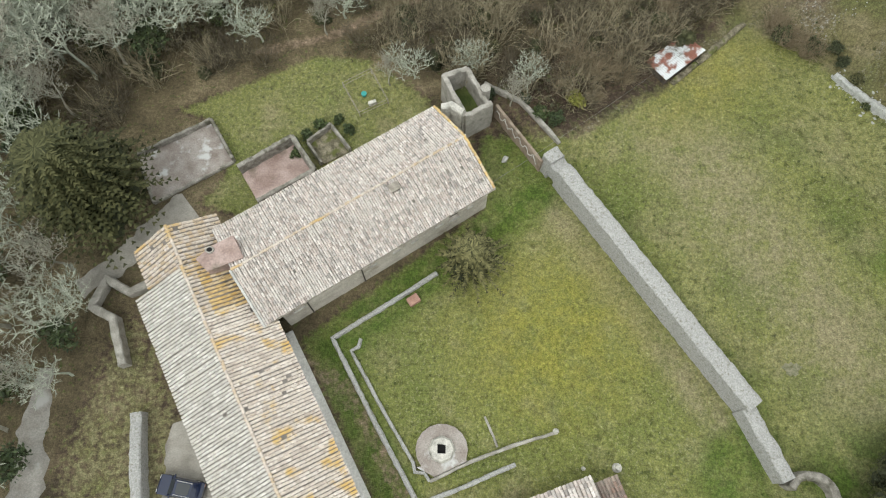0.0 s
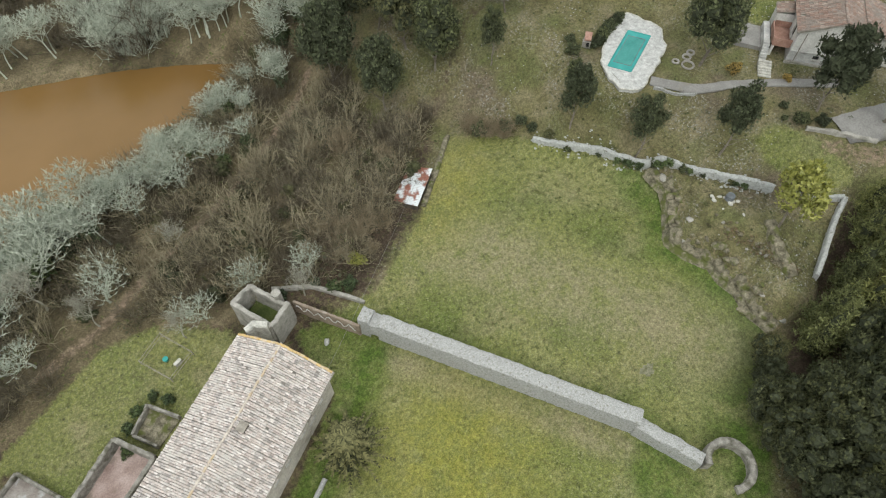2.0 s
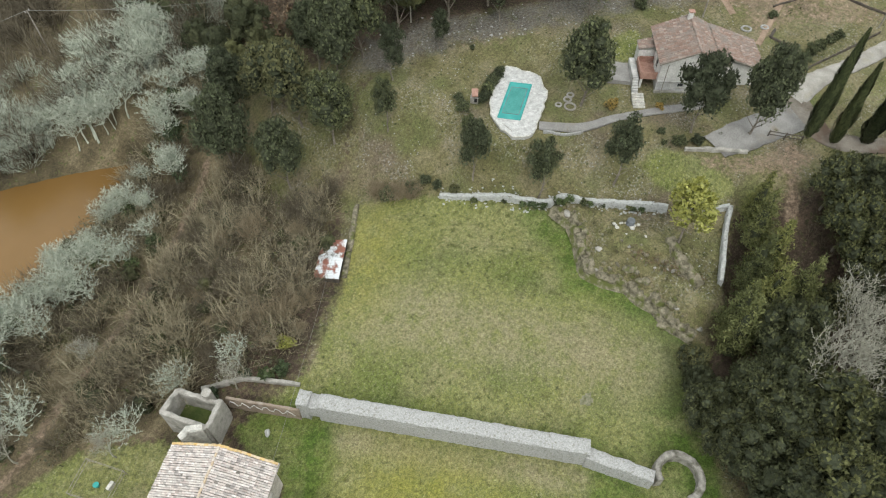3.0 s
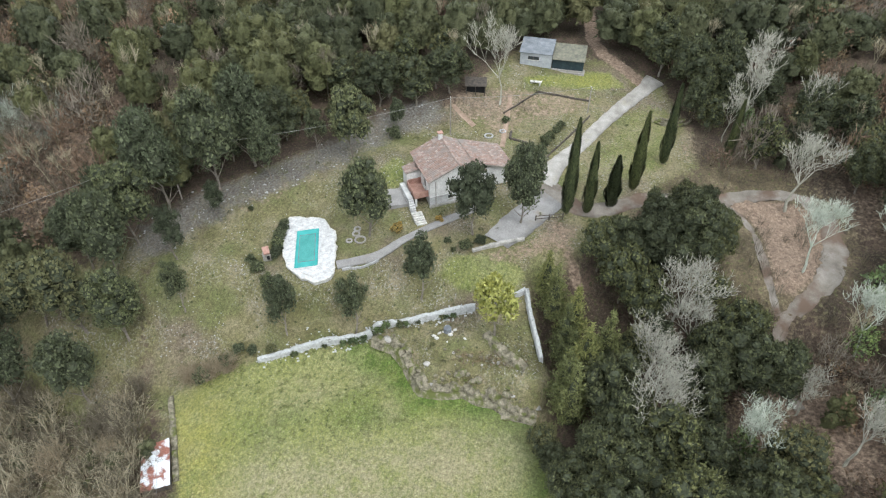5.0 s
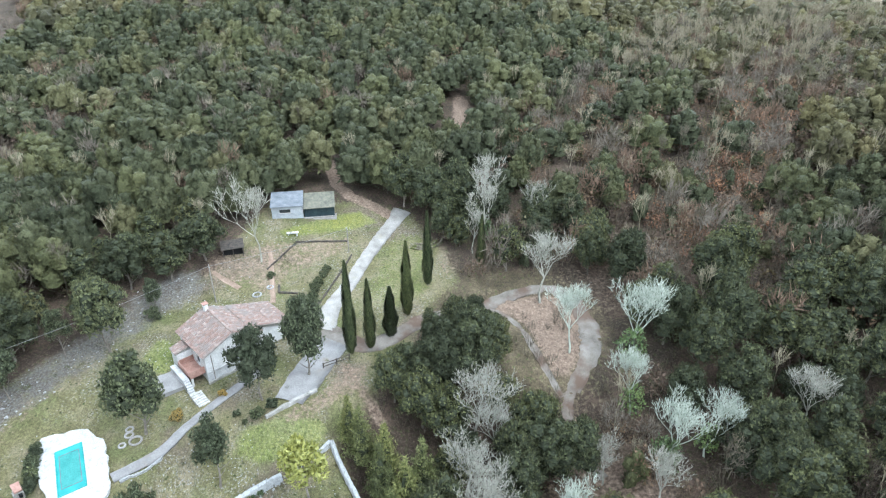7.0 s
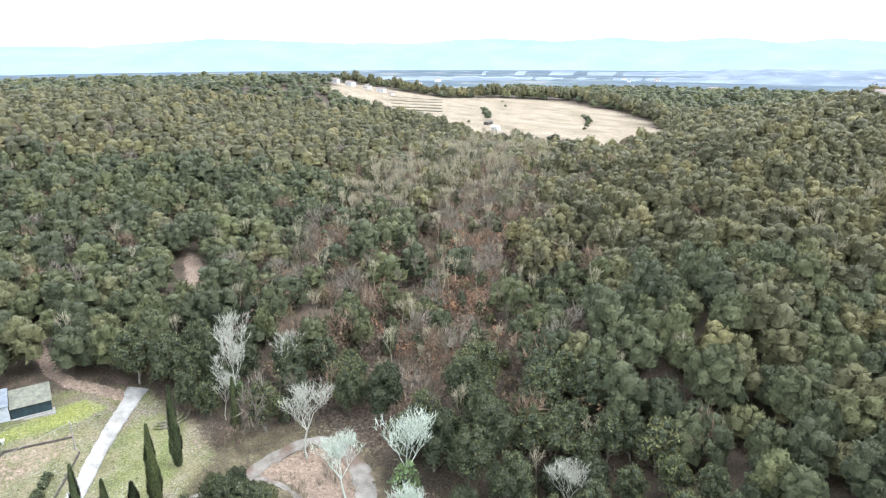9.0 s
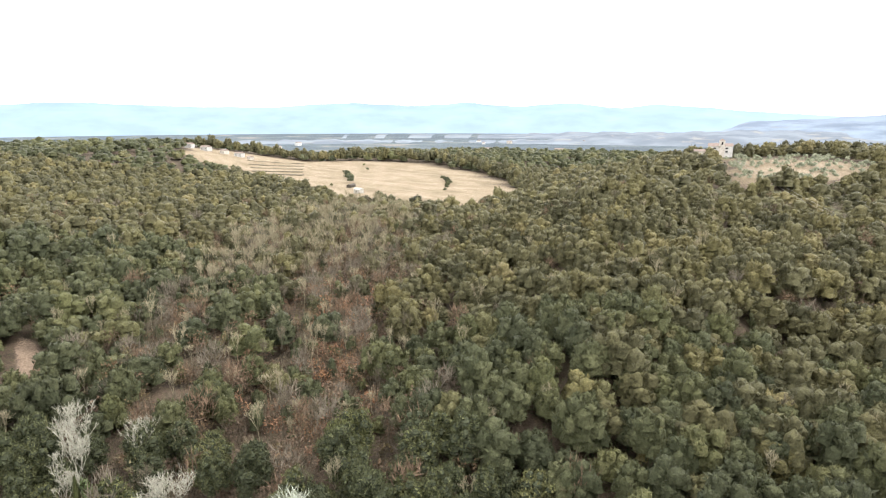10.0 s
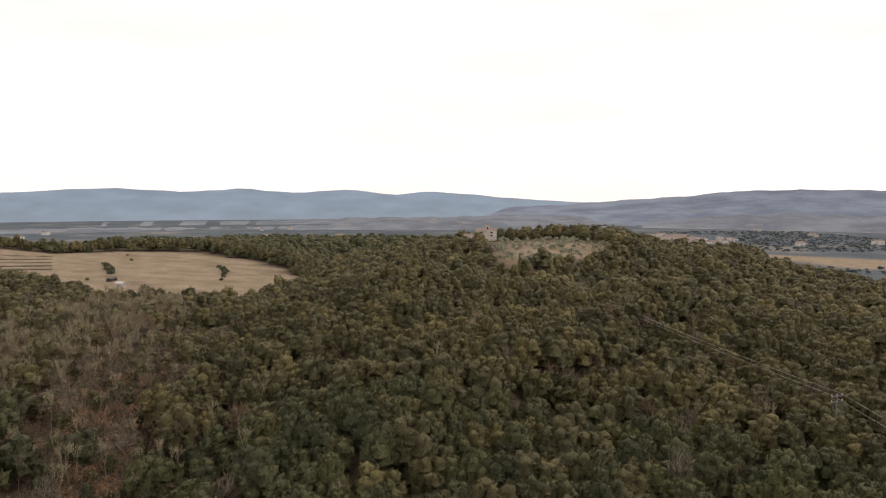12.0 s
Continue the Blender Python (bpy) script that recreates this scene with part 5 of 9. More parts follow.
def build_stone_post(name, x, y, h, r, label, material=STONE_PALE):
    g = float(ground_height(x, y))
    post = thing(name, label, "stone")
    sol = Solid().tube((x, y, g - 0.1), (x, y, g + h * 0.6), r, r * 0.9, 10).tube((x, y, g + h * 0.6), (x, y, g + h), r * 0.7, r * 0.5, 10)
    part("shaft", sol, material, post)
    return post


build_stone_post("stone_bollard", 16.4, 1.5, 0.8, 0.45, "round grey stone bollard on the grass")
build_stone_post("corner_stone", 10.9, 4.7, 0.7, 0.3, "broken pale stone stub at the kerb's end")
build_stone_post("kerb_pillar", 13.3, 1.4, 0.6, 0.2, "small pale stone stub by the hut")


# ---- sheds ----
def build_metal_shed():
    shed = thing("metal_shed", "shed with a rusted corrugated metal roof", "shed")
    corners = [(22.6, 45.2), (24.6, 42.5), (29.5, 46.6), (27.3, 48.9)]
    g = float(ground_height(26, 45.7))
    part("wall", Solid().prism([(Vector(c) * 0.92 + Vector((26.0, 45.8)) * 0.08)[:] for c in corners], g - 2.5, 1.75), DARK_WOOD, shed)
    a, b, c, d = (Vector((*p, z)) for p, z in zip(corners, (1.9, 2.2, 2.2, 1.9)))
    sol = Solid()
    n = 48
    for i in range(n + 1):
        t = i / n
        off = Vector((0, 0, 0.035 * (1 if i % 2 else -1)))
        p, q = a.lerp(d, t) + off, b.lerp(c, t) + off
        sol.v += [p[:], q[:], (p - Vector((0, 0, 0.03)))[:], (q - Vector((0, 0, 0.03)))[:]]
        if i:
            k = 4 * i
            sol.f += [(k - 4, k - 3, k + 1, k), (k - 2, k + 2, k + 3, k - 1)]
    part("roof_sheet", sol, RUSTY, shed, "rust and pale corrugated sheets")
    return shed


build_metal_shed()


def build_garages():
    pl = Plan((115.6, 29.6), (0.13, -0.99))
    zf = 14.6
    white = thing("white_shed", "white clad garden shed with grey roof", "shed")
    part("plinth", Solid().prism([pl(-0.2, -0.4), pl(12.4, -0.4), pl(12.4, 6.0), pl(-0.2, 6.0)], zf - 1.0, zf), CONCRETE, white)
    front = [pl(0, 0), pl(6.0, 0)]
    wins = [(1.5, 3.6, zf + 1.6, zf + 2.3)]
    wall_panel(white, front, zf, zf + 3.0, 0.15, WHITE_BOARD, wins)
    window_in(white, front, *wins[0], 0.15)
    for k in range(9):
        a, b = pl(0.02, -0.02), pl(1.45 if 4 < k < 7 else 5.98, -0.02)
        part("board", Solid().tube((*a, zf + 0.3 + 0.3 * k), (*b, zf + 0.3 + 0.3 * k), 0.035, 0.035, 4), WHITE_BOARD, white)
    part("body", Solid().prism([pl(0, 0.16), pl(6, 0.16), pl(6, 5), pl(0, 5)], zf, [zf + 3.0, zf + 3.0, zf + 3.7, zf + 3.7]), WHITE_BOARD, white)
    slab(white, [pl(-0.2, -0.35, zf + 3.05), pl(6.1, -0.35, zf + 3.05), pl(6.1, 5.2, zf + 3.85), pl(-0.2, 5.2, zf + 3.85)], 0.1, SLATE_FELT, "roof")
    dark = thing("dark_shed", "dark green metal shed with mossy roof", "shed")
    part("body", Solid().prism([pl(6.2, 0.3), pl(12.0, 0.3), pl(12.0, 5), pl(6.2, 5)], zf, [zf + 2.2, zf + 2.2, zf + 3.1, zf + 3.1]), DARK_GREEN_METAL, dark)
    for k in range(7):
        part("rib", Solid().box(pl(6.6 + 0.8 * k, 0.27, zf + 1.1), (0.05, 0.06, 2.1), pl.turn), DARK_GREEN_METAL, dark)
    slab(dark, [pl(6.1, -0.2, zf + 2.25), pl(12.2, -0.2, zf + 2.25), pl(12.2, 5.2, zf + 3.25), pl(6.1, 5.2, zf + 3.25)], 0.1, MOSS_FELT, "roof")
    part("sill_beam", Solid().box(pl(9.1, 0.0, zf + 0.15), (6.0, 0.3, 0.3), pl.turn), CONCRETE, dark)
    log = thing("log_store", "low dark log store under the trees", "shed")
    p2 = Plan((103.0, 36.0), (0.3, -0.95))
    g = float(ground_height(103, 34))
    # Black block stands in for the store's shaded inside.
    part("body", Solid().prism([p2(0, 0.8), p2(3.6, 0.8), p2(3.6, 2.6), p2(0, 2.6)], g - 0.3, g + 1.9), BLACK, log)
    slab(log, [p2(-0.2, 0.0, g + 1.9), p2(3.8, 0.0, g + 1.9), p2(3.8, 2.8, g + 2.4), p2(-0.2, 2.8, g + 2.4)], 0.08, DARK_WOOD, "roof")
    for s in (0.1, 1.8, 3.5):
        part("post", Solid().box(p2(s, 0.15, g + 0.85), (0.14, 0.14, 2.1), p2.turn), DARK_WOOD, log)


build_garages()


# ---- the country house ----
def build_house():
    house = thing("country_house", "white country house with old red tile roof", "house")
    pl = Plan((73.0, 30.6), (0.66, -0.75))     # along the gable front, depth to the left
    zg, ze, zr = 9.6, 15.2, 17.2
    Wd, D = 8.6, 8.2
    front = [pl(0, 0), pl(Wd, 0)]
    wins = [(4.3, 5.3, 13.0, 14.4), (2.9, 3.7, 11.4, 12.0), (6.2, 7.0, 11.4, 12.0)]
    wall_panel(house, front, zg, 12.3, 0.4, PLASTER_GREY, [w for w in wins if w[3] < 12.2])
    wall_panel(house, front, 12.3, ze - 0.2, 0.4, PLASTER_WHITE, [w for w in wins if w[2] > 12.4])
    for w in wins:
        window_in(house, front, *w, 0.4, name="window")
    part("string_course", Solid().box(pl(Wd / 2, -0.06, 12.3), (Wd + 0.1, 0.16, 0.14), pl.turn), PLASTER_GREY, house)
    part("base_course", Solid().box(pl(Wd / 2, -0.12, zg + 0.75), (Wd + 0.3, 0.3, 0.9), pl.turn, 0.05), STONE, house)
    sol = Solid()
    va = [pl(0, 0, ze - 0.2), pl(Wd * 0.52, 0, zr - 0.2), pl(Wd, 0, ze - 0.2), pl(0, 0.4, ze - 0.2), pl(Wd * 0.52, 0.4, zr - 0.2), pl(Wd, 0.4, ze - 0.2)]
    sol.add(va, [(0, 2, 1), (3, 4, 5), (0, 1, 4, 3), (1, 2, 5, 4), (0, 3, 5, 2)])
    part("gable", sol, PLASTER_WHITE, house)
    side = [pl(0, D), pl(0, 0.4)]
    wall_panel(house, side, zg, ze - 0.2, 0.4, PLASTER_WHITE, [(2.0, 3.0, 12.6, 14.6), (5.2, 6.2, 12.6, 14.6)])
    for s in (2.0, 5.2):
        window_in(house, side, s, s + 1.0, 12.6, 14.6, 0.4)
    wall_panel(house, [pl(Wd, 0.4), pl(Wd, D)], zg, ze - 0.2, 0.4, PLASTER_WHITE)
    wall_panel(house, [pl(Wd - 0.4, D), pl(0.4, D)], zg, ze - 0.2, 0.4, PLASTER_WHITE)
    o = 0.4
    rl = [pl(-o, -0.3, ze - 0.1), pl(-o, D + o, ze - 0.1), pl(Wd * 0.52, D + o, zr), pl(Wd * 0.52, -0.3, zr)]
    rr = [pl(Wd + o, -0.3, ze - 0.1), pl(Wd + o, D + o, ze - 0.1), pl(Wd * 0.52, D + o, zr), pl(Wd * 0.52, -0.3, zr)]
    for k, r in enumerate((rl, rr)):
        slab(house, r, 0.12, GREY_WOOD)
        tile_field("roof_tiles", r[0], r[1], r[3], r[2], 0.36, 0.45, TILE_RED, house, 70 + k)
    ridge_tiles(house, pl(Wd * 0.52, -0.3, zr + 0.08), pl(Wd * 0.52, D + o, zr + 0.08), TILE_RED, seed=72)
    # lower extension on the drive side
    x0, x1, y0, y1 = Wd + 0.02, Wd + 5.4, 1.4, D - 0.2
    part("extension_wall", Solid().prism([pl(x0, y0), pl(x1, y0), pl(x1, y1), pl(x0, y1)], zg - 0.3, [15.0, 13.7, 13.7, 15.0]), PLASTER_WHITE, house)
    ext = [pl(x1 + 0.4, y0 - 0.4, 13.65), pl(x1 + 0.4, y1 + 0.4, 13.65), pl(Wd - 1.2, y1 + 0.4, 16.05), pl(Wd - 1.2, y0 - 0.4, 16.05)]
    slab(house, ext, 0.12, GREY_WOOD)
    tile_field("roof_tiles", ext[0], ext[1], ext[3], ext[2], 0.36, 0.45, TILE_RED, house, 74)
    ch = part("chimney", Solid().box(pl(Wd * 0.5, D - 0.6, 17.6), (0.6, 0.6, 1.4), pl.turn, 0.04), PLASTER_WHITE, house, "white rendered chimney")
    part("chimney_cap", Solid().box(pl(Wd * 0.5, D - 0.6, 18.35), (0.8, 0.8, 0.12), pl.turn), TERRACOTTA, ch)
    part("rain_pipe", Solid().tube(pl(0.9, -0.1, ze - 0.2), pl(0.9, -0.1, zg), 0.06, 0.06, 8), GREY_WOOD, house)
    # terracotta balcony and outside stair on the side
    bal = part("balcony", Solid().prism([pl(-2.2, 0.6), pl(-0.02, 0.6), pl(-0.02, 4.2), pl(-2.2, 4.2)], 12.1, 12.35), TERRACOTTA, house, "terracotta-paved balcony")
    for a, b in (((-2.2, 0.6), (-0.05, 0.6)), ((-2.2, 0.75), (-2.2, 4.2)), ((-2.05, 4.2), (-0.05, 4.2))):
        wall_panel(bal, [pl(*a), pl(*b)], 12.36, 13.2, 0.14, TERRACOTTA, name="parapet")
    for a in ((-2.0, 0.8), (-2.0, 4.0)):
        part("pillar", Solid().box(pl(*a, 10.9), (0.3, 0.3, 2.4), pl.turn), PLASTER_WHITE, bal)
    porch = [pl(-2.4, 4.4, 14.2), pl(-0.05, 4.4, 14.7), pl(-0.05, 6.6, 14.7), pl(-2.4, 6.6, 14.2)]
    slab(house, porch, 0.1, GREY_WOOD, "porch_roof")
    tile_field("roof_tiles", porch[0], porch[3], porch[1], porch[2], 0.36, 0.45, TILE_RED, house, 75)
    part("porch", Solid().prism([pl(-2.2, 4.5), pl(-0.05, 4.5), pl(-0.05, 6.5), pl(-2.2, 6.5)], zg, 14.1), PLASTER_WHITE, house)
    stair = part("outside_stair", Solid().box(pl(-2.75, 3.2, 10.9), (0.8, 4.4, 2.4), pl.turn), PLASTER_GREY, house)
    for k in range(7):
        part("step", Solid().box(pl(-2.75, 0.85 - 0.28 * k, 11.95 - 0.26 * k - 1.0), (0.8, 0.28, 2.0), pl.turn), PLASTER_GREY, stair)
    part("terrace_slab", Solid().prism([pl(-6.5, 1.5), pl(-2.3, 1.0), pl(-2.3, 8.5), pl(-6.5, 8.5)], 9.2, 11.2), PAVING, house, "grey paved terrace")
    front_steps = thing("garden_steps", "stone garden steps below the house", "steps")
    for k in range(6):
        part("step", Solid().box(pl(-2.6 + 0.05 * k, -1.4 - 0.33 * k, 10.9 - 0.18 * k), (1.6, 0.36, 0.5), pl.turn), STONE_PALE, front_steps)
    return house


build_house()


# ---- the pool ----
def build_pool():
    pool = thing("swimming_pool", "covered turquoise pool in white stone paving", "pool")
    water_edge = [(60.9, 46.5), (62.6, 44.0), (55.7, 40.3), (54.0, 42.8)]
    deck = [(63.3, 49.3), (64.3, 47.0), (64.9, 44.4), (63.0, 41.7), (60.2, 39.7), (57.6, 38.4), (55.0, 37.5), (53.6, 37.8), (52.7, 38.8), (52.6, 40.9), (53.1, 42.8), (55.0, 44.9), (57.2, 46.6), (60.4, 48.4)]
    cz = 10.1
    rd = random.Random(5)
    ragged = []
    for i, a in enumerate(deck):
        b = deck[(i + 1) % len(deck)]
        n = max(1, int(math.dist(a, b) / 0.7))
        for k in range(n):
            t = k / n
            x, y = a[0] * (1 - t) + b[0] * t, a[1] * (1 - t) + b[1] * t
            ragged.append((x + rd.uniform(-0.2, 0.2), y + rd.uniform(-0.2, 0.2)))
    deck = ragged
    part("coping", Solid().prism(deck, 7.6, cz), PALE_STONE_DECK, pool, "irregular white stone paving")
    part("cover", Solid().prism(water_edge, cz - 0.2, cz + 0.04), POOL, pool, "turquoise pool cover")
    c = Vector((58.3, 43.4))
    for i in range(4):
        a, b = Vector(water_edge[i]), Vector(water_edge[(i + 1) % 4])
        part("rim", Solid().tube((*a, cz + 0.04), (*b, cz + 0.04), 0.09, 0.09, 6), POOL, pool)
    inner = [(c + (Vector(p) - c) * 0.74)[:] for p in water_edge]
    part("cover_panel", Solid().prism(inner, cz - 0.1, cz + 0.055), mottled("dull_cover_panel", (0.050, 0.235, 0.215), (0.080, 0.300, 0.270), 0.8, 6.0, 0.5), pool, "duller turquoise middle of the cover")
    for i in range(4):
        part("cover_seam", Solid().tube((*inner[i], cz + 0.05), (*inner[(i + 1) % 4], cz + 0.05), 0.05, 0.05, 4), SLATE_FELT, pool)
    for i in range(len(deck)):
        a, b = Vector(deck[i]), Vector(deck[(i + 1) % len(deck)])
        part("edge_stone", Solid().tube((*a, cz - 0.02), (*b, cz - 0.02), 0.11, 0.11, 6), STONE_PALE, pool)
    part("crack", Solid().tube((53.6, 41.6, cz + 0.0), (53.3, 39.6, cz + 0.0), 0.05, 0.05, 4), STONE, pool)
    return pool


build_pool()


# ---- vegetation ----
ICO = {}


def icosphere(level=1):
    if level not in ICO:
        bm = bmesh.new()
        bmesh.ops.create_icosphere(bm, subdivisions=level, radius=1.0)
        bm.verts.ensure_lookup_table()
        ICO[level] = np.array([v.co[:] for v in bm.verts]), np.array([[v.index for v in f.verts] for f in bm.faces])
        bm.free()
    return ICO[level]


def clumps_of_crown(rng, radius, height, count, flat=0.75):
    """Centres and radii of the leaf masses that make up an uneven crown whose base is at z = 0."""
    cs, rs = [], []
    lean_x, lean_y = rng.uniform(-0.16, 0.16) * radius, rng.uniform(-0.16, 0.16) * radius
    lobes = [rng.uniform(0.72, 1.22) for _ in range(7)]
    for k in range(count):
        a = 2 * math.pi * (k * 0.381966 + rng.random() * 0.14)
        t = (k + 0.5) / count
        zz = 0.16 + 0.78 * t
        lobe = lobes[int(a / (2 * math.pi) * 7) % 7]
        rad = math.sqrt(max(0.0, 1 - (1.9 * zz - 0.82) ** 2)) * 0.66 * lobe * rng.uniform(0.75, 1.12)
        cs.append((radius * rad * math.cos(a) + lean_x * t, radius * rad * math.sin(a) + lean_y * t, height * zz * rng.uniform(0.94, 1.06)))
        rs.append(radius * rng.uniform(0.25, 0.42) * (1.1 - 0.35 * t))
    cs.append((lean_x * 0.5, lean_y * 0.5, height * 0.5))
    rs.append(radius * 0.58)
    return np.array(cs), np.array(rs)


def leaf_cards(rng, cs, rs, n, size, squash=0.85, droop=0.0):
    """Small leaf sprays scattered over the clump surfaces: vertices of n quads. Half lie along the surface, half stand out of it in tufts."""
    w = rs ** 2
    pick = rng.choice(len(cs), n * 2, p=w / w.sum())
    d = rng.normal(size=(n * 2, 3))
    d[:, 2] += 0.45
    d /= np.linalg.norm(d, axis=1)[:, None]
    p = cs[pick] + d * (rs[pick] * rng.uniform(0.80, 1.12, n * 2))[:, None] * np.array([1, 1, squash])
    dist = np.linalg.norm((p[:, None, :] - cs[None]) / np.array([1, 1, squash]), axis=2) / rs[None]
    dist[np.arange(n * 2), pick] = 9
    keep = np.where(dist.min(1) > 0.86)[0]
    keep = keep[:n]
    p, d = p[keep], d[keep]
    m = len(p)
    nrm = d + rng.normal(scale=0.45, size=(m, 3))
    nrm /= np.linalg.norm(nrm, axis=1)[:, None]
    t = np.cross(nrm, rng.normal(size=(m, 3)))
    t /= np.linalg.norm(t, axis=1)[:, None] + 1e-9
    b = np.cross(nrm, t)
    s = size * rng.uniform(0.55, 1.35, m)[:, None]
    out = d + np.array([0, 0, 0.5]) + rng.normal(scale=0.38, size=(m, 3))
    out /= np.linalg.norm(out, axis=1)[:, None]
    wide = np.cross(out, rng.normal(size=(m, 3)))
    wide /= np.linalg.norm(wide, axis=1)[:, None] + 1e-9
    t, b = t * s, b * s * rng.uniform(0.5, 0.9, m)[:, None]
    tip = nrm * s * 0.25
    flat_v = np.stack([p - t, p - b * 0.9 + tip, p + t, p + b + tip], 1)
    tuft_v = np.stack([p - out * s * 0.3, p + out * s * 0.7 + wide * s * 0.4, p + out * s * 1.7, p + out * s * 0.7 - wide * s * 0.4], 1)
    v = np.where((rng.random(m) < 0.5)[:, None, None], flat_v, tuft_v)
    v[:, :, 2] -= droop * s
    return v.reshape(-1, 3), np.arange(4 * m).reshape(-1, 4)


def dome(seed, rings, sides):
    """A rough dome of leaf mass: vertices on a unit hemisphere and a little below, as triangles."""
    v = [(0, 0, 1.0)]
    for k in range(1, rings + 1):
        a = k / rings * 1.95
        for s in range(sides):
            w = 2 * math.pi * (s + 0.5 * (k % 2)) / sides
            v.append((math.sin(a) * math.cos(w), math.sin(a) * math.sin(w), math.cos(a)))
    t = [(0, 1 + s, 1 + (s + 1) % sides) for s in range(sides)]
    for k in range(1, rings):
        a, b = 1 + (k - 1) * sides, 1 + k * sides
        for s in range(sides):
            s1 = (s + 1) % sides
            if k % 2:
                t += [(a + s, b + s, a + s1), (a + s1, b + s, b + s1)]
            else:
                t += [(a + s, b + s, b + s1), (a + s, b + s1, a + s1)]
    return np.array(v), np.array(t)


def crown_mesh(seed, radius, height, clumps, leaves, size, material, core=0.86, squash=0.85, name="crown"):
    """Leaf sprays over lumpy inner masses, coloured dark as crown shade, as one mesh."""
    rng = np.random.default_rng(seed)
    pr = random.Random(seed)
    cs, rs = clumps_of_crown(pr, radius, height, clumps)
    v, q = leaf_cards(rng, cs, rs, leaves, size, squash)
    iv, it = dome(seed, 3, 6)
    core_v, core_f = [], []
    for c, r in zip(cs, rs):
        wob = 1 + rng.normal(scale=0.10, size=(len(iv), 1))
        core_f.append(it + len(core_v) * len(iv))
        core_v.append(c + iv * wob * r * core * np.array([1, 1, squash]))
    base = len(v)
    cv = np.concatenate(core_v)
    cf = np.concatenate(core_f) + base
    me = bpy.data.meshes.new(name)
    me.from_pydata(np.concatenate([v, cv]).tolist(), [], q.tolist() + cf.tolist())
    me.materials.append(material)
    me.materials.append(LEAF_INNER_SHADE)
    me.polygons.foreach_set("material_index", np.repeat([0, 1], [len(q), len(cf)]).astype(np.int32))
    return me


def trunk_mesh(seed, height, r, limbs=5, reach=1.6, material=None, lean=0.15):
    rng = random.Random(seed)
    sol = Solid()
    p, rr = Vector((0, 0, -0.3)), r
    n = 5
    joints = [p]
    for k in range(n):
        q = p + Vector((rng.uniform(-lean, lean), rng.uniform(-lean, lean), (height + 0.3) / n))
        sol.tube(p, q, rr, rr * 0.84, 7)
        if k:
            end = 14 * k
            sol.f.append((end - 7, end - 6, end))
        p, rr = q, rr * 0.84
        joints.append(p)
    for k in range(limbs):
        a = 2 * math.pi * (k + rng.random() * 0.5) / limbs
        s = joints[2 + k % (n - 1)] if len(joints) > 3 else p
        mid = s + Vector((math.cos(a), math.sin(a), 0.8)) * reach * 0.5
        end = mid + Vector((math.cos(a), math.sin(a), 0.9)) * reach * 0.6
        fork = len(sol.v)
        sol.tube(s, mid, rr * 0.8, rr * 0.5, 5)
        sol.tube(mid, end, rr * 0.5, rr * 0.22, 5)
        sol.f += [(14 * (1 + k % (n - 1)) + 7, 14 * (1 + k % (n - 1)) + 8, fork), (fork + 5, fork + 6, fork + 10)]
    me = bpy.data.meshes.new("trunk")
    me.from_pydata(sol.v, [], sol.f)
    me.materials.append(material or BARK)
    return me


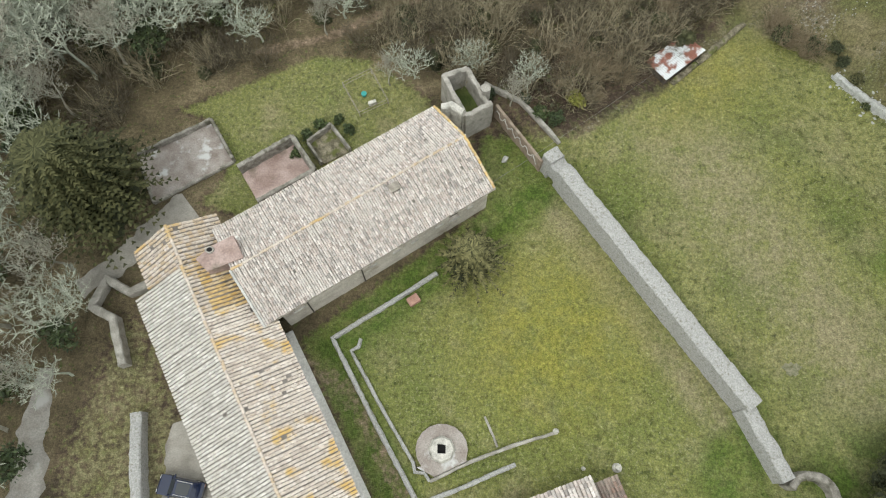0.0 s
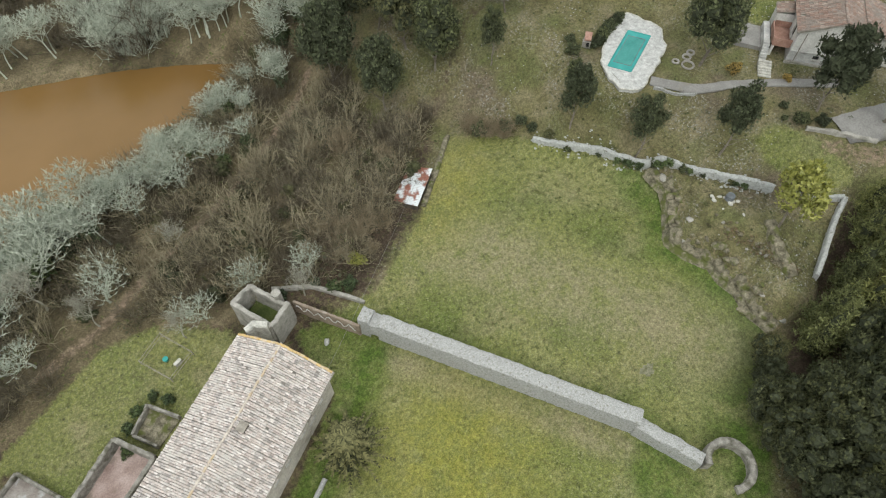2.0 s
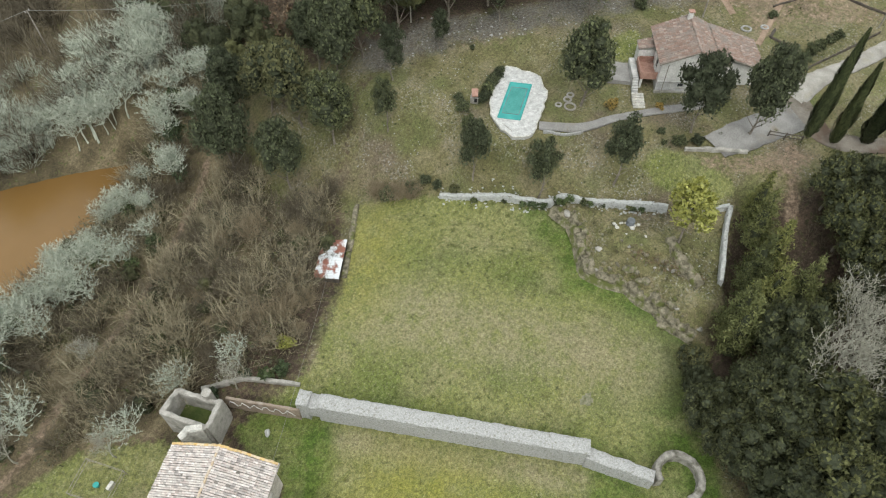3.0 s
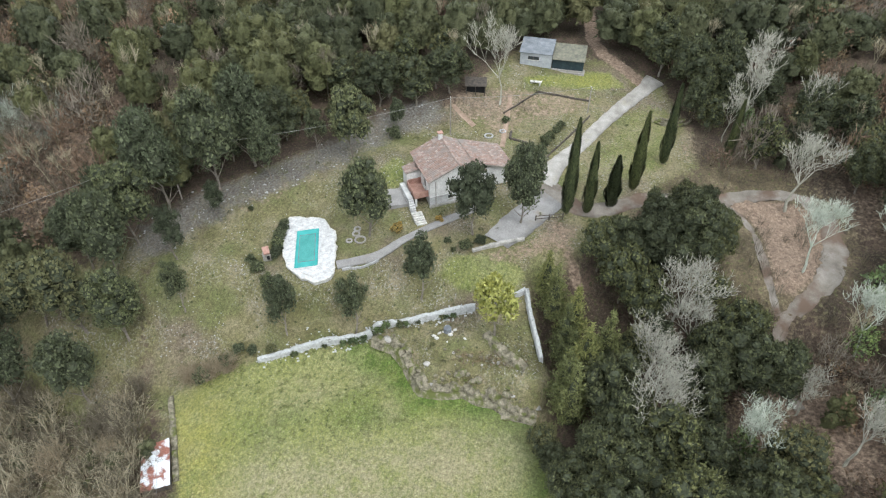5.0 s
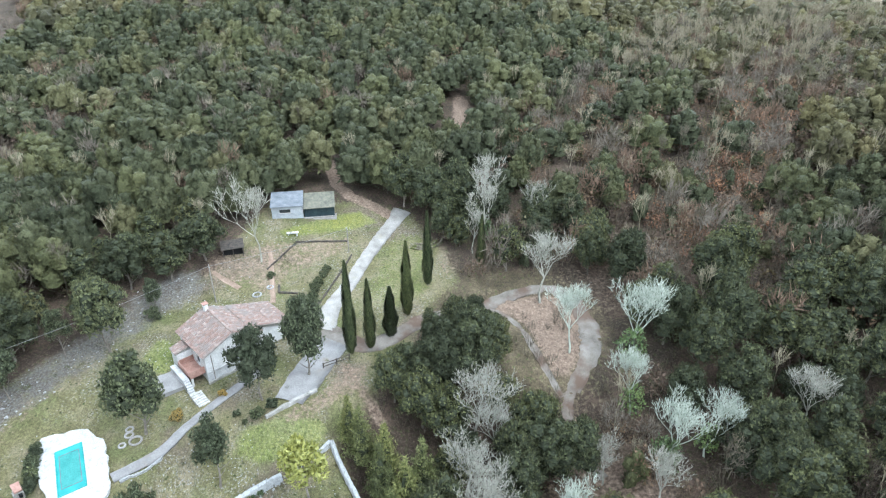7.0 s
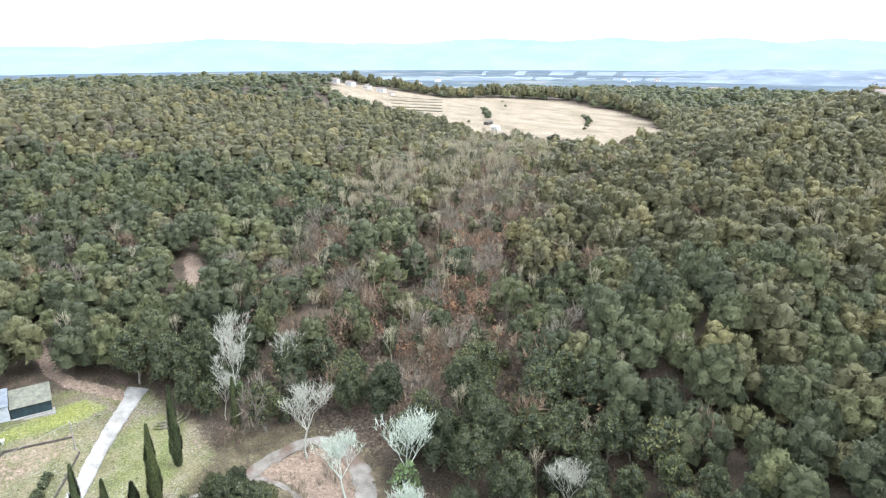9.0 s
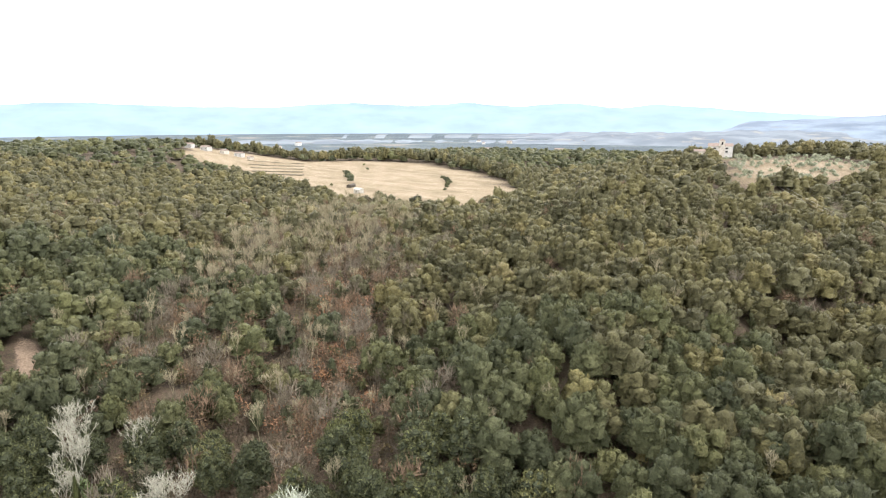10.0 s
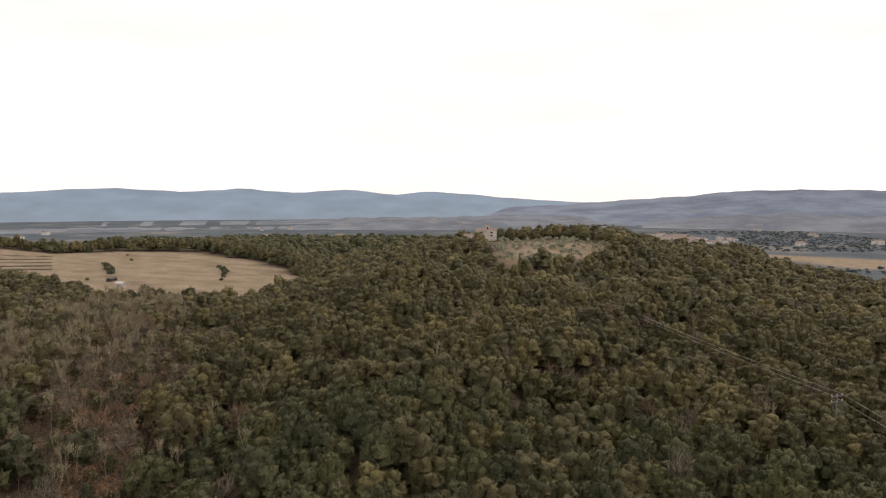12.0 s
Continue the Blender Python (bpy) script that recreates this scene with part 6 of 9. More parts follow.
def bare_mesh(seed, height, spread, material, depth=4, trunk=0.16, kids=3, rise=0.55, twig_n=3, start=0.3, thick=1.0, reach=0.28, solid=2):
    """A leafless tree: a trunk that forks into ever finer limbs; limbs are tapered rods, the finest twigs narrow blades."""
    rng = random.Random(seed)
    verts, faces = [], []

    def rod(a, b, r0, r1):
        d = b - a
        e = d.orthogonal().normalized()
        g = d.normalized().cross(e)
        n = len(verts)
        for p, r in ((a, r0), (b, r1)):
            for k in range(3):
                w = 2 * math.pi * k / 3
                verts.append((p + (e * math.cos(w) + g * math.sin(w)) * r)[:])
        faces.extend([(n, n + 1, n + 4, n + 3), (n + 1, n + 2, n + 5, n + 4), (n + 2, n, n + 3, n + 5)])

    def blade(a, b, r0, r1):
        d = b - a
        w = d.cross(Vector((rng.uniform(-1, 1), rng.uniform(-1, 1), rng.uniform(-0.4, 0.4)))).normalized()
        n = len(verts)
        verts.extend([(a - w * r0)[:], (a + w * r0)[:], (b + w * r1)[:], (b - w * r1)[:]])
        faces.append((n, n + 1, n + 2, n + 3))

    def grow(p, d, length, r, level):
        q = p
        draw = rod if level <= solid else blade
        for k in range(2):
            d = (d + Vector((rng.uniform(-1, 1), rng.uniform(-1, 1), rng.uniform(-0.5, 0.8))) * 0.25).normalized()
            nq = q + d * length / 2
            draw(q, nq, r, r * 0.78)
            q, r = nq, r * 0.78
            if level >= 2:
                side = (d + Vector((rng.uniform(-1, 1), rng.uniform(-1, 1), rng.uniform(-0.3, 0.8)))).normalized()
                blade(q, q + side * length * 0.5, max(r * 0.7, 0.016 * thick), 0.009 * thick)
        if level >= depth:
            for k in range(twig_n):
                e = q + (d + Vector((rng.uniform(-1, 1), rng.uniform(-1, 1), rng.uniform(-0.3, 0.9))) * 0.8).normalized() * length * rng.uniform(0.6, 1.1)
                blade(q, e, max(r * 0.8, 0.016 * thick), 0.008 * thick)
            return
        n = kids if level else kids + 2
        phase = rng.random() * 6.28
        for k in range(n):
            a = phase + 2 * math.pi * k / n + rng.uniform(-0.4, 0.4)
            out = Vector((math.cos(a) * spread, math.sin(a) * spread, rise * rng.uniform(0.5, 1.4)))
            nd = (d * 0.55 + out * 0.75).normalized()
            grow(q, nd, length * rng.uniform(0.60, 0.84), max(r * 0.72, 0.018 * thick), level + 1)

    base = Vector((0, 0, -0.2))
    q = Vector((rng.uniform(-0.2, 0.2), rng.uniform(-0.2, 0.2), height * start))
    rod(base, q, trunk * 1.25, trunk)
    grow(q, Vector((0, 0, 1)), height * reach, trunk, 0)
    me = bpy.data.meshes.new("trunk")
    me.from_pydata(verts, [], faces)
    me.materials.append(material)
    return me


def shrub_arrays(seed, radius, height, n, width):
    """A leafless bush: n stems, each a bent blade with three side twigs."""
    rng = np.random.default_rng(seed)
    a = rng.uniform(0, 2 * np.pi, n)
    out = np.sqrt(rng.random(n)) * radius
    base = np.stack([np.cos(a) * out * 0.3, np.sin(a) * out * 0.3, np.full(n, -0.1)], 1)
    rise = height * (1.05 - 0.45 * (out / radius) ** 2)
    mid = np.stack([np.cos(a) * out * 0.75, np.sin(a) * out * 0.75, rise * rng.uniform(0.45, 0.65, n)], 1) + rng.normal(scale=0.15, size=(n, 3))
    tip = np.stack([np.cos(a) * out * 1.1, np.sin(a) * out * 1.1, rise * rng.uniform(0.8, 1.1, n)], 1) + rng.normal(scale=0.25, size=(n, 3))

    def blade(p, q, w0, w1):
        side = np.cross(q - p, rng.normal(size=(n, 3)))
        side /= np.linalg.norm(side, axis=1)[:, None] + 1e-9
        return np.stack([p - side * w0, p + side * w0, q + side * w1, q - side * w1], 1).reshape(-1, 3)

    vs = [blade(base, mid, width * 1.2, width), blade(mid, tip, width, width * 0.4)]
    for t in (0.15, 0.45, 0.75):
        p = mid + (tip - mid) * t
        q = p + (tip - mid) * 0.5 + rng.normal(scale=0.34 * radius / 1.5, size=(n, 3))
        vs.append(blade(p, q, width * 0.7, width * 0.3))
    v = np.concatenate(vs)
    return v, np.arange(len(v)).reshape(-1, 4)


def scatter_mesh(name, templates, places, material, label, category="bush", tone=None):
    """Many copies of a few templates in one mesh. places: rows of x, y, z, scale, turn, height scale."""
    rng = np.random.default_rng(len(places))
    vs, qs, ts = [], [], []
    off = 0
    kind = rng.integers(0, len(templates), len(places))
    for i, (x, y, z, s, a, hz) in enumerate(places):
        v, q = templates[kind[i]]
        c, d = math.cos(a) * s, math.sin(a) * s
        w = np.empty_like(v)
        w[:, 0] = v[:, 0] * c - v[:, 1] * d + x
        w[:, 1] = v[:, 0] * d + v[:, 1] * c + y
        w[:, 2] = v[:, 2] * s * hz + z
        vs.append(w)
        qs.append(q + off)
        off += len(v)
        ts.append(np.full(len(v), rng.random() if tone is None else tone[i]))
    ob = quads_mesh(name, np.concatenate(vs), np.concatenate(qs), material, np.concatenate(ts))
    return tagged(ob, label, category, kind="stuff")


def gz(x, y):
    return float(ground_height(x, y))


def leafy_tree(name, x, y, trunk_me, crown_me, lift, s, turn, label, group="", hz=1.0, category="tree"):
    t = thing(name, label, category, group, at=(x, y, gz(x, y)))
    t.scale = (s, s, s * hz)
    t.rotation_euler = (0, 0, turn)
    tr = new("trunk", trunk_me)
    tr.parent = t
    cr = new("crown", crown_me)
    cr.parent = t
    cr.location = (0, 0, lift)
    return t


# holm oaks standing free round the house and the pool
OAK_CROWNS = [crown_mesh(100 + k, 3.2, 6.0, 30, 2500, 0.195, LEAF_OAK, 0.76) for k in range(5)]
OAK_TRUNKS = [trunk_mesh(110 + k, 2.6, 0.2, 5, 1.8) for k in range(3)]
GARDEN_OAKS = [(64.1, 36.5, 1.3), (69.8, 22.6, 1.1), (74.8, 16.9, 1.1), (58.4, 26.0, 0.9), (51.9, 33.0, 0.78), (47.4, 40.9, 0.75), (79.0, 46.7, 1.3), (78.4, 52.9, 0.62), (69.4, 56.2, 0.85), (58.6, 58.3, 0.55), (49.7, 59.0, 0.68),
               (44.3, 54.6, 0.62), (38.9, 60.2, 0.95), (37.8, 66.2, 1.05), (27.8, 72.0, 1.1), (36.8, 72.5, 0.9), (31.2, 61.8, 0.9), (44.5, 65.0, 0.95), (45.4, 71.0, 0.95), (64.0, 62.0, 1.2), (89.5, 43.6, 0.5), (50.5, 66.5, 1.1), (57.0, 66.0, 1.2), (71.5, 60.5, 1.1), (33.5, 76.5, 1.0)]
TALL_CROWNS = [crown_mesh(106 + k, 3.1, 6.4, 13, 2300, 0.20, LEAF_OAK, 0.66) for k in range(3)]
TALL_TRUNKS = [trunk_mesh(116 + k, 4.6, 0.2, 6, 1.7, None, 0.28) for k in range(3)]
for k, (x, y, s) in enumerate(GARDEN_OAKS):
    slim = 2 < k < 6 or k in (7, 9, 10, 11)
    leafy_tree("holm_oak", x, y, (TALL_TRUNKS if slim else OAK_TRUNKS)[k % 3], TALL_CROWNS[k % 3] if slim else OAK_CROWNS[k % 5], 3.4 if slim else 2.6, s * (0.98 if slim else 1.14 if k > 11 and k != 20 else 0.9), 1.7 * k, "dark evergreen holm oak standing on the rough garden slope", "garden oaks", 1.28 + 0.12 * (k % 3))

# dense stand of oaks and conifers south of the house
EDGE_CROWNS = [crown_mesh(120 + k, 3.2, 6.0, 30, 2500, 0.195, LEAF_WOOD, 0.76) for k in range(4)]
for k, (x, y, s) in enumerate([(79.0, -6.2, 0.95), (76.5, -9.5, 0.95), (66.0, -14.5, 1.15), (62.0, -19.0, 1.2), (72.0, 2.0, 1.0), (69.0, 0.6, 1.05), (67.8, -3.0, 1.0), (73.4, -4.4, 1.1), (62.6, -12.4, 1.1), (58.5, -11.5, 1.05), (78.6, -9.2, 0.85), (83.2, -1.0, 0.55), (84.5, -4.5, 0.7), (85.6, -7.6, 0.62), (77.6, -2.0, 0.9), (73.5, -1.0, 1.1), (74.5, -7.0, 1.15), (71.0, 4.5, 0.9), 
                                 (52.0, -2.0, 1.2), (46.0, -8.0, 1.25), (42.5, -3.0, 1.05), (40.0, -11.0, 1.3), (62.4, -15.6, 1.2), (47.5, -13.5, 1.0), (43.5, -18.5, 1.2), (49.0, -21.0, 1.1), (76.4, -8.0, 1.1), (95.0, -33.5, 1.2), (89.5, -47.0, 1.2), (118.5, -1.6, 1.25), (122.6, 4.2, 1.2), (116.0, -4.6, 1.1), (59.2, -43.5, 1.2), (54.0, -42.5, 1.1), (74.5, -39.8, 1.1), (76.5, -45.0, 1.2), (68.5, -43.5, 1.15), (69.0, -36.0, 0.9), (92.3, -51.0, 1.2), (79.0, -36.0, 1.15), (84.0, -34.0, 0.95),
                                 (113.5, -22.0, 1.1), (104.5, -31.0, 1.0), (99.0, -29.0, 0.9), (122.0, -7.0, 1.2), (117.0, -14.0, 0.95), (38.5, -5.0, 1.0), (42.5, -6.5, 1.1), (47.0, -3.5, 1.15), (36.0, -9.5, 1.1), (41.5, 0.5, 0.7), (45.2, -1.0, 0.95), (39.5, -15.5, 1.2), (34.0, -13.0, 1.0), (39.9, 0.6, 0.75), (38.2, -2.4, 0.9), (42.6, 3.0, 0.6), (44.6, 4.8, 0.6)]):
    leafy_tree("woodland_oak", x, y, OAK_TRUNKS[k % 3], EDGE_CROWNS[k % 4], 1.8, s, 2.1 * k, "dense evergreen oak standing at the edge of the wood", "oaks at the wood's edge", 1.2)


def tufts(rng, cs, rs, n, length, width, rise=0.5):
    """Pointed leaf or twig sprays standing out of the lobes of a crown: n triangles."""
    pick = rng.choice(len(cs), n, p=rs ** 2 / (rs ** 2).sum())
    d = rng.normal(size=(n, 3))
    d[:, 2] += 0.55
    d /= np.linalg.norm(d, axis=1)[:, None]
    p = cs[pick] + d * (rs[pick] * rng.uniform(0.82, 1.06, n))[:, None]
    way = 0.45 * d + np.array([0, 0, rise]) + rng.normal(scale=0.55, size=(n, 3))
    way /= np.linalg.norm(way, axis=1)[:, None]
    wide = np.cross(way, d + rng.normal(scale=0.22, size=(n, 3)))
    wide /= np.linalg.norm(wide, axis=1)[:, None] + 1e-9
    k = rng.uniform(0.6, 1.4, n)[:, None]
    v = np.stack([p - wide * width * k, p + wide * width * k, p + way * length * k], 1).reshape(-1, 3)
    return v, np.arange(3 * n).reshape(-1, 3)


def conifer_mesh(seed, height, radius, whorls, n, material):
    """A young conifer: whorls of upturned branches, each a chain of needle tufts, round an inner cone coloured dark as
    shade.
    """
    rng = np.random.default_rng(seed)
    cs, rs = [], []
    for j in range(whorls):
        t = j / whorls
        reach = radius * (1 - t) ** 0.8 * rng.uniform(0.85, 1.1)
        for k in range(max(3, int(9 * (1 - t) + 2))):
            a, ln = rng.uniform(0, 2 * math.pi), reach * rng.uniform(0.6, 1.15)
            for f in (0.45, 0.75, 1.0):
                cs.append((math.cos(a) * ln * f, math.sin(a) * ln * f, height * (0.05 + 0.93 * t) + 0.35 * f * f * ln + rng.uniform(-0.15, 0.15)))
                rs.append((0.20 + 0.20 * (1 - t)) * (1.25 - 0.45 * f))
    cs.append((0, 0, height))
    rs.append(0.15)
    v, tris = tufts(rng, np.array(cs), np.array(rs), n, 0.30, 0.055, 0.6)
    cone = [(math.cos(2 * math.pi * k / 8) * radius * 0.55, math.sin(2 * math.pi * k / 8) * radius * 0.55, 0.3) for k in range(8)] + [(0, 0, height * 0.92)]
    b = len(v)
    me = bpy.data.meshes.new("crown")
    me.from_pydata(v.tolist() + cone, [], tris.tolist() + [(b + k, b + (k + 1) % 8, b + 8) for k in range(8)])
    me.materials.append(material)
    me.materials.append(LEAF_INNER_SHADE)
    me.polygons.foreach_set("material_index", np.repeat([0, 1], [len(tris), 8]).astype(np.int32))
    return me


CONIFERS = [conifer_mesh(130 + k, 8.5, 1.95, 22, 6000, LEAF_PINE) for k in range(3)]
CONIFER_TRUNK = trunk_mesh(133, 6.0, 0.16, 0)
for k, (x, y, s) in enumerate([(50.2, 2.8, 1.05), (53.6, 0.6, 0.9), (56.2, 2.6, 1.1), (59.2, 0.6, 1.1), (59.4, 6.0, 1.0), (63.2, 8.6, 0.95), (65.0, 10.2, 0.8), (61.8, 5.4, 1.0), (52.8, 4.2, 0.95), (57.4, 4.6, 0.8)]):
    leafy_tree("young_conifer", x, y, CONIFER_TRUNK, CONIFERS[k % 3], 0.6, s * 1.2, 1.3 * k, "dark green young conifer in the row beside the terrace wall", "conifers beside the terrace wall")

# cypresses along the drive
def cypress_mesh(seed, height, radius):
    rng = np.random.default_rng(seed)
    n = 2600
    t = rng.random(n) ** 0.9
    prof = np.sin(np.pi * np.clip(t, 0, 1) ** 0.62) ** 0.55 * (1 - 0.45 * t)
    a = rng.uniform(0, 2 * np.pi, n)
    r = radius * prof * rng.uniform(0.66, 1.16, n) * (1 + 0.2 * np.sin(a * 3 + t * 14))
    p = np.stack([np.cos(a) * r, np.sin(a) * r, t * height], 1)
    d = np.stack([np.cos(a), np.sin(a), np.full(n, 0.4)], 1) + rng.normal(scale=0.3, size=(n, 3))
    tt = np.stack([-np.sin(a), np.cos(a), np.zeros(n)], 1) * 0.16 * rng.uniform(0.6, 1.3, n)[:, None]
    up = (np.array([0, 0, 1.0]) + 0.3 * d) * 0.42 * rng.uniform(0.6, 1.3, n)[:, None]
    v = np.stack([p - up * 0.5, p + tt, p + up, p - tt], 1).reshape(-1, 3)
    q = np.arange(4 * n).reshape(-1, 4).tolist()
    core, m = [], 10
    for k in range(9):
        tk = k / 8
        pr = max(math.sin(math.pi * min(tk, 1) ** 0.62), 0) ** 0.55 * (1 - 0.45 * tk) * 0.8 * radius + 0.02
        core += [(math.cos(2 * math.pi * j / m) * pr, math.sin(2 * math.pi * j / m) * pr, tk * height * 0.97) for j in range(m)]
    b = len(v)
    q += [(b + k * m + j, b + k * m + (j + 1) % m, b + (k + 1) * m + (j + 1) % m, b + (k + 1) * m + j) for k in range(8) for j in range(m)]
    me = bpy.data.meshes.new("crown")
    me.from_pydata(v.tolist() + core, [], q)
    me.materials.append(LEAF_CYPRESS)
    return me


CYPRESS = [cypress_mesh(140 + k, 11.0, 0.88) for k in range(3)]
CYP_TRUNK = trunk_mesh(144, 2.0, 0.18, 0)
for k, (x, y, h, w) in enumerate([(79.5, 11.2, 15.4, 1.08), (80.9, 8.4, 11.8, 1.0), (83.8, 5.4, 8.6, 1.25), (88.8, 2.9, 13.0, 1.12), (96.8, -0.5, 13.4, 1.0), (101.0, -10.0, 10.5, 0.9)]):
    t = leafy_tree("cypress", x, y, CYP_TRUNK, CYPRESS[k % 3], 0.3, 1.0, 2.0 * k, "tall slender dark green cypress beside the drive", "cypresses along the drive")
    t.scale = (w, w, h / 11.0)

# conifers of the monastery: a spreading one in the court and a big dark one by the barn
def frond_mesh(seed, tiers, per, reach, height, material):
    """Arching fronds set round a stem in tiers, each with a double row of needle sprays."""
    rng = random.Random(seed)
    sol = Solid()
    for j in range(tiers):
        f = j / max(tiers - 1, 1)
        z0, r = height * (0.35 + 0.6 * f), reach * (1 - 0.62 * f)
        for k in range(per):
            a = 2 * math.pi * (k + 0.5 * (j % 2) + rng.uniform(-0.22, 0.22)) / per
            out, side = Vector((math.cos(a), math.sin(a), 0)), Vector((-math.sin(a), math.cos(a), 0))
            rr, bend = r * rng.uniform(0.75, 1.1), rng.uniform(-0.12, 0.12)
            n = 13
            for i in range(n):
                t = (i + 0.5) / n
                p = out * rr * t + side * bend * rr * t * t + Vector((0, 0, z0 + 0.5 * t - (1.3 + 0.8 * (1 - f)) * t * t))
                for s in (-1, 1):
                    ln = (0.62 - 0.42 * t) * rng.uniform(0.8, 1.2)
                    tip = p + (out * 0.75 + side * s * 0.75 + Vector((0, 0, rng.uniform(-0.25, 0.15)))) * ln
                    w = out * 0.15
                    sol.add([p - w, p + w, tip + w * 0.3, tip - w * 0.3], [(0, 1, 2, 3)])
    me = bpy.data.meshes.new("crown")
    me.from_pydata(sol.v, [], sol.f)
    me.materials.append(material)
    return me


court_conifer = leafy_tree("court_conifer", 2.8, 20.9, trunk_mesh(150, 5.0, 0.2, 0), frond_mesh(151, 5, 15, 4.3, 6.0, LEAF_CONIFER), 0.1, 1.0, 0.4, "spreading olive-green conifer on the court lawn")
yew = leafy_tree("old_conifer", -34.9, 26.4, trunk_mesh(152, 8.0, 0.4, 0), frond_mesh(153, 13, 20, 6.4, 11.5, LEAF_YEW), 0.2, 1.3, 0.0, "broad dark conifer towering beside the walled yard")

# A darker inner crown stands in for the shade inside the court conifer.
for tree, me in ((yew, crown_mesh(154, 3.8, 9.5, 24, 900, 0.4, LEAF_YEW, 0.8, 0.9, "inner_foliage")), (court_conifer, crown_mesh(149, 2.7, 3.6, 14, 500, 0.2, LEAF_YEW, 0.6, 0.9, "inner_foliage"))):
    inner = new("inner_foliage", me)
    inner.parent = tree
    inner.location = (0, 0, 0.4)

# yellow-green sapling above the limestone wall, and ochre bushes by the steps
leafy_tree("yellow_tree", 56.2, 14.6, trunk_mesh(155, 7.0, 0.17, 7, 2.4, BARK), crown_mesh(156, 3.3, 5.0, 14, 2200, 0.26, LEAF_YELLOW, 0.05), 4.8, 1.0, 0.0, "thin yellow-green leafing tree by the terrace wall")
for x, y, s in ((66.6, 33.2, 0.75), (70.9, 28.2, 0.5)):
    leafy_tree("ochre_bush", x, y, trunk_mesh(157, 0.6, 0.05, 3, 0.5), crown_mesh(158, 1.5, 1.6, 7, 500, 0.16, LEAF_OCHRE, 0.7), 0.0, s, x, "ochre winter bush beside the garden steps", "ochre bushes", category="bush")
leafy_tree("yellow_shrub", 14.6, 40.6, trunk_mesh(159, 0.5, 0.05, 3, 0.5), crown_mesh(160, 1.3, 1.2, 7, 500, 0.2, LEAF_YELLOW, 0.6), 0.0, 0.9, 0, "bright yellow-green shrub by the overgrown wall", category="bush")
BUSH = [crown_mesh(162 + k, 1.0, 1.3, 7, 420, 0.14, LEAF_OAK) for k in range(2)]
BUSH_TRUNK = trunk_mesh(164, 0.5, 0.05, 3, 0.4)
for k, (x, y, s) in enumerate([(66.8, 22.5, 1.1), (68.4, 21.0, 1.0), (67.0, 25.5, 0.6), (65.6, 24.0, 0.5), (87.6, 43.2, 1.4), (71.5, 33.0, 0.5), (88.6, 19.4, 0.9), (90.6, 19.1, 0.8), (92.6, 18.9, 1.0), (95.1, 18.7, 1.2), (97.2, 18.4, 1.0), (99.2, 18.0, 0.9),
                               (101.3, 17.6, 1.0), (52.0, 47.5, 1.2), (50.6, 45.2, 1.1), (50.8, 43.2, 1.0), (53.2, 49.2, 0.9), (41.5, 47.0, 1.3), (38.8, 49.0, 1.4), (43.5, 46.3, 1.0), (99, 27, 0.8), (62, 55, 0.5), (75, 41, 0.6), (52.4, 30.4, 0.55), (54.2, 27.4, 0.7), (61.7, 49.2, 0.9), (60.5, 48.8, 1.0), (59.3, 48.3, 1.1), (58.3, 48.0, 1.0), (57.3, 47.6, 1.1), (56.3, 47.2, 1.0), (55.3, 46.8, 1.1), (55.6, 25.2, 0.5), (57.2, 22.4, 0.6), (46.2, 39.4, 0.6), (48.6, 36.2, 0.5), (45.4, 42.6, 0.8), (44.2, 44.6, 0.9)]):
    leafy_tree("evergreen_bush", x, y, BUSH_TRUNK, BUSH[k % 2], 0.0, s, 1.1 * k, "small dark evergreen bush on rough grass", "garden bushes", category="bush")

WALL_IVY = crown_mesh(166, 0.9, 0.9, 8, 420, 0.13, LEAF_IVY_DARK, 0.8, 0.8)
for k, (x, y, s) in enumerate([(50.0, 34.0, 0.8), (50.7, 32.9, 0.95), (51.5, 31.7, 0.9), (52.6, 29.9, 1.0), (53.2, 28.9, 0.9), (54.5, 26.6, 0.6), (57.3, 21.9, 0.6), (57.8, 21.0, 0.65), (46.2, 39.4, 0.6)]):
    leafy_tree("wall_ivy", x, y, BUSH_TRUNK, WALL_IVY, 0.2, s, 1.4 * k, "dark ivy clump growing against the limestone wall", "ivy on the wall", category="ivy")
for k, (x, y, s) in enumerate([(-16.0, 33.6, 1.0), (-15.2, 36.0, 0.9), (-13.8, 37.2, 1.0), (-11.9, 37.9, 0.8), (-10.6, 36.6, 0.9), (-16.6, 35.2, 0.7), (5.0, 41.2, 1.0), (10.6, 38.8, 1.2), (12.2, 38.0, 1.2), (9.0, 40.6, 0.9)]):
    leafy_tree("dark_bramble", x, y, BUSH_TRUNK, WALL_IVY, 0.1, s, 1.2 * k, "dark green ivy and bramble clump over old footings", "ivy round the ruins", category="bramble")

# bare trees, lichened pale
BARE_WIDE = [bare_mesh(170 + k, 7.2, 0.82, PALE_BARK, 5, 0.16, 3, 0.78, 2, 0.13, 1.15, 0.31) for k in range(3)]
BARE_TALL = [bare_mesh(174 + k, 10.0, 0.7, PALE_BARK, 4, 0.14, 3, 0.95, 4, 0.12, 1.4, 0.33) for k in range(3)]
BARE_LICHEN = [bare_mesh(178 + k, 6.8, 1.12, GREEN_BARK, 4, 0.16, 3, 0.48, 4, 0.10, 2.1, 0.36) for k in range(4)]
BARE_FINE = [bare_mesh(190 + k, 8.2, 0.72, GREEN_BARK, 5, 0.14, 3, 0.85, 2, 0.12, 1.15, 0.31) for k in range(3)]


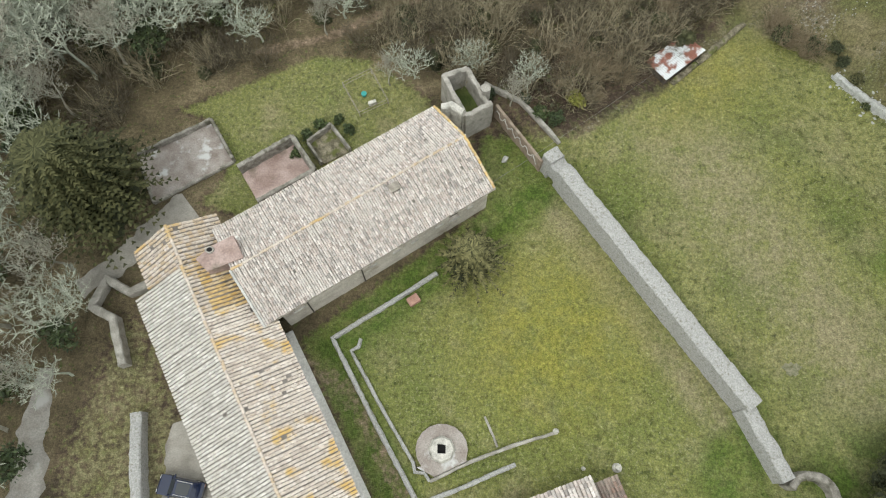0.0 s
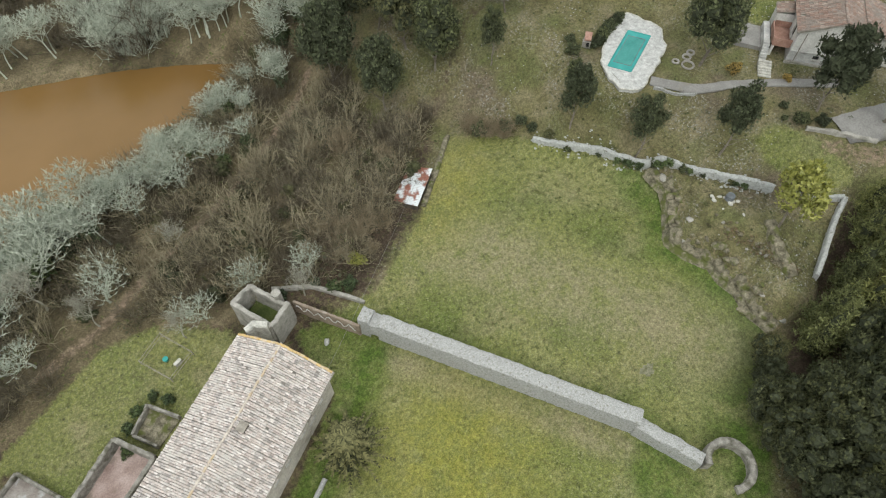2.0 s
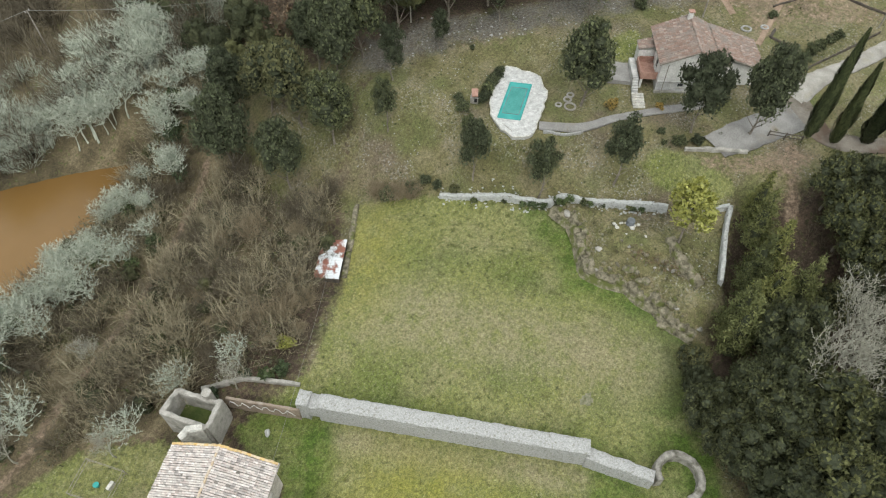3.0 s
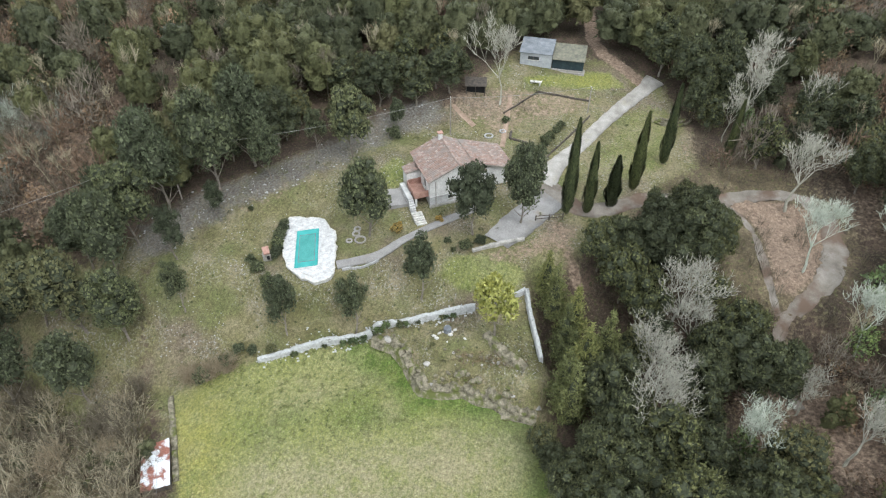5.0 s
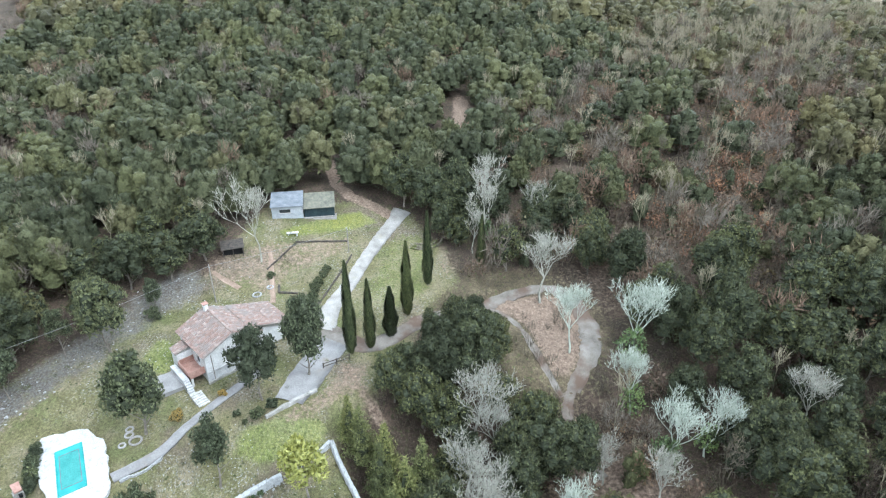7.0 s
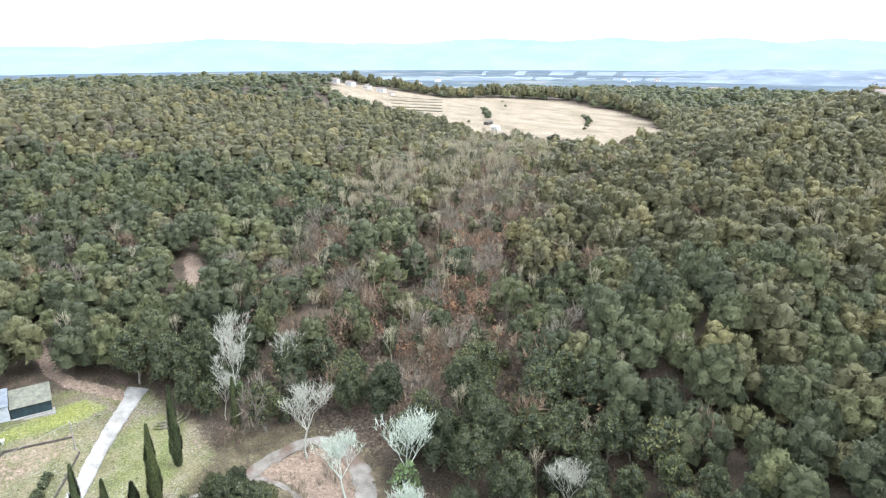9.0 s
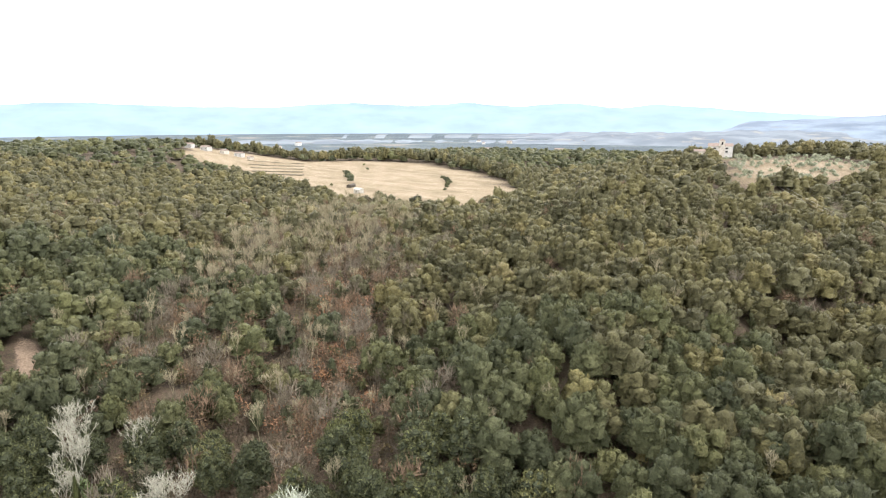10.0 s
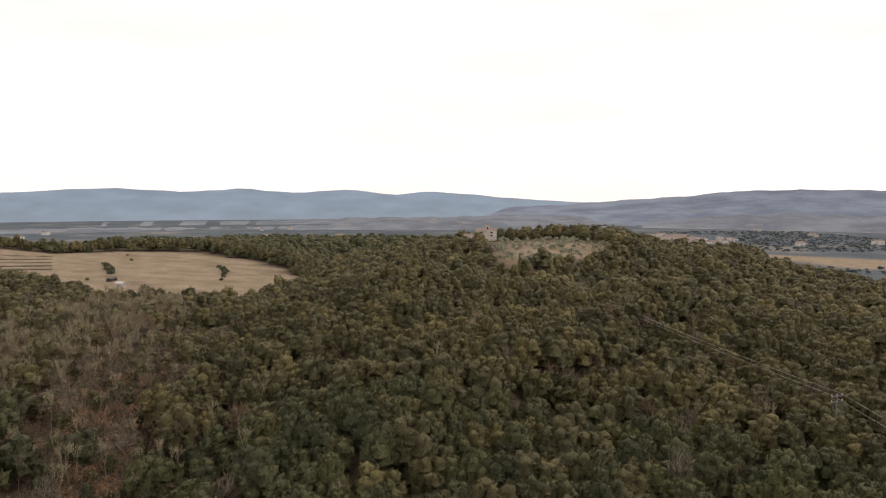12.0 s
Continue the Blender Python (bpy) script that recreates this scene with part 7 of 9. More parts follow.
def bare_tree(name, x, y, me, s, turn, label, group, ivy=None):
    t = thing(name, label, "tree", group, at=(x, y, gz(x, y)))
    t.scale = (s, s, s)
    t.rotation_euler = (0, 0, turn)
    b = new("trunk", me)
    b.parent = t
    if ivy:
        c = new("ivy", ivy)
        c.parent = t
        c.location = (0, 0, 0.8)
    return t


IVY_MESH = crown_mesh(185, 1.7, 3.8, 14, 520, 0.17, LEAF_IVY, 0.35, 1.0, "ivy")
IVY_DARK = crown_mesh(186, 1.7, 3.4, 12, 420, 0.22, LEAF_IVY_DARK, 0.6, 1.0, "ivy")
for k, (x, y, s, ivy) in enumerate([(91.6, -19.3, 1.1, False), (79.0, -21.8, 1.05, False), (76.0, -29.9, 1.2, True), (67.9, -6.9, 1.1, False), (64.9, -10.3, 1.0, False), (60.1, -5.4, 0.95, False), (55.6, -6.4, 1.0, False),
                                    (69.9, -29.2, 0.95, True), (61.8, -31.3, 1.1, True), (63.2, -37.6, 0.9, True), (62.5, -50.0, 1.0, False), (52.2, -16.9, 0.95, True), (51.6, -6.8, 1.1, False), (54.6, -28.1, 0.9, False), (61.0, -23.4, 0.7, False)]):
    mossy = k in (1, 2, 7, 8, 9, 11)
    bare_tree("bare_tree", x, y, BARE_FINE[k % 3] if mossy else BARE_WIDE[k % 3], s * (1.3 if mossy else 1.4), 1.9 * k, "leafless spreading tree with pale lichened branches" + (" and ivy" if ivy else ""), "bare trees by the lane", IVY_MESH if ivy else None)
for k, (x, y, s, ivy) in enumerate([(103.0, 29.4, 1.35, False), (111.0, -11.5, 1.2, True), (116.8, -13.2, 1.3, False), (114.3, -21.0, 1.0, False), (107.0, -9.0, 0.85, False)]):
    bare_tree("bare_poplar", x, y, BARE_TALL[k % 3], s, 2.3 * k, "tall pale leafless tree at the clearing's edge", "tall bare trees", IVY_MESH if ivy else None)

rng_n = random.Random(77)
count = 0
while count < 104:
    x = -62 + 96 * rng_n.random() ** 1.1
    near = float(np.interp(x, [-60, -26, 14, 24, 34], [50, 69, 85, 89, 93]))
    back = rng_n.random() ** 1.3
    y = near - 4.0 - 11 * back - max(0.0, (-x - 10)) * rng_n.random() * 0.25
    if float(near_line(TRACK, x, y)) < 2.6 or float(inside(CLEARING, x, y)) > -3:
        continue
    bare_tree("riverside_tree", x, y, BARE_LICHEN[count % 4], rng_n.uniform(0.6, 1.0) * (1.15 if x < -8 else 0.9), rng_n.random() * 6.28, "leafless riverside tree with grey-green lichened twigs", "riverside trees", IVY_DARK if count % 2 == 0 else None)
    count += 1
for k, (x, y, s) in enumerate([(-38.0, 20.0, 0.9), (-36.6, 13.0, 0.85), (-35.8, 9.3, 0.7), (-39.2, 8.0, 0.9), (-38.6, 1.0, 0.8), (-36.4, 16.6, 0.6), (-40.5, 14.5, 1.0), (-39.5, -4.0, 0.9), (-24.2, 50.0, 1.25), (-18.5, 55.0, 1.0), (-33.0, 47.0, 1.2), (-40.0, 43.0, 1.2), (-46.0, 40.0, 1.3), (-44.0, 33.0, 1.1), (-47.0, 22.0, 1.2), (-43.0, 14.0, 1.2), (-41.5, 8.0, 1.1), (-44.0, 1.0, 1.2), (-48.0, -6.0, 1.2), (-50, 48, 1.3),
                                 (-43.0, -10.0, 1.1), (7.3, 39.9, 0.65), (9.3, 41.6, 0.6), (-3.5, 43.5, 0.75), (-6.3, 42.6, 0.6), (3.6, 44.6, 0.6), (-12.0, 52.0, 0.9), (-2.0, 55.0, 0.6), (-53, 30, 1.2), (-54, 12, 1.2), (-38, 52, 1.2), (-29, 55, 1.0), (-44, 45, 1.25), (-36.5, 44.5, 1.0), (-50, 40, 1.25), (-47, 51, 1.2), (-41, 38, 0.9), (-33, 52.5, 1.1), (-25.5, 54, 0.95), (-48, 26, 1.2), (-45, 19, 1.1), (-42, 23, 0.9), (-41, 4, 1.1), (-45, 9, 1.1), (-21.5, 48.5, 0.8), (-14, 49.5, 0.7), (-51, 20, 1.2), (-42.5, 31.5, 0.9)]):
    bare_tree("yard_edge_tree", x, y, (BARE_LICHEN if k % 3 else BARE_WIDE)[k % 3], s * (1.25 if x < -34 else 1.0), 2.7 * k, "leafless grey lichened tree at the yard's edge", "bare trees round the monastery", IVY_DARK if k % 3 == 1 and x < -30 else None)

for k in range(58):
    x = rng_n.uniform(-34, 38) if k % 2 else rng_n.uniform(2, 36)
    y = float(np.interp(x, [-60, -24, 0, 10, 21, 30, 40], [122, 108, 101, 97, 91.5, 92, 97])) + 0.8 + 10 * rng_n.random() ** 1.6
    bare_tree("far_bank_tree", x, y, BARE_LICHEN[k % 4], rng_n.uniform(0.7, 1.05), rng_n.random() * 6.28, "leafless lichened tree on the far river bank", "trees of the far bank")

# winter scrub on the slopes
def scatter_points(seed, n, box, test):
    rng = np.random.default_rng(seed)
    x, y = rng.uniform(box[0], box[1], n), rng.uniform(box[2], box[3], n)
    ok = test(x, y)
    return x[ok], y[ok]


def place_rows(seed, x, y, lo, hi, sink=0.1, tall=(0.85, 1.2)):
    rng = np.random.default_rng(seed)
    n = len(x)
    return np.stack([x, y, ground_height(x, y) - sink, rng.uniform(lo, hi, n), rng.uniform(0, 6.28, n), rng.uniform(*tall, n)], 1)


def scrub_zone(x, y):
    near = np.interp(x, [-400, -60, -26, 14, 24, 60], [20, 50, 69, 85, 89, 120])
    return (inside(CLEARING, x, y) < -1.0) & (inside(OAK_SLOPE, x, y) < 0) & (near_line(TRACK, x, y) > 1.6) & (y < near - 0.5) & (y > 28 - 0.2 * x)


shrubs = [shrub_arrays(200 + k, 1.5, 2.0, 40, 0.020) for k in range(4)]
sx, sy = scatter_points(210, 2400, (-60, 42, 30, 92), scrub_zone)
scatter_mesh("scrub", shrubs, place_rows(211, sx[::2], sy[::2], 0.7, 1.6), TWIG, "brown leafless bramble and scrub on the river slope", "scrub")
scatter_mesh("pale_scrub", shrubs, place_rows(212, sx[1::4], sy[1::4], 0.9, 2.0), TWIG_GREY, "pale grey leafless shrubs on the river slope", "scrub")
tan_places = [(14.6, 45.1, 1.5), (10.5, 44.7, 1.1), (20.1, 43.3, 1.2), (22.3, 57.9, 1.7), (16.9, 43.5, 1.6), (16.8, 40.6, 0.9), (12.4, 46.8, 1.2), (9.5, 62.9, 1.0), (10.9, 53.9, 1.0), (18.2, 60.4, 1.2), (38.0, 50.5, 1.3), (41.0, 46.7, 1.3), (39.4, 48.2, 1.2), (31.2, 55.8, 1.4), (-6.2, 54.5, 1.2), (18.8, 45.4, 1.3), (26.0, 52.5, 1.2), (13.2, 42.4, 1.2), (21.6, 46.6, 1.0)]
TAN_SHRUBS = [shrub_arrays(206 + k, 1.3, 1.9, 210, 0.016) for k in range(3)]
TAN_MESHES = []
for tan_v, tan_f in TAN_SHRUBS:
    me = bpy.data.meshes.new("tan_twigs")
    me.from_pydata(tan_v.tolist(), [], tan_f.tolist())
    me.materials.append(TWIG_TAN)
    TAN_MESHES.append(me)
for k, (x, y, size) in enumerate(tan_places):
    shrub = new("tan_shrub", TAN_MESHES[k % 3])
    shrub.location = (x, y, gz(x, y) - 0.05)
    shrub.rotation_euler = (0, 0, 1.7 * k)
    shrub.scale = (size, size, size)
    tagged(shrub, "dense tan leafless shrub on the river slope", "bush", "tan shrubs")
bramble = []
for k in range(4):
    brng = np.random.default_rng(220 + k)
    lumps = np.array([(brng.uniform(-0.8, 0.8), brng.uniform(-0.8, 0.8), brng.uniform(0.2, 0.7)) for _ in range(5)])
    bramble.append(leaf_cards(brng, lumps, brng.uniform(0.35, 0.75, 5), 60, 0.14))
bx_, by_ = scatter_points(221, 2600, (-60, 42, 30, 92), scrub_zone)
scatter_mesh("brambles", bramble, place_rows(222, bx_[::3], by_[::3], 0.7, 1.9), LEAF_BRAMBLE, "dark olive bramble tangles on the river slope", "brambles")
fx, fy = scatter_points(213, 560, (-60, 70, 92, 175), lambda x, y: (y > np.interp(x, [-400, -60, -24, 10, 24, 60], [190, 122, 107, 97, 89, 95]) + 1))
scatter_mesh("far_bank_scrub", shrubs, place_rows(214, fx, fy, 1.7, 3.2), TWIG, "brown winter scrub on the far river bank", "scrub")
sel = (fy - np.interp(fx, [-400, -60, -24, 10, 24, 60], [190, 122, 107, 97, 89, 95]) < 18) & (fx > 0)
scatter_mesh("far_bank_pale_scrub", shrubs, place_rows(215, np.repeat(fx[sel], 3) + np.tile([0.8, -1.5, 2.5], sel.sum()), np.repeat(fy[sel], 3) + np.tile([0.6, 2.0, -0.5], sel.sum()), 1.2, 2.2), GREEN_BARK, "grey-green lichened scrub on the far river bank", "scrub")


# ---- the woods ----
STANDING = [(o.location.x, o.location.y) for o in scene.objects if o.type == "EMPTY" and o.name.split(".")[0] in ("holm_oak", "woodland_oak", "bare_tree", "cypress", "young_conifer", "bare_poplar")]


def wood_zone(x, y):
    """Where trees of the wood stand."""
    ok = (inside(CLEARING, x, y) < -2.0) & (inside(FIELD, x, y) < -3) & (near_line(LANE, x, y) > 3.5) & (near_line(FOREST_PATH, x, y) > 2.6) & (near_line(WOOD_TRACK, x, y) > 3.4) & (near_line(DRIVE, x, y) > 3)
    ok &= inside(OAK_SLOPE, x, y) < 0.5
    ok &= ~((x < 34) & (y > 40)) & ~((x < 36) & (y > -45))
    ok &= (inside(CHAPEL_GROVE, x, y) < -2) & (np.hypot(x - 238, y + 410) > 20)
    ok &= inside([(-18, 58), (34, 50), (40, 58), (44, 64), (36, 74), (26, 90), (10, 90)], x, y) < 0
    ok &= inside([(76, -10), (86, -3), (99, -10), (101, -26), (88, -32), (75, -29), (70, -20)], x, y) < 0
    for tx, ty in STANDING:
        ok &= np.hypot(x - tx, y - ty) > 3.0
    return ok


def poisson_grid(seed, r0, r1, step, az0, az1):
    """Jittered grid points between two distances from the monastery, in a range of bearings."""
    rng = np.random.default_rng(seed)
    k = np.arange(-r1, r1, step)
    gx, gy = np.meshgrid(k, k)
    x = gx.ravel() + rng.uniform(-0.46, 0.46, gx.size) * step
    y = gy.ravel() + rng.uniform(-0.46, 0.46, gx.size) * step
    r = np.hypot(x, y)
    az = np.degrees(np.arctan2(x, y))
    az = np.where(az < -60, az + 360, az)
    ok = (r >= r0) & (r < r1) & (az > az0) & (az < az1)
    x, y = x[ok], y[ok]
    ok = wood_zone(x, y)
    return x[ok], y[ok]


def wood_template(seed, lobes, sprays, length, width, rings=2, sides=5, solid=True, rise=0.5):
    """Crown of a wood tree as triangles, base on the soil: small lobes over a rough inner mass, bristling with leaf sprays."""
    rng = np.random.default_rng(seed)
    wide, tall = rng.uniform(1.6, 2.1), rng.uniform(2.0, 2.9)
    mid = np.array([rng.uniform(-0.4, 0.4), rng.uniform(-0.4, 0.4), 3.3])
    spread = math.sqrt(11 / lobes)
    cs, rs = [mid], [2.1]
    for k in range(lobes):
        f = 1.0 - 1.25 * (k + 0.5) / lobes
        a = k * 2.39996 + rng.uniform(-0.5, 0.5)
        flat = math.sqrt(max(0.0, 1 - f * f)) * rng.uniform(0.75, 1.15)
        cs.append(mid + np.array([wide * flat * math.cos(a), wide * flat * math.sin(a), tall * f * rng.uniform(0.85, 1.12)]))
        rs.append(rng.uniform(0.75, 1.2) * min(spread, 1.35))
    cs, rs = np.array(cs), np.array(rs)
    v, tris = tufts(rng, cs, rs, sprays, length, width, rise) if sprays else (np.zeros((0, 3)), np.zeros((0, 3), int))
    if solid:
        iv, it = dome(seed, rings, sides)
        for c, r in zip(cs, rs):
            wob = 1 + rng.normal(scale=0.12, size=(len(iv), 1))
            a = rng.uniform(0, 6.28)
            turn = np.array([[math.cos(a), -math.sin(a), 0], [math.sin(a), math.cos(a), 0], [0, 0, 1]])
            tris = np.concatenate([tris, it + len(v)])
            v = np.concatenate([v, c + (iv * wob * r * np.array([1, 1, rng.uniform(0.9, 1.25)])) @ turn])
    return v, tris


# nearest trees of the wood, each a thing of its own
WOOD_CROWNS = [crown_mesh(300 + k, 2.9, 5.8, 22, 1300, 0.22, LEAF_WOOD, 0.76) for k in range(4)]
near_x, near_y = poisson_grid(310, 36, 150, 5.5, 15, 190)
val = valley(near_x, near_y)
rng_w = np.random.default_rng(311)
keep = rng_w.random(len(near_x)) > val * 0.94
near_x, near_y = near_x[keep], near_y[keep]
order = np.argsort(np.hypot(near_x - 60, near_y))
first, rest = order[:90], order[90:]
for k in first:
    x, y = float(near_x[k]), float(near_y[k])
    leafy_tree("forest_oak", x, y, OAK_TRUNKS[k % 3], WOOD_CROWNS[k % 4], 1.4, float(rng_w.uniform(0.85, 1.3)), float(rng_w.uniform(0, 6.28)), "evergreen oak in the wood round the clearing", "oaks of the wood", float(rng_w.uniform(0.9, 1.2)))
mid_templates = [wood_template(320 + k, 11, 620, 0.50, 0.15, 2, 6) for k in range(7)]
scatter_mesh("near_wood", mid_templates, place_rows(321, near_x[rest], near_y[rest], 1.05, 1.6, 0.8, (0.8, 1.25)), LEAF_FOREST, "dense evergreen oak wood on the hillside", "wood")
mx, my = poisson_grid(330, 150, 290, 6.5, 30, 196)
keep = rng_w.random(len(mx)) > valley(mx, my) * 0.95
mx, my = mx[keep], my[keep]
gx_, gy_ = poisson_grid(334, 105, 150, 6.2, 140, 165)
mx, my = np.append(mx, gx_), np.append(my, gy_)
far_templates = [wood_template(340 + k, 9, 260, 0.58, 0.20) for k in range(8)]
southern = my < -70
scatter_mesh("middle_wood", far_templates, place_rows(341, mx[~southern], my[~southern], 1.15, 1.8, 1.2, (0.72, 1.15)), LEAF_FOREST, "evergreen oak wood on the middle slopes", "wood")
scatter_mesh("southern_wood", far_templates, place_rows(342, mx[southern], my[southern], 1.15, 1.8, 1.2, (0.72, 1.15)), LEAF_WARM_CAST, "browner-toned oak wood on the southern slopes", "wood")
dx, dy = poisson_grid(350, 290, 600, 8.3, 60, 186)
low_templates = [wood_template(360 + k, 6, 60, 0.62, 0.30) for k in range(8)]
scatter_mesh("distant_wood", low_templates, place_rows(361, dx, dy, 1.3, 2.0, 1.8, (0.7, 0.95)), LEAF_WARM_CAST, "evergreen wood towards the horizon", "wood")
ex, ey = poisson_grid(352, 600, 1050, 13.5, 80, 158)
horizon_templates = [wood_template(365 + k, 3, 10, 0.9, 0.5) for k in range(5)]
scatter_mesh("horizon_wood", horizon_templates, place_rows(362, ex, ey, 1.8, 2.6, 1.8, (0.55, 0.75)), LEAF_FOREST, "dark wood on the skyline", "wood")

qx, qy = scatter_points(366, 150, (-50, 40, 40, 88), scrub_zone)
scatter_mesh("slope_evergreens", low_templates, place_rows(367, qx, qy, 0.22, 0.5, 0.5, (0.6, 0.9)), LEAF_FOREST, "dark evergreen shrubs among the bare scrub", "shrubs")

# russet undergrowth and thin bare trees in the valley
vx, vy = poisson_grid(370, 50, 330, 3.7, 20, 178)
vv = valley(vx, vy)
pick = rng_w.random(len(vx)) < np.clip(vv * 1.1, np.where(np.hypot(vx - 85, vy + 25) < 45, 0.4, 0.06), 1)
vx, vy, vv = vx[pick], vy[pick], vv[pick]
russet_templates = [wood_template(380 + k, 7, 150, 0.50, 0.16, solid=False) for k in range(4)]
a = rng_w.random(len(vx)) < 0.72
scatter_mesh("russet_undergrowth", russet_templates, place_rows(381, vx[a], vy[a], 0.5, 1.15, 0.7, (0.7, 1.2)), LEAF_RUSSET, "russet-brown oak saplings in the bare valley", "undergrowth")
cr = np.random.default_rng(384)
ct = cr.random(150)
cxs, cys = np.interp(ct, [0, 0.3, 0.6, 1], [103, 129, 149, 172]) + cr.normal(scale=7.0, size=150), np.interp(ct, [0, 0.3, 0.6, 1], [-41, -66, -77, -92]) + cr.normal(scale=7.0, size=150)
scatter_mesh("copper_saplings", russet_templates, place_rows(385, cxs, cys, 0.4, 0.95, 0.5, (0.7, 1.1)), LEAF_COPPER, "young oaks holding copper winter leaves on the valley floor", "saplings")
thin = []
for k in range(3):
    me = bare_mesh(390 + k, 8.0, 0.42, TWIG_GREY, 2, 0.09, 3, 1.0, 5, 0.25, 2.0, 0.30, 0)
    v = np.array([p.co[:] for p in me.vertices])
    q = np.array([list(p.vertices) for p in me.polygons])
    bpy.data.meshes.remove(me)
    thin.append((v, q))
b = ~a
scatter_mesh("bare_saplings", thin, place_rows(391, vx[b][::2], vy[b][::2], 0.7, 1.15), TWIG_GREY, "thin pale leafless trees in the valley", "saplings")
scatter_mesh("brown_saplings", thin, place_rows(392, vx[b][1::2], vy[b][1::2], 0.7, 1.15), TWIG, "thin brown leafless trees in the valley", "saplings")
hx, hy = poisson_grid(394, 70, 290, 8.0, 40, 178)
pale = rng_w.random(len(hx)) < 0.07 + 0.25 * np.exp(-((hx - 130) / 45) ** 2 - ((hy - 75) / 30) ** 2) + 0.22 * np.exp(-((hx - 120) / 40) ** 2 - ((hy + 40) / 25) ** 2)
scatter_mesh("hillside_bare_trees", thin, place_rows(389, hx[pale], hy[pale], 0.85, 1.15), TWIG_GREY, "tall grey leafless trees standing in the oak wood", "trees")
ux, uy = scatter_points(388, 900, (190, 330, -190, -60), lambda x, y: (valley(x, y) > 0.5) & wood_zone(x, y))
scatter_mesh("upper_bare_trees", thin, place_rows(387, ux[::2], uy[::2], 0.9, 1.4), TWIG_GREY, "tall thin pale leafless trees below the dry field", "trees")
young = rng_w.random(len(vx)) < 0.3
scatter_mesh("evergreen_saplings", low_templates, place_rows(393, vx[young] + 1.0, vy[young] + 1.6, 0.4, 0.75, 0.6, (0.9, 1.5)), LEAF_FOREST, "young evergreen oaks scattered through the valley", "saplings")
vshrubs = [shrub_arrays(395 + k, 1.7, 3.2, 11, 0.040) for k in range(3)]
scatter_mesh("valley_scrub", vshrubs, place_rows(396, vx + 1.5, vy - 1.2, 0.8, 1.5), TWIG, "brown leafless thicket in the valley", "scrub")
scatter_mesh("valley_brambles", bramble, place_rows(397, vx + 1.8, vy + 1.0, 0.9, 2.0), LEAF_VALLEY, "olive and brown undergrowth in the valley", "undergrowth")

# leafless bushy trees among the oaks, thickest in the valley and on the northern slope
fuzz = [wood_template(400 + k, 7, 230, 1.5, 0.075, solid=False, rise=0.9) for k in range(4)]
wx, wy = poisson_grid(402, 60, 420, 6.6, 20, 178)
odds = 0.10 + 0.5 * valley(wx, wy) + 0.28 * np.exp(-((wx - 210) / 90) ** 2 - ((wy - 60) / 60) ** 2)
bushy = rng_w.random(len(wx)) < odds
wx, wy = wx[bushy], wy[bushy]
scatter_mesh("grey_bushy_trees", fuzz, place_rows(403, wx[::2], wy[::2], 0.75, 1.25), TWIG_SILVER, "grey-brown leafless bushy trees among the oaks", "trees")
scatter_mesh("brown_bushy_trees", fuzz, place_rows(404, wx[1::2], wy[1::2], 0.7, 1.15), TWIG_RUSSET, "russet-brown leafless bushy trees among the oaks", "trees")

lx, ly = scatter_points(398, 900, (68, 125, -45, 8), lambda x, y: (near_line(LANE, x, y) > 1.9) & (near_line(DRIVE, x, y) > 3) & (inside(CLEARING, x, y) < 0))
scatter_mesh("lane_scrub", vshrubs, place_rows(399, lx[::2], ly[::2], 0.3, 0.75), TWIG, "low brown brambles on the ground beside the lane", "scrub")

# ---- distance ----
def far_hills(name, radius, az0, az1, base, profile, material, label, depth=400):
    """A chain of far hills as a ridge with a slope towards us, placed to fit the camera's view."""
    n = 160
    sol = Solid()
    for i in range(n + 1):
        az = az0 + (az1 - az0) * i / n
        a = math.radians(az)
        h = profile(az)
        for r, z in ((radius - depth, base), (radius - depth * 0.5, base + (h - base) * 0.55), (radius, h), (radius + depth * 0.5, base)):
            sol.v.append((math.sin(a) * r, math.cos(a) * r, z))
        if i:
            k = 4 * i
            sol.f += [(k - 4 + j, k - 3 + j, k + 1 + j, k + j) for j in range(3)]
    return tagged(part(name, sol, material, None, smooth=True), label, "hills", kind="structure")


def ridge_height(radius, stops, rough, seed):
    """Crest height by bearing, fitted to the camera's view: broad domes between saddles, with small unevenness."""
    az = [p[0] for p in stops]
    el = [p[1] for p in stops]

    def height(a):
        e = float(np.interp(a, az, el))
        e += rough * (math.sin(a * 1.9 + seed) + 0.6 * math.sin(a * 4.3 + 2 * seed) + 0.3 * math.sin(a * 9.1 + seed))
        return 75 + radius * math.tan(math.radians(e))

    return height


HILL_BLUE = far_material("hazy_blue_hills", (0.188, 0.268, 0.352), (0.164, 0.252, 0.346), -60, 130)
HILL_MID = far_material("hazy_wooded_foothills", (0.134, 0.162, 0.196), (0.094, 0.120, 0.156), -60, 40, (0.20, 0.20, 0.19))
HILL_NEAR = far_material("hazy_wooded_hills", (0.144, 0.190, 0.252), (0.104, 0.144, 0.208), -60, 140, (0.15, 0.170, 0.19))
FAR_CREST = [(60, 0.2), (88, 0.0), (97, 0.62), (106, 0.3), (113, 0.25), (117, 0.58), (120, 0.62), (124.7, 0.37), (129, 0.7), (133.4, 0.33), (137.6, 0.66), (142.2, 0.2), (144.7, 0.54), (148.4, 0.28), (152.8, -0.1), (159, -0.42), (240, -0.4)]
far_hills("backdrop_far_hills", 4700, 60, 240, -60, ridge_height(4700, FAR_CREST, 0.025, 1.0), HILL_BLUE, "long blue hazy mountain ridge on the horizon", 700)
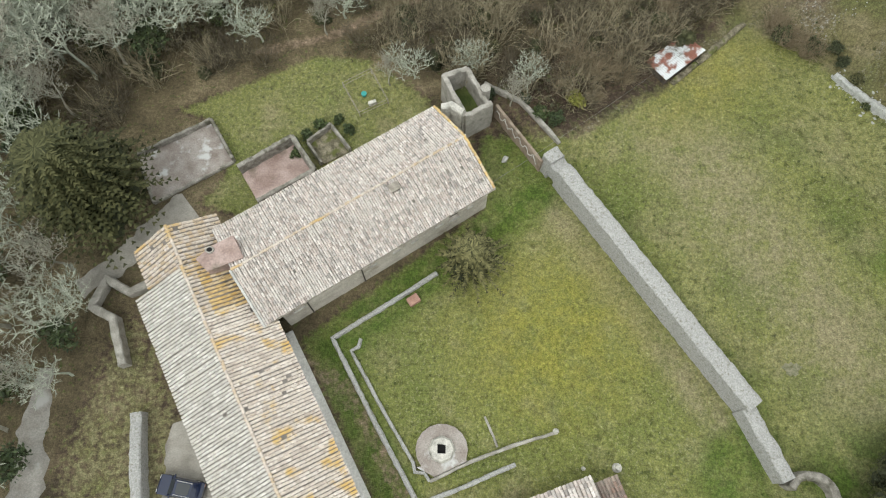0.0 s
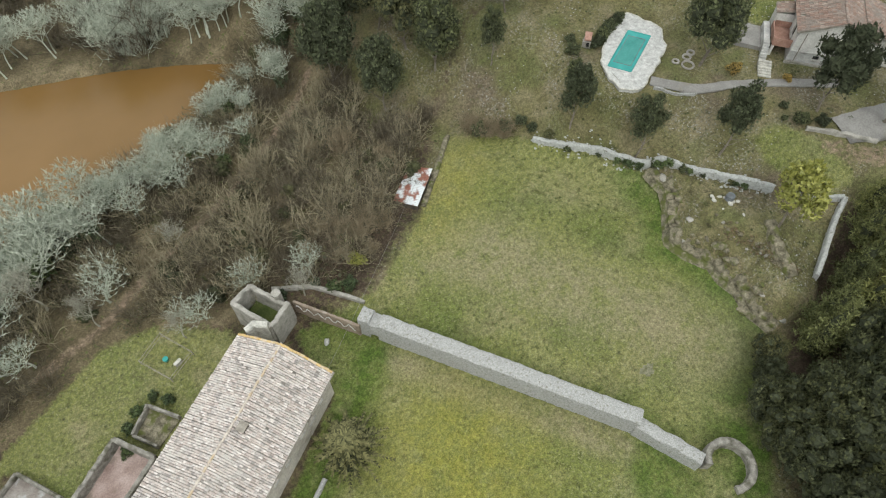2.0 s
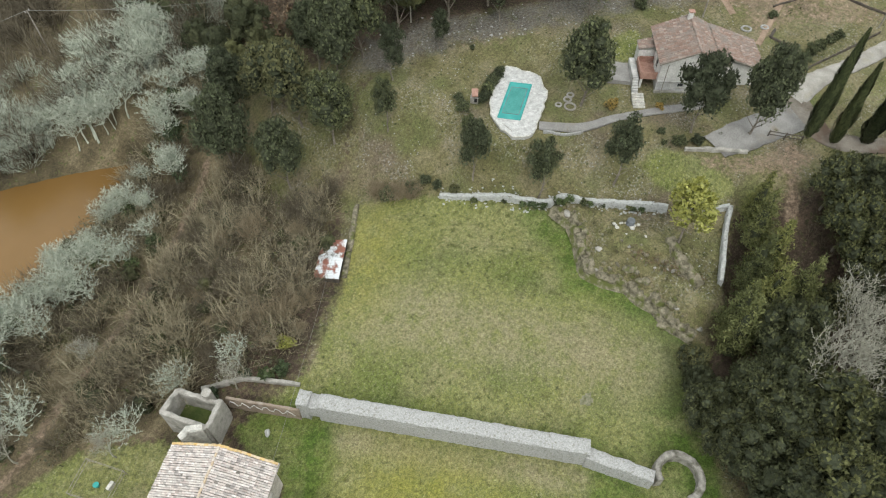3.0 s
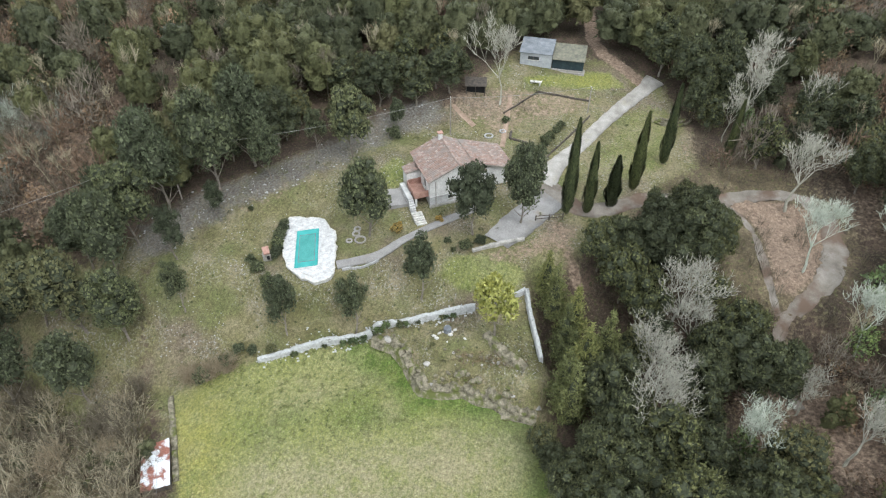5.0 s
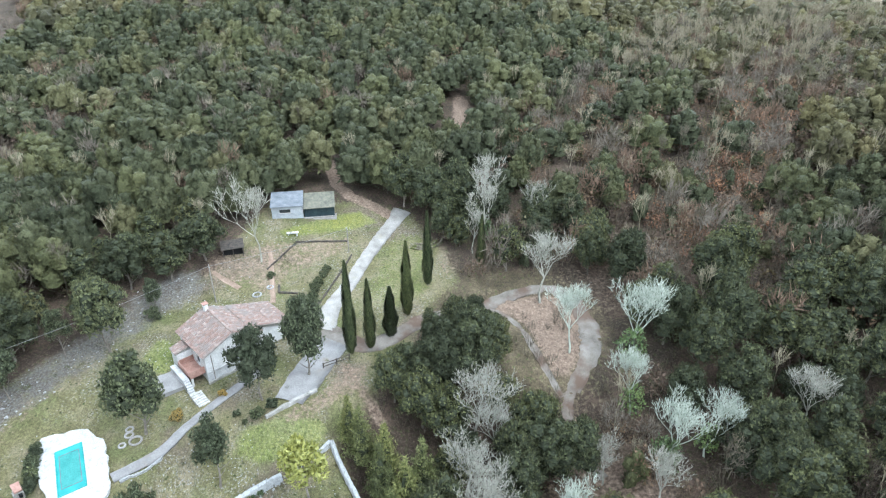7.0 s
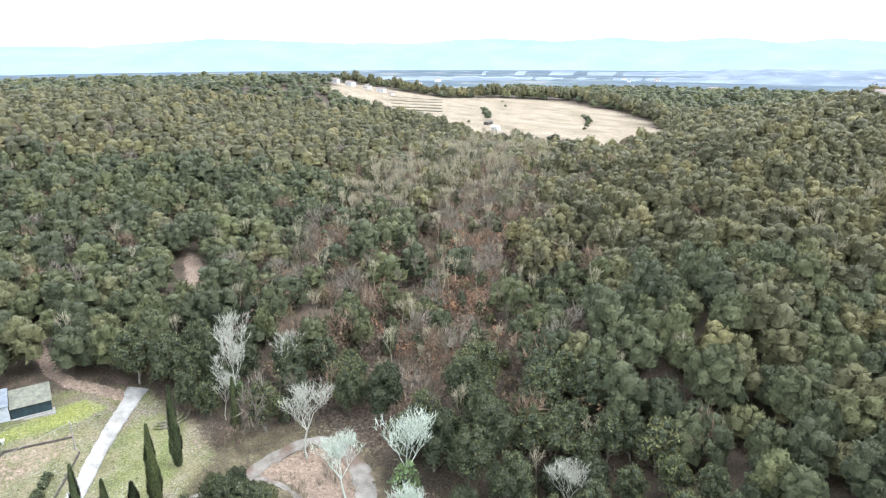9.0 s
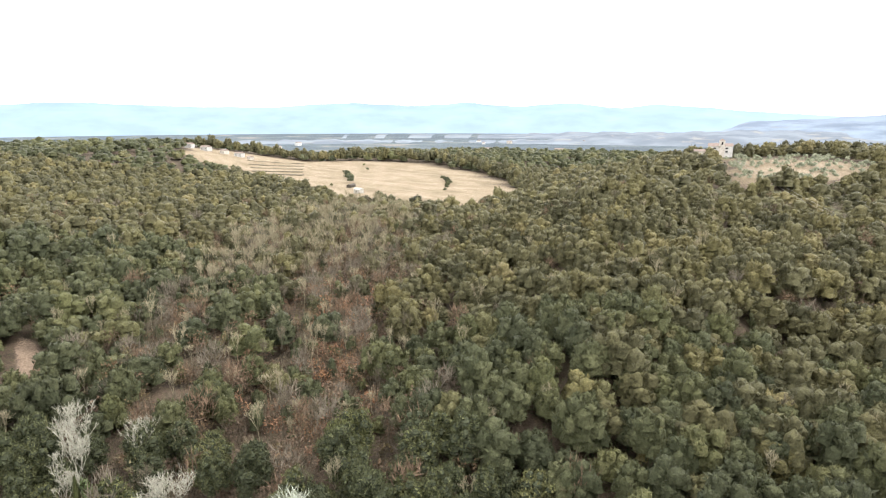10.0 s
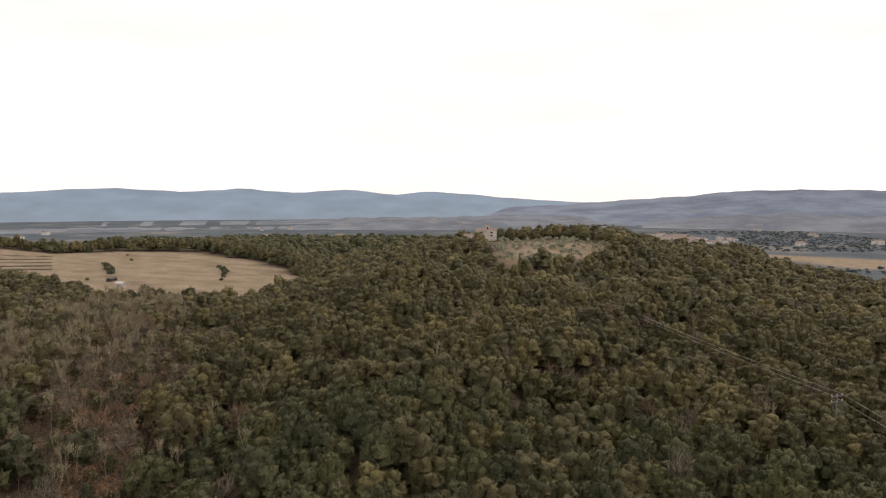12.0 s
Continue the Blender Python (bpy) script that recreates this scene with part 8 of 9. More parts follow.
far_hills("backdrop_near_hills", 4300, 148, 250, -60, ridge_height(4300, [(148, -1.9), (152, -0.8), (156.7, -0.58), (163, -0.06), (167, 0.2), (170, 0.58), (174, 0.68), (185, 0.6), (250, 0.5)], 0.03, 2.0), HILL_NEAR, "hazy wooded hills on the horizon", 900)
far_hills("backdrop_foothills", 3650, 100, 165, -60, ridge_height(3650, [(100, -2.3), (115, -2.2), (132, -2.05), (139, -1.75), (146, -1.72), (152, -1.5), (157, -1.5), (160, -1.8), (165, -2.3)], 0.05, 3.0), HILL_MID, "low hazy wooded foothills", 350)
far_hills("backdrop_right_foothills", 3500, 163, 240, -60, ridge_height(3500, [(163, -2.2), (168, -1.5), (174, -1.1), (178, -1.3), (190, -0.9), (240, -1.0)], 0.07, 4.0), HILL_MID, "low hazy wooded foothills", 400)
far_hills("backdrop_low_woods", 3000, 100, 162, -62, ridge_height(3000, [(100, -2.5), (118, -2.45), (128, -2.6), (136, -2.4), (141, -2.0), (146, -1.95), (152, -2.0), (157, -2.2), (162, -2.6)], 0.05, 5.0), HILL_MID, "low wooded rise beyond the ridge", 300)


# ---- smaller things round the monastery ----
def build_car():
    pl = Plan((-23.45, -0.8), (0.97, -0.18))
    g = 0.12
    car = thing("parked_car", "dark blue estate car parked on gravel by the barn", "car")
    prof = [(-2.1, 0.35), (-2.15, 0.75), (-1.95, 0.95), (-1.0, 1.02), (-0.45, 1.42), (1.15, 1.46), (1.85, 1.05), (2.1, 0.95), (2.12, 0.45), (2.0, 0.32)]
    ys = [(-0.86, 0.94), (-0.82, 1.0), (0.82, 1.0), (0.86, 0.94)]
    sol = Solid()
    n = len(prof)
    for y, s in ((-0.88, 0.96), (-0.80, 1.0), (0.80, 1.0), (0.88, 0.96)):
        for x, z in prof:
            tuck = 0.82 if z > 1.1 else 1.0
            sol.v.append(pl(x * (0.98 if abs(y) > 0.85 else 1.0), y * tuck, g + z * s))
    for k in range(3):
        sol.f += [(k * n + i, k * n + (i + 1) % n, (k + 1) * n + (i + 1) % n, (k + 1) * n + i) for i in range(n)]
    sol.f += [tuple(range(n))[::-1], tuple(range(3 * n, 4 * n))]
    part("body", sol, CAR_PAINT, car)
    part("windscreen", Solid().add([pl(-0.98, -0.68, g + 1.06), pl(-0.98, 0.68, g + 1.06), pl(-0.5, 0.62, g + 1.42), pl(-0.5, -0.62, g + 1.42), pl(-0.96, -0.68, g + 1.0), pl(-0.96, 0.68, g + 1.0), pl(-0.48, 0.62, g + 1.38), pl(-0.48, -0.62, g + 1.38)],
                                    [(0, 1, 2, 3), (7, 6, 5, 4), (0, 4, 5, 1), (1, 5, 6, 2), (2, 6, 7, 3), (3, 7, 4, 0)]), GLASS, car)
    part("roof_panel", Solid().box(pl(0.4, 0, g + 1.47), (1.2, 1.0, 0.03), pl.turn, 0.15), GLASS, car)
    for s in (-1, 1):
        part("side_window", Solid().box(pl(0.3, 0.74 * s, g + 1.22), (1.9, 0.05, 0.30), pl.turn), GLASS, car)
        part("roof_rail", Solid().tube(pl(-0.3, 0.6 * s, g + 1.5), pl(1.2, 0.6 * s, g + 1.5), 0.025, 0.025, 6), CHROME, car)
        part("headlight", Solid().box(pl(-2.08, 0.62 * s, g + 0.72), (0.14, 0.34, 0.16), pl.turn, 0.03), CHROME, car)
        part("tail_light", Solid().box(pl(2.08, 0.66 * s, g + 0.85), (0.1, 0.26, 0.2), pl.turn, 0.03), TERRACOTTA, car)
        part("mirror", Solid().box(pl(-0.75, 0.98 * s, g + 1.02), (0.14, 0.2, 0.13), pl.turn, 0.03), CAR_PAINT, car)
        for a in (-1.32, 1.32):
            wheel = part("wheel", Solid().tube(pl(a, 0.72 * s, g + 0.31), pl(a, 0.90 * s, g + 0.31), 0.31, 0.31, 16), RUBBER, car)
            part("rim", Solid().tube(pl(a, 0.89 * s, g + 0.31), pl(a, 0.92 * s, g + 0.31), 0.2, 0.19, 12), CHROME, wheel)
    return car


build_car()


def rock(name, x, y, size, seed, material=STONE_PALE, label="", group="", parent=None, sink=0.3, flat=0.65):
    rng = np.random.default_rng(seed)
    iv, it = icosphere(2)
    warp = 1 + 0.22 * np.sin(iv @ rng.normal(scale=2.2, size=(3, 4)) + rng.uniform(0, 6, 4)).mean(1, keepdims=True) * 2 + rng.normal(scale=0.05, size=(len(iv), 1))
    v = iv * warp * np.array([1, rng.uniform(0.6, 1), flat]) * size
    a = rng.uniform(0, 6.28)
    c, s = math.cos(a), math.sin(a)
    z = gz(x, y) + size * flat * (1 - sink) - size * flat * 0.4
    pts = [(x + p[0] * c - p[1] * s, y + p[0] * s + p[1] * c, z + p[2]) for p in v]
    ob = mesh_object(name, pts, [tuple(int(k) for k in t) for t in it], material, parent)
    if parent is None:
        tagged(ob, label, "rock", group)
    return ob


rng_r = random.Random(9)
LEDGE = TERRACE[:10]
rubble_wall("wall_ledge", LEDGE, 1.7, [0.35, 0.8, 0.9, 0.9, 0.8, 0.9, 0.8, 0.8, 0.7, 0.4], "ragged mossy rock edge of the grassy terrace", ROCKY, "ledge", 0.42, 0.4, None, 19, foot=0.5)
rubble_wall("wall_upper_ledge", [(56.3, 15.8), (55.0, 13.6), (54.2, 11.4), (53.6, 9.4)], 1.3, [0.3, 0.6, 0.65, 0.3], "low mossy rock step in the terrace grass", ROCKY, "ledge", 0.25, 0.45, None, 20, foot=0.3)
for k in range(46):
    i = rng_r.randrange(len(LEDGE) - 1)
    t = rng_r.random()
    x = LEDGE[i][0] * (1 - t) + LEDGE[i + 1][0] * t + rng_r.gauss(0.1, 0.45)
    y = LEDGE[i][1] * (1 - t) + LEDGE[i + 1][1] * t + rng_r.gauss(0, 0.4)
    rock("ledge_rock", x, y, rng_r.uniform(0.14, 0.42), 500 + k, STONE if k % 8 == 0 else ROCKY, "weathered limestone rock on the terrace ledge", "rocks of the ledge", sink=0.4)
for k in range(34):
    t = rng_r.random()
    x, y = 52.0 + 1.8 * t + rng_r.gauss(0, 0.5), 19.5 - 9.0 * t + rng_r.gauss(0, 0.5)
    rock("bank_rock", x, y, rng_r.uniform(0.12, 0.32), 600 + k, STONE if k % 4 == 0 else ROCKY, "mossy stone on the grassy bank", "stones of the bank")
scatter_mesh("bank_heath", bramble, place_rows(705, 52.4 + 1.6 * np.linspace(0, 1, 26) + 0.5 * np.sin(np.arange(26) * 2.3), 18.5 - 8.5 * np.linspace(0, 1, 26), 0.35, 0.7), LEAF_RUSSET, "brown heath growing along the grassy step", "heath")
pile = thing("stone_pile", "heap of pale rubble round a grey drum", "stones", at=(0, 0, 0))
for k in range(26):
    a, r = rng_r.uniform(0, 6.28), abs(rng_r.gauss(0, 0.9))
    rock("stone", 55.2 + r * math.cos(a), 20.8 + r * math.sin(a), rng_r.uniform(0.12, 0.34), 640 + k, STONE_PALE, parent=pile)
g0 = gz(55.2, 20.8)
part("drum", Solid().tube((55.2, 20.8, g0), (55.2, 20.8, g0 + 0.8), 0.55, 0.5, 12), SLATE_FELT, pile, "grey drum")
wr = np.random.default_rng(702)
wt_ = wr.random(420)
lime_x = np.interp(wt_, [0, 0.17, 0.42, 0.68, 0.93, 1], [43.6, 46.9, 51.0, 55.0, 58.6, 59.8]) + wr.normal(scale=0.55, size=420)
lime_y = np.interp(wt_, [0, 0.17, 0.42, 0.68, 0.93, 1], [43.6, 39.2, 33.2, 26.6, 20.4, 18.6]) + wr.normal(scale=0.4, size=420)
sxs, sys_ = scatter_points(700, 5200, (38, 116, 6, 62), lambda x, y: (inside(CLEARING, x, y) > 1) & (inside(MEADOW, x, y) < -0.5) & (np.sin(x * 0.35) + np.sin(y * 0.3 + x * 0.1) > 0.15))
iv_, it_ = icosphere()
stone_templates = [((iv_ * (1 + np.random.default_rng(k).normal(scale=0.18, size=(len(iv_), 1))) * np.array([1, 0.75, 0.5])), it_) for k in range(3)]
scatter_mesh("garden_stones", stone_templates, place_rows(701, sxs, sys_, 0.05, 0.14, 0.03), STONE_GREY, "loose limestone pieces strewn over the garden slope", "stones")
scatter_mesh("wall_rubble", stone_templates, place_rows(703, lime_x, lime_y, 0.08, 0.26, 0.02), STONE_LIME, "fallen limestone pieces along the terrace wall", "stones")
gtx, gty = scatter_points(706, 2600, (38, 116, 6, 64), lambda x, y: (inside(CLEARING, x, y) > 0.5) & (inside(MEADOW, x, y) < -0.5) & (near_line(DRIVE, x, y) > 2.5) & (np.hypot(x - 58.5, y - 43) > 8) & (np.sin(x * 0.42 + 2) + np.sin(y * 0.37 - x * 0.12) > -0.2))
scatter_mesh("garden_tufts", bramble, place_rows(707, gtx[::2], gty[::2], 0.18, 0.5, 0.05), LEAF_TUFT, "low dark grass tufts and weeds on the garden slope", "tufts")
twx, twy = scatter_points(709, 700, (47, 66, 5, 32), lambda x, y: inside(TERRACE, x, y) > 0.8)
scatter_mesh("terrace_weeds", bramble, place_rows(710, twx, twy, 0.15, 0.42, 0.05), LEAF_BRAMBLE, "low brown and olive weeds over the rocky terrace", "weeds")
for k in range(54):
    i = rng_r.randrange(len(LEDGE) - 1)
    t = rng_r.random()
    x = LEDGE[i][0] * (1 - t) + LEDGE[i + 1][0] * t + rng_r.gauss(0.1, 0.45)
    y = LEDGE[i][1] * (1 - t) + LEDGE[i + 1][1] * t + rng_r.gauss(0, 0.6)
    rock("ledge_boulder", x, y, rng_r.uniform(0.3, 0.8), 900 + k, STONE if k % 5 == 0 else ROCKY, "mossy limestone boulder on the terrace ledge", "boulders of the ledge", sink=0.4, flat=0.55)
rock("white_boulder", 6.6, 33.3, 0.5, 720, PALE_STONE_DECK, "white boulder lying on the court grass")

ash = Solid().prism([(34.0 + (0.8 + 0.16 * math.sin(3 * a) + 0.12 * math.sin(7 * a)) * math.cos(a), 10.8 + (0.75 + 0.14 * math.cos(2 * a) + 0.1 * math.sin(9 * a)) * math.sin(a)) for a in [k * math.pi / 20 for k in range(40)]], gz(34, 10.8) - 0.2, gz(34, 10.8) + 0.07)
tagged(part("ash_patch", ash, ASH, None), "pale burnt patch in the meadow grass", "ash")

# wavy painted line along the low rendered wall
wave = Solid()
prev = None
for k in range(60):
    t = 0.04 + 0.9 * k / 59
    x, y = 5.6 + 4.7 * t, 38.7 - 6.8 * t
    off = Vector((-0.823, -0.569)) * 0.235
    p = (x + off.x, y + off.y, gz(x, y) + 1.5 + 0.42 * math.sin(k * 0.62) + 0.12 * math.sin(k * 1.7))
    if prev:
        wave.tube(prev, p, 0.05, 0.05, 4, False)
    prev = p
tagged(part("painted_wave", wave, PLASTER_WHITE, None), "wavy pale relief line along the rendered wall", "decoration")


def cable(name, a, b, sag, label, r=0.02, n=14):
    a, b = Vector(a), Vector(b)
    sol = Solid()
    prev = a
    for k in range(1, n + 1):
        t = k / n
        p = a.lerp(b, t) - Vector((0, 0, sag * 4 * t * (1 - t)))
        sol.tube(prev, p, r, r, 4, False)
        prev = p
    return tagged(part(name, sol, WIRE, None), label, "cable", "overhead cables")


def pole(name, x, y, h, label, r=0.13, arm=True, material=GREY_WOOD):
    g = gz(x, y)
    p = thing(name, label, "pole", "utility poles")
    part("mast", Solid().tube((x, y, g - 0.5), (x, y, g + h), r, r * 0.7, 8), material, p)
    if arm:
        part("crossarm", Solid().box((x, y, g + h - 0.25), (0.9, 0.09, 0.09), 0.4), GREY_WOOD, p)
        for s in (-0.4, 0.4):
            part("insulator", Solid().tube((x + s * 0.92, y + s * 0.39, g + h - 0.2), (x + s * 0.92, y + s * 0.39, g + h), 0.05, 0.04, 6), PLASTER_WHITE, p)
    return (x, y, g + h - 0.05)


p_house = pole("utility_pole", 92.0, 34.7, 7.0, "slim grey utility pole behind the house")
p_drive = pole("utility_pole", 107.5, 14.2, 5.0, "slim grey utility pole beside the drive")
p_west = pole("utility_pole", 60.0, 66.0, 9.0, "utility pole among the trees")
p_north = pole("utility_pole", 20.0, 111.0, 8.0, "utility pole on the far river bank")
cable("overhead_cable", p_house, p_drive, 0.5, "thin cable strung towards the drive", 0.03)
cable("overhead_cable", p_house, p_west, 0.9, "thin cable strung through the trees", 0.03)
cable("overhead_cable", p_west, p_north, 2.0, "thin cable strung over the river trees", 0.03)
cable("overhead_cable", p_north, (-80, 130, 6), 1.5, "thin cable strung along the river", 0.03)
cable("overhead_cable", (4.8, 28.2, 5.2), (13.0, 35.4, 2.4), 0.2, "thin green line from the gable to the wall", 0.02)
cable("overhead_cable", (13.0, 35.4, 2.4), (26.0, 45.5, 2.3), 0.4, "thin line from the wall to the shed", 0.015)

# the old pylon on the southern hill
g1 = gz(7, -170)
pylon = thing("hill_pylon", "pale metal power pole above the wood", "pylon")
part("mast", Solid().tube((7, -170, g1), (7, -170, g1 + 12.0), 0.2, 0.12, 8), SLATE_FELT, pylon)
for z in (11.7, 10.4):
    part("crossarm", Solid().box((7, -170, g1 + z), (3.4, 0.14, 0.14), 0.9), SLATE_FELT, pylon)
    for s in (-1.5, 0, 1.5):
        part("insulator", Solid().tube((7 + s * 0.62, -170 + s * 0.78, g1 + z + 0.05), (7 + s * 0.62, -170 + s * 0.78, g1 + z + 0.55), 0.14, 0.1, 6), STONE_PALE, pylon)
for s in (-1.5, 1.5):
    cable("overhead_cable", (7 + s * 0.62, -170 + s * 0.78, g1 + 12.1), (235 + s, -405, gz(235, -405) + 9), 6.0, "power line over the wood to the hilltop", 0.055, 24)
    cable("overhead_cable", (7 + s * 0.62, -170 + s * 0.78, g1 + 12.1), (-60 + s, -70, 32), 2.0, "power line over the wood", 0.045, 10)


# wire pen in the north yard
pen = thing("garden_pen", "small wire pen with a tub in the north yard", "pen")
corners = [(-11.6, 42.3), (-8.5, 44.2), (-6.4, 40.2), (-9.5, 38.5)]
for i, c in enumerate(corners):
    d = corners[(i + 1) % 4]
    part("post", Solid().tube((*c, gz(*c) - 0.2), (*c, gz(*c) + 1.1), 0.05, 0.05, 6), GREY_WOOD, pen)
    for h in (0.45, 1.0):
        part("rail", Solid().tube((*c, gz(*c) + h), (*d, gz(*d) + h), 0.03, 0.03, 4), GREY_WOOD, pen)
part("tub", Solid().tube((-9.2, 41.3, gz(-9.2, 41.3)), (-9.2, 41.3, gz(-9.2, 41.3) + 0.4), 0.26, 0.32, 12), POOL, pen, "pale turquoise tub")
part("trough", Solid().box((-8.2, 40.2, gz(-8.2, 40.2) + 0.2), (0.9, 0.4, 0.45), 0.4, 0.05), STONE_PALE, pen, "pale stone trough")

tub = thing("planting_slab", "reddish tiled slab on the kerb of the court", "slab")
part("slab", Solid().box((-2.9, 17.3, 0.3), (1.2, 0.9, 0.6), 0.6, 0.05), TERRACOTTA, tub)

# ---- round the house and pool ----
oven = thing("brick_oven", "small brick barbecue with a tiled roof", "oven")
og = gz(54.6, 47.6)
part("base", Solid().box((54.6, 47.6, og + 0.45), (1.0, 1.1, 1.1), 0.6, 0.05), STONE, oven)
part("mouth", Solid().box((54.25, 47.1, og + 0.75), (0.5, 0.35, 0.4), 0.6), BLACK, oven)
part("roof", Solid().prism([(53.9, 47.5), (54.5, 46.9), (55.4, 47.7), (54.8, 48.4)], og + 1.25, [og + 1.45, og + 1.45, og + 1.75, og + 1.75]), TERRACOTTA, oven, "terracotta tiled cap")


def ring_bed(x, y, r, material, label):
    sol = Solid()
    g = gz(x, y) + 0.1
    n = 14
    for k in range(n):
        a, b = 2 * math.pi * k / n, 2 * math.pi * (k + 1) / n
        sol.tube((x + r * math.cos(a), y + r * math.sin(a), g), (x + r * math.cos(b), y + r * math.sin(b), g), 0.14, 0.14, 6)
    return tagged(part("planter_ring", sol, material, None), label, "planter", "planter rings")


for x, y, r in ((63.0, 37.4, 0.75), (64.0, 38.6, 0.5), (65.0, 38.9, 0.45), (62.2, 38.8, 0.4), (94.0, 28.4, 0.7), (96.2, 26.6, 0.5)):
    ring_bed(x, y, r, STONE_GREY if x > 70 else CONCRETE, "round painted planter ring on the garden slope" if x < 70 else "round stone planting ring behind the house")

rail = thing("timber_fence", "low dark timber rail fence beside the drive", "fence")
fl = [(76.2, 15.0), (77.2, 13.2), (78.2, 11.4)]
for i, c in enumerate(fl):
    part("post", Solid().box((*c, gz(*c) + 0.5), (0.16, 0.16, 1.2), 0.4), DARK_WOOD, rail)
    if i:
        for h in (0.45, 0.95):
            part("rail", Solid().tube((*fl[i - 1], gz(*fl[i - 1]) + h), (*c, gz(*c) + h), 0.06, 0.06, 6), DARK_WOOD, rail)
for k, (a, b, w) in enumerate((((96.8, 25.2), (94.6, 24.8), 0.35), ((94.6, 24.8), (94.2, 21.6), 0.35), ((88, 29.8), (90.5, 28.6), 0.3), ((90.0, 17.8), (106.5, 13.6), 0.2), ((109, 24.0), (110.5, 14.5), 0.2), ((101, 28), (109, 24), 0.2))):
    rubble_wall("bed_edging", [a, b], w, [0.3, 0.3], "dark timber edging of a garden bed", DARK_WOOD, "edging", 0.04, 0.5, None, 80 + k)
strip("path_back", [(99.5, 37.0), (98.0, 35.0), (95.8, 31.6)], [0.9, 1.1, 1.1], 0.12, DIRT, "short worn path behind the house", "path", 0.06)
bench = thing("stone_bench", "pale stone bench on the grass before the sheds", "bench")
bg = gz(111, 25)
part("seat", Solid().box((111, 25, bg + 0.5), (0.7, 2.2, 0.14), 0.12, 0.05), STONE_PALE, bench)
for s in (-0.8, 0.8):
    part("leg", Solid().box((111, 25 + s, bg + 0.15), (0.5, 0.25, 0.7), 0.12), STONE_PALE, bench)
rubble_wall("wall_garden_step", [(66.5, 21.5), (68.8, 18.6), (71.5, 15.4)], 0.5, [0.5, 0.6, 0.5], "low dry stone wall below the patio", STONE, ragged=0.15, seed=90)
rubble_wall("wall_pool_path", [(60.6, 33.3), (58.2, 34.8), (56.4, 36.8)], 0.25, [0.25, 0.3, 0.3], "pale stone edging of the pool path", STONE_GREY, ragged=0.04, seed=91)
for k, (a, r) in enumerate(((0.0, 2.2), (0.0, 3.2), (0.0, 4.2))):
    arc = [(112.5 + r * 0.9 * math.cos(math.radians(t)), 0.8 + r * math.sin(math.radians(t))) for t in range(150, 271, 20)]
    rubble_wall("bed_edging", arc, 0.3, [0.35] * len(arc), "curved stone step by the drive", ROCKY, "edging", 0.05, 0.5, None, 95 + k)

# ---- far things on the hills ----
def far_house(x, y, w, d, h, turn, label, material=PLASTER, roof=TILE_RED, base=None, wins=2, name="far_house", category="house"):
    g = gz(x, y) if base is None else base
    hs = thing(name, label, category, "far houses")
    c, s = math.cos(turn), math.sin(turn)

    def P(a, b, z):
        return (x + a * c - b * s, y + a * s + b * c, g + z)

    part("wall", Solid().prism([P(-w / 2, -d / 2, 0)[:2], P(w / 2, -d / 2, 0)[:2], P(w / 2, d / 2, 0)[:2], P(-w / 2, d / 2, 0)[:2]], g - 2, g + h), material, hs)
    r = h + d * 0.2
    o = 0.4
    v = [P(-w / 2 - o, -d / 2 - o, h - 0.1), P(w / 2 + o, -d / 2 - o, h - 0.1), P(w / 2 + o, d / 2 + o, h - 0.1), P(-w / 2 - o, d / 2 + o, h - 0.1), P(-w / 2 - o, 0, r), P(w / 2 + o, 0, r)]
    part("roof", Solid().add(v, [(0, 1, 5, 4), (2, 3, 4, 5), (1, 2, 5), (3, 0, 4), (3, 2, 1, 0)]), roof, hs)
    for side in (-1, 1):
        for k in range(wins):
            a = -w / 2 + w * (k + 0.5) / wins
            for z in ([h * 0.3, h * 0.72] if h > 5 else [h * 0.5]):
                part("window", Solid().box(P(a, side * (d / 2 + 0.02), z), (w * 0.09 + 0.3, 0.12, h * 0.13 + 0.3), turn), BLACK, hs)
    return hs


cx, cy = 244, -421
cg = gz(cx, cy) + 2.5
far_house(cx, cy, 15, 8.5, 5.4, 0.6, "pale stone chapel on the wooded hilltop", PLASTER_WHITE, TILE_RED, cg + 0.8, 2, "chapel", "chapel")
bell = thing("bell_tower", "square stone bell tower beside the chapel", "tower")
part("shaft", Solid().box((cx - 4, cy + 5, cg + 4.5), (3.4, 3.4, 11), 0.6), PLASTER, bell)
for k in range(4):
    a = 0.6 + math.pi / 2 * k
    part("belfry_opening", Solid().box((cx - 4 + 1.7 * math.cos(a), cy + 5 + 1.7 * math.sin(a), cg + 8.2), (0.12, 1.1, 1.9), a), BLACK, bell)
tr = [(cx - 4 + 2.2 * math.cos(0.6 + math.pi / 4 + k * math.pi / 2) * 1.2, cy + 5 + 2.2 * math.sin(0.6 + math.pi / 4 + k * math.pi / 2) * 1.2, cg + 10) for k in range(4)]
part("roof", Solid().add(tr + [(cx - 4, cy + 5, cg + 11.3)], [(0, 1, 4), (1, 2, 4), (2, 3, 4), (3, 0, 4), (3, 2, 1, 0)]), TILE_RED, bell)
far_house(cx + 9, cy + 9, 8, 6, 3.6, 0.6, "low stone outbuilding beside the chapel", PLASTER, TILE_RED, cg - 1, 2)

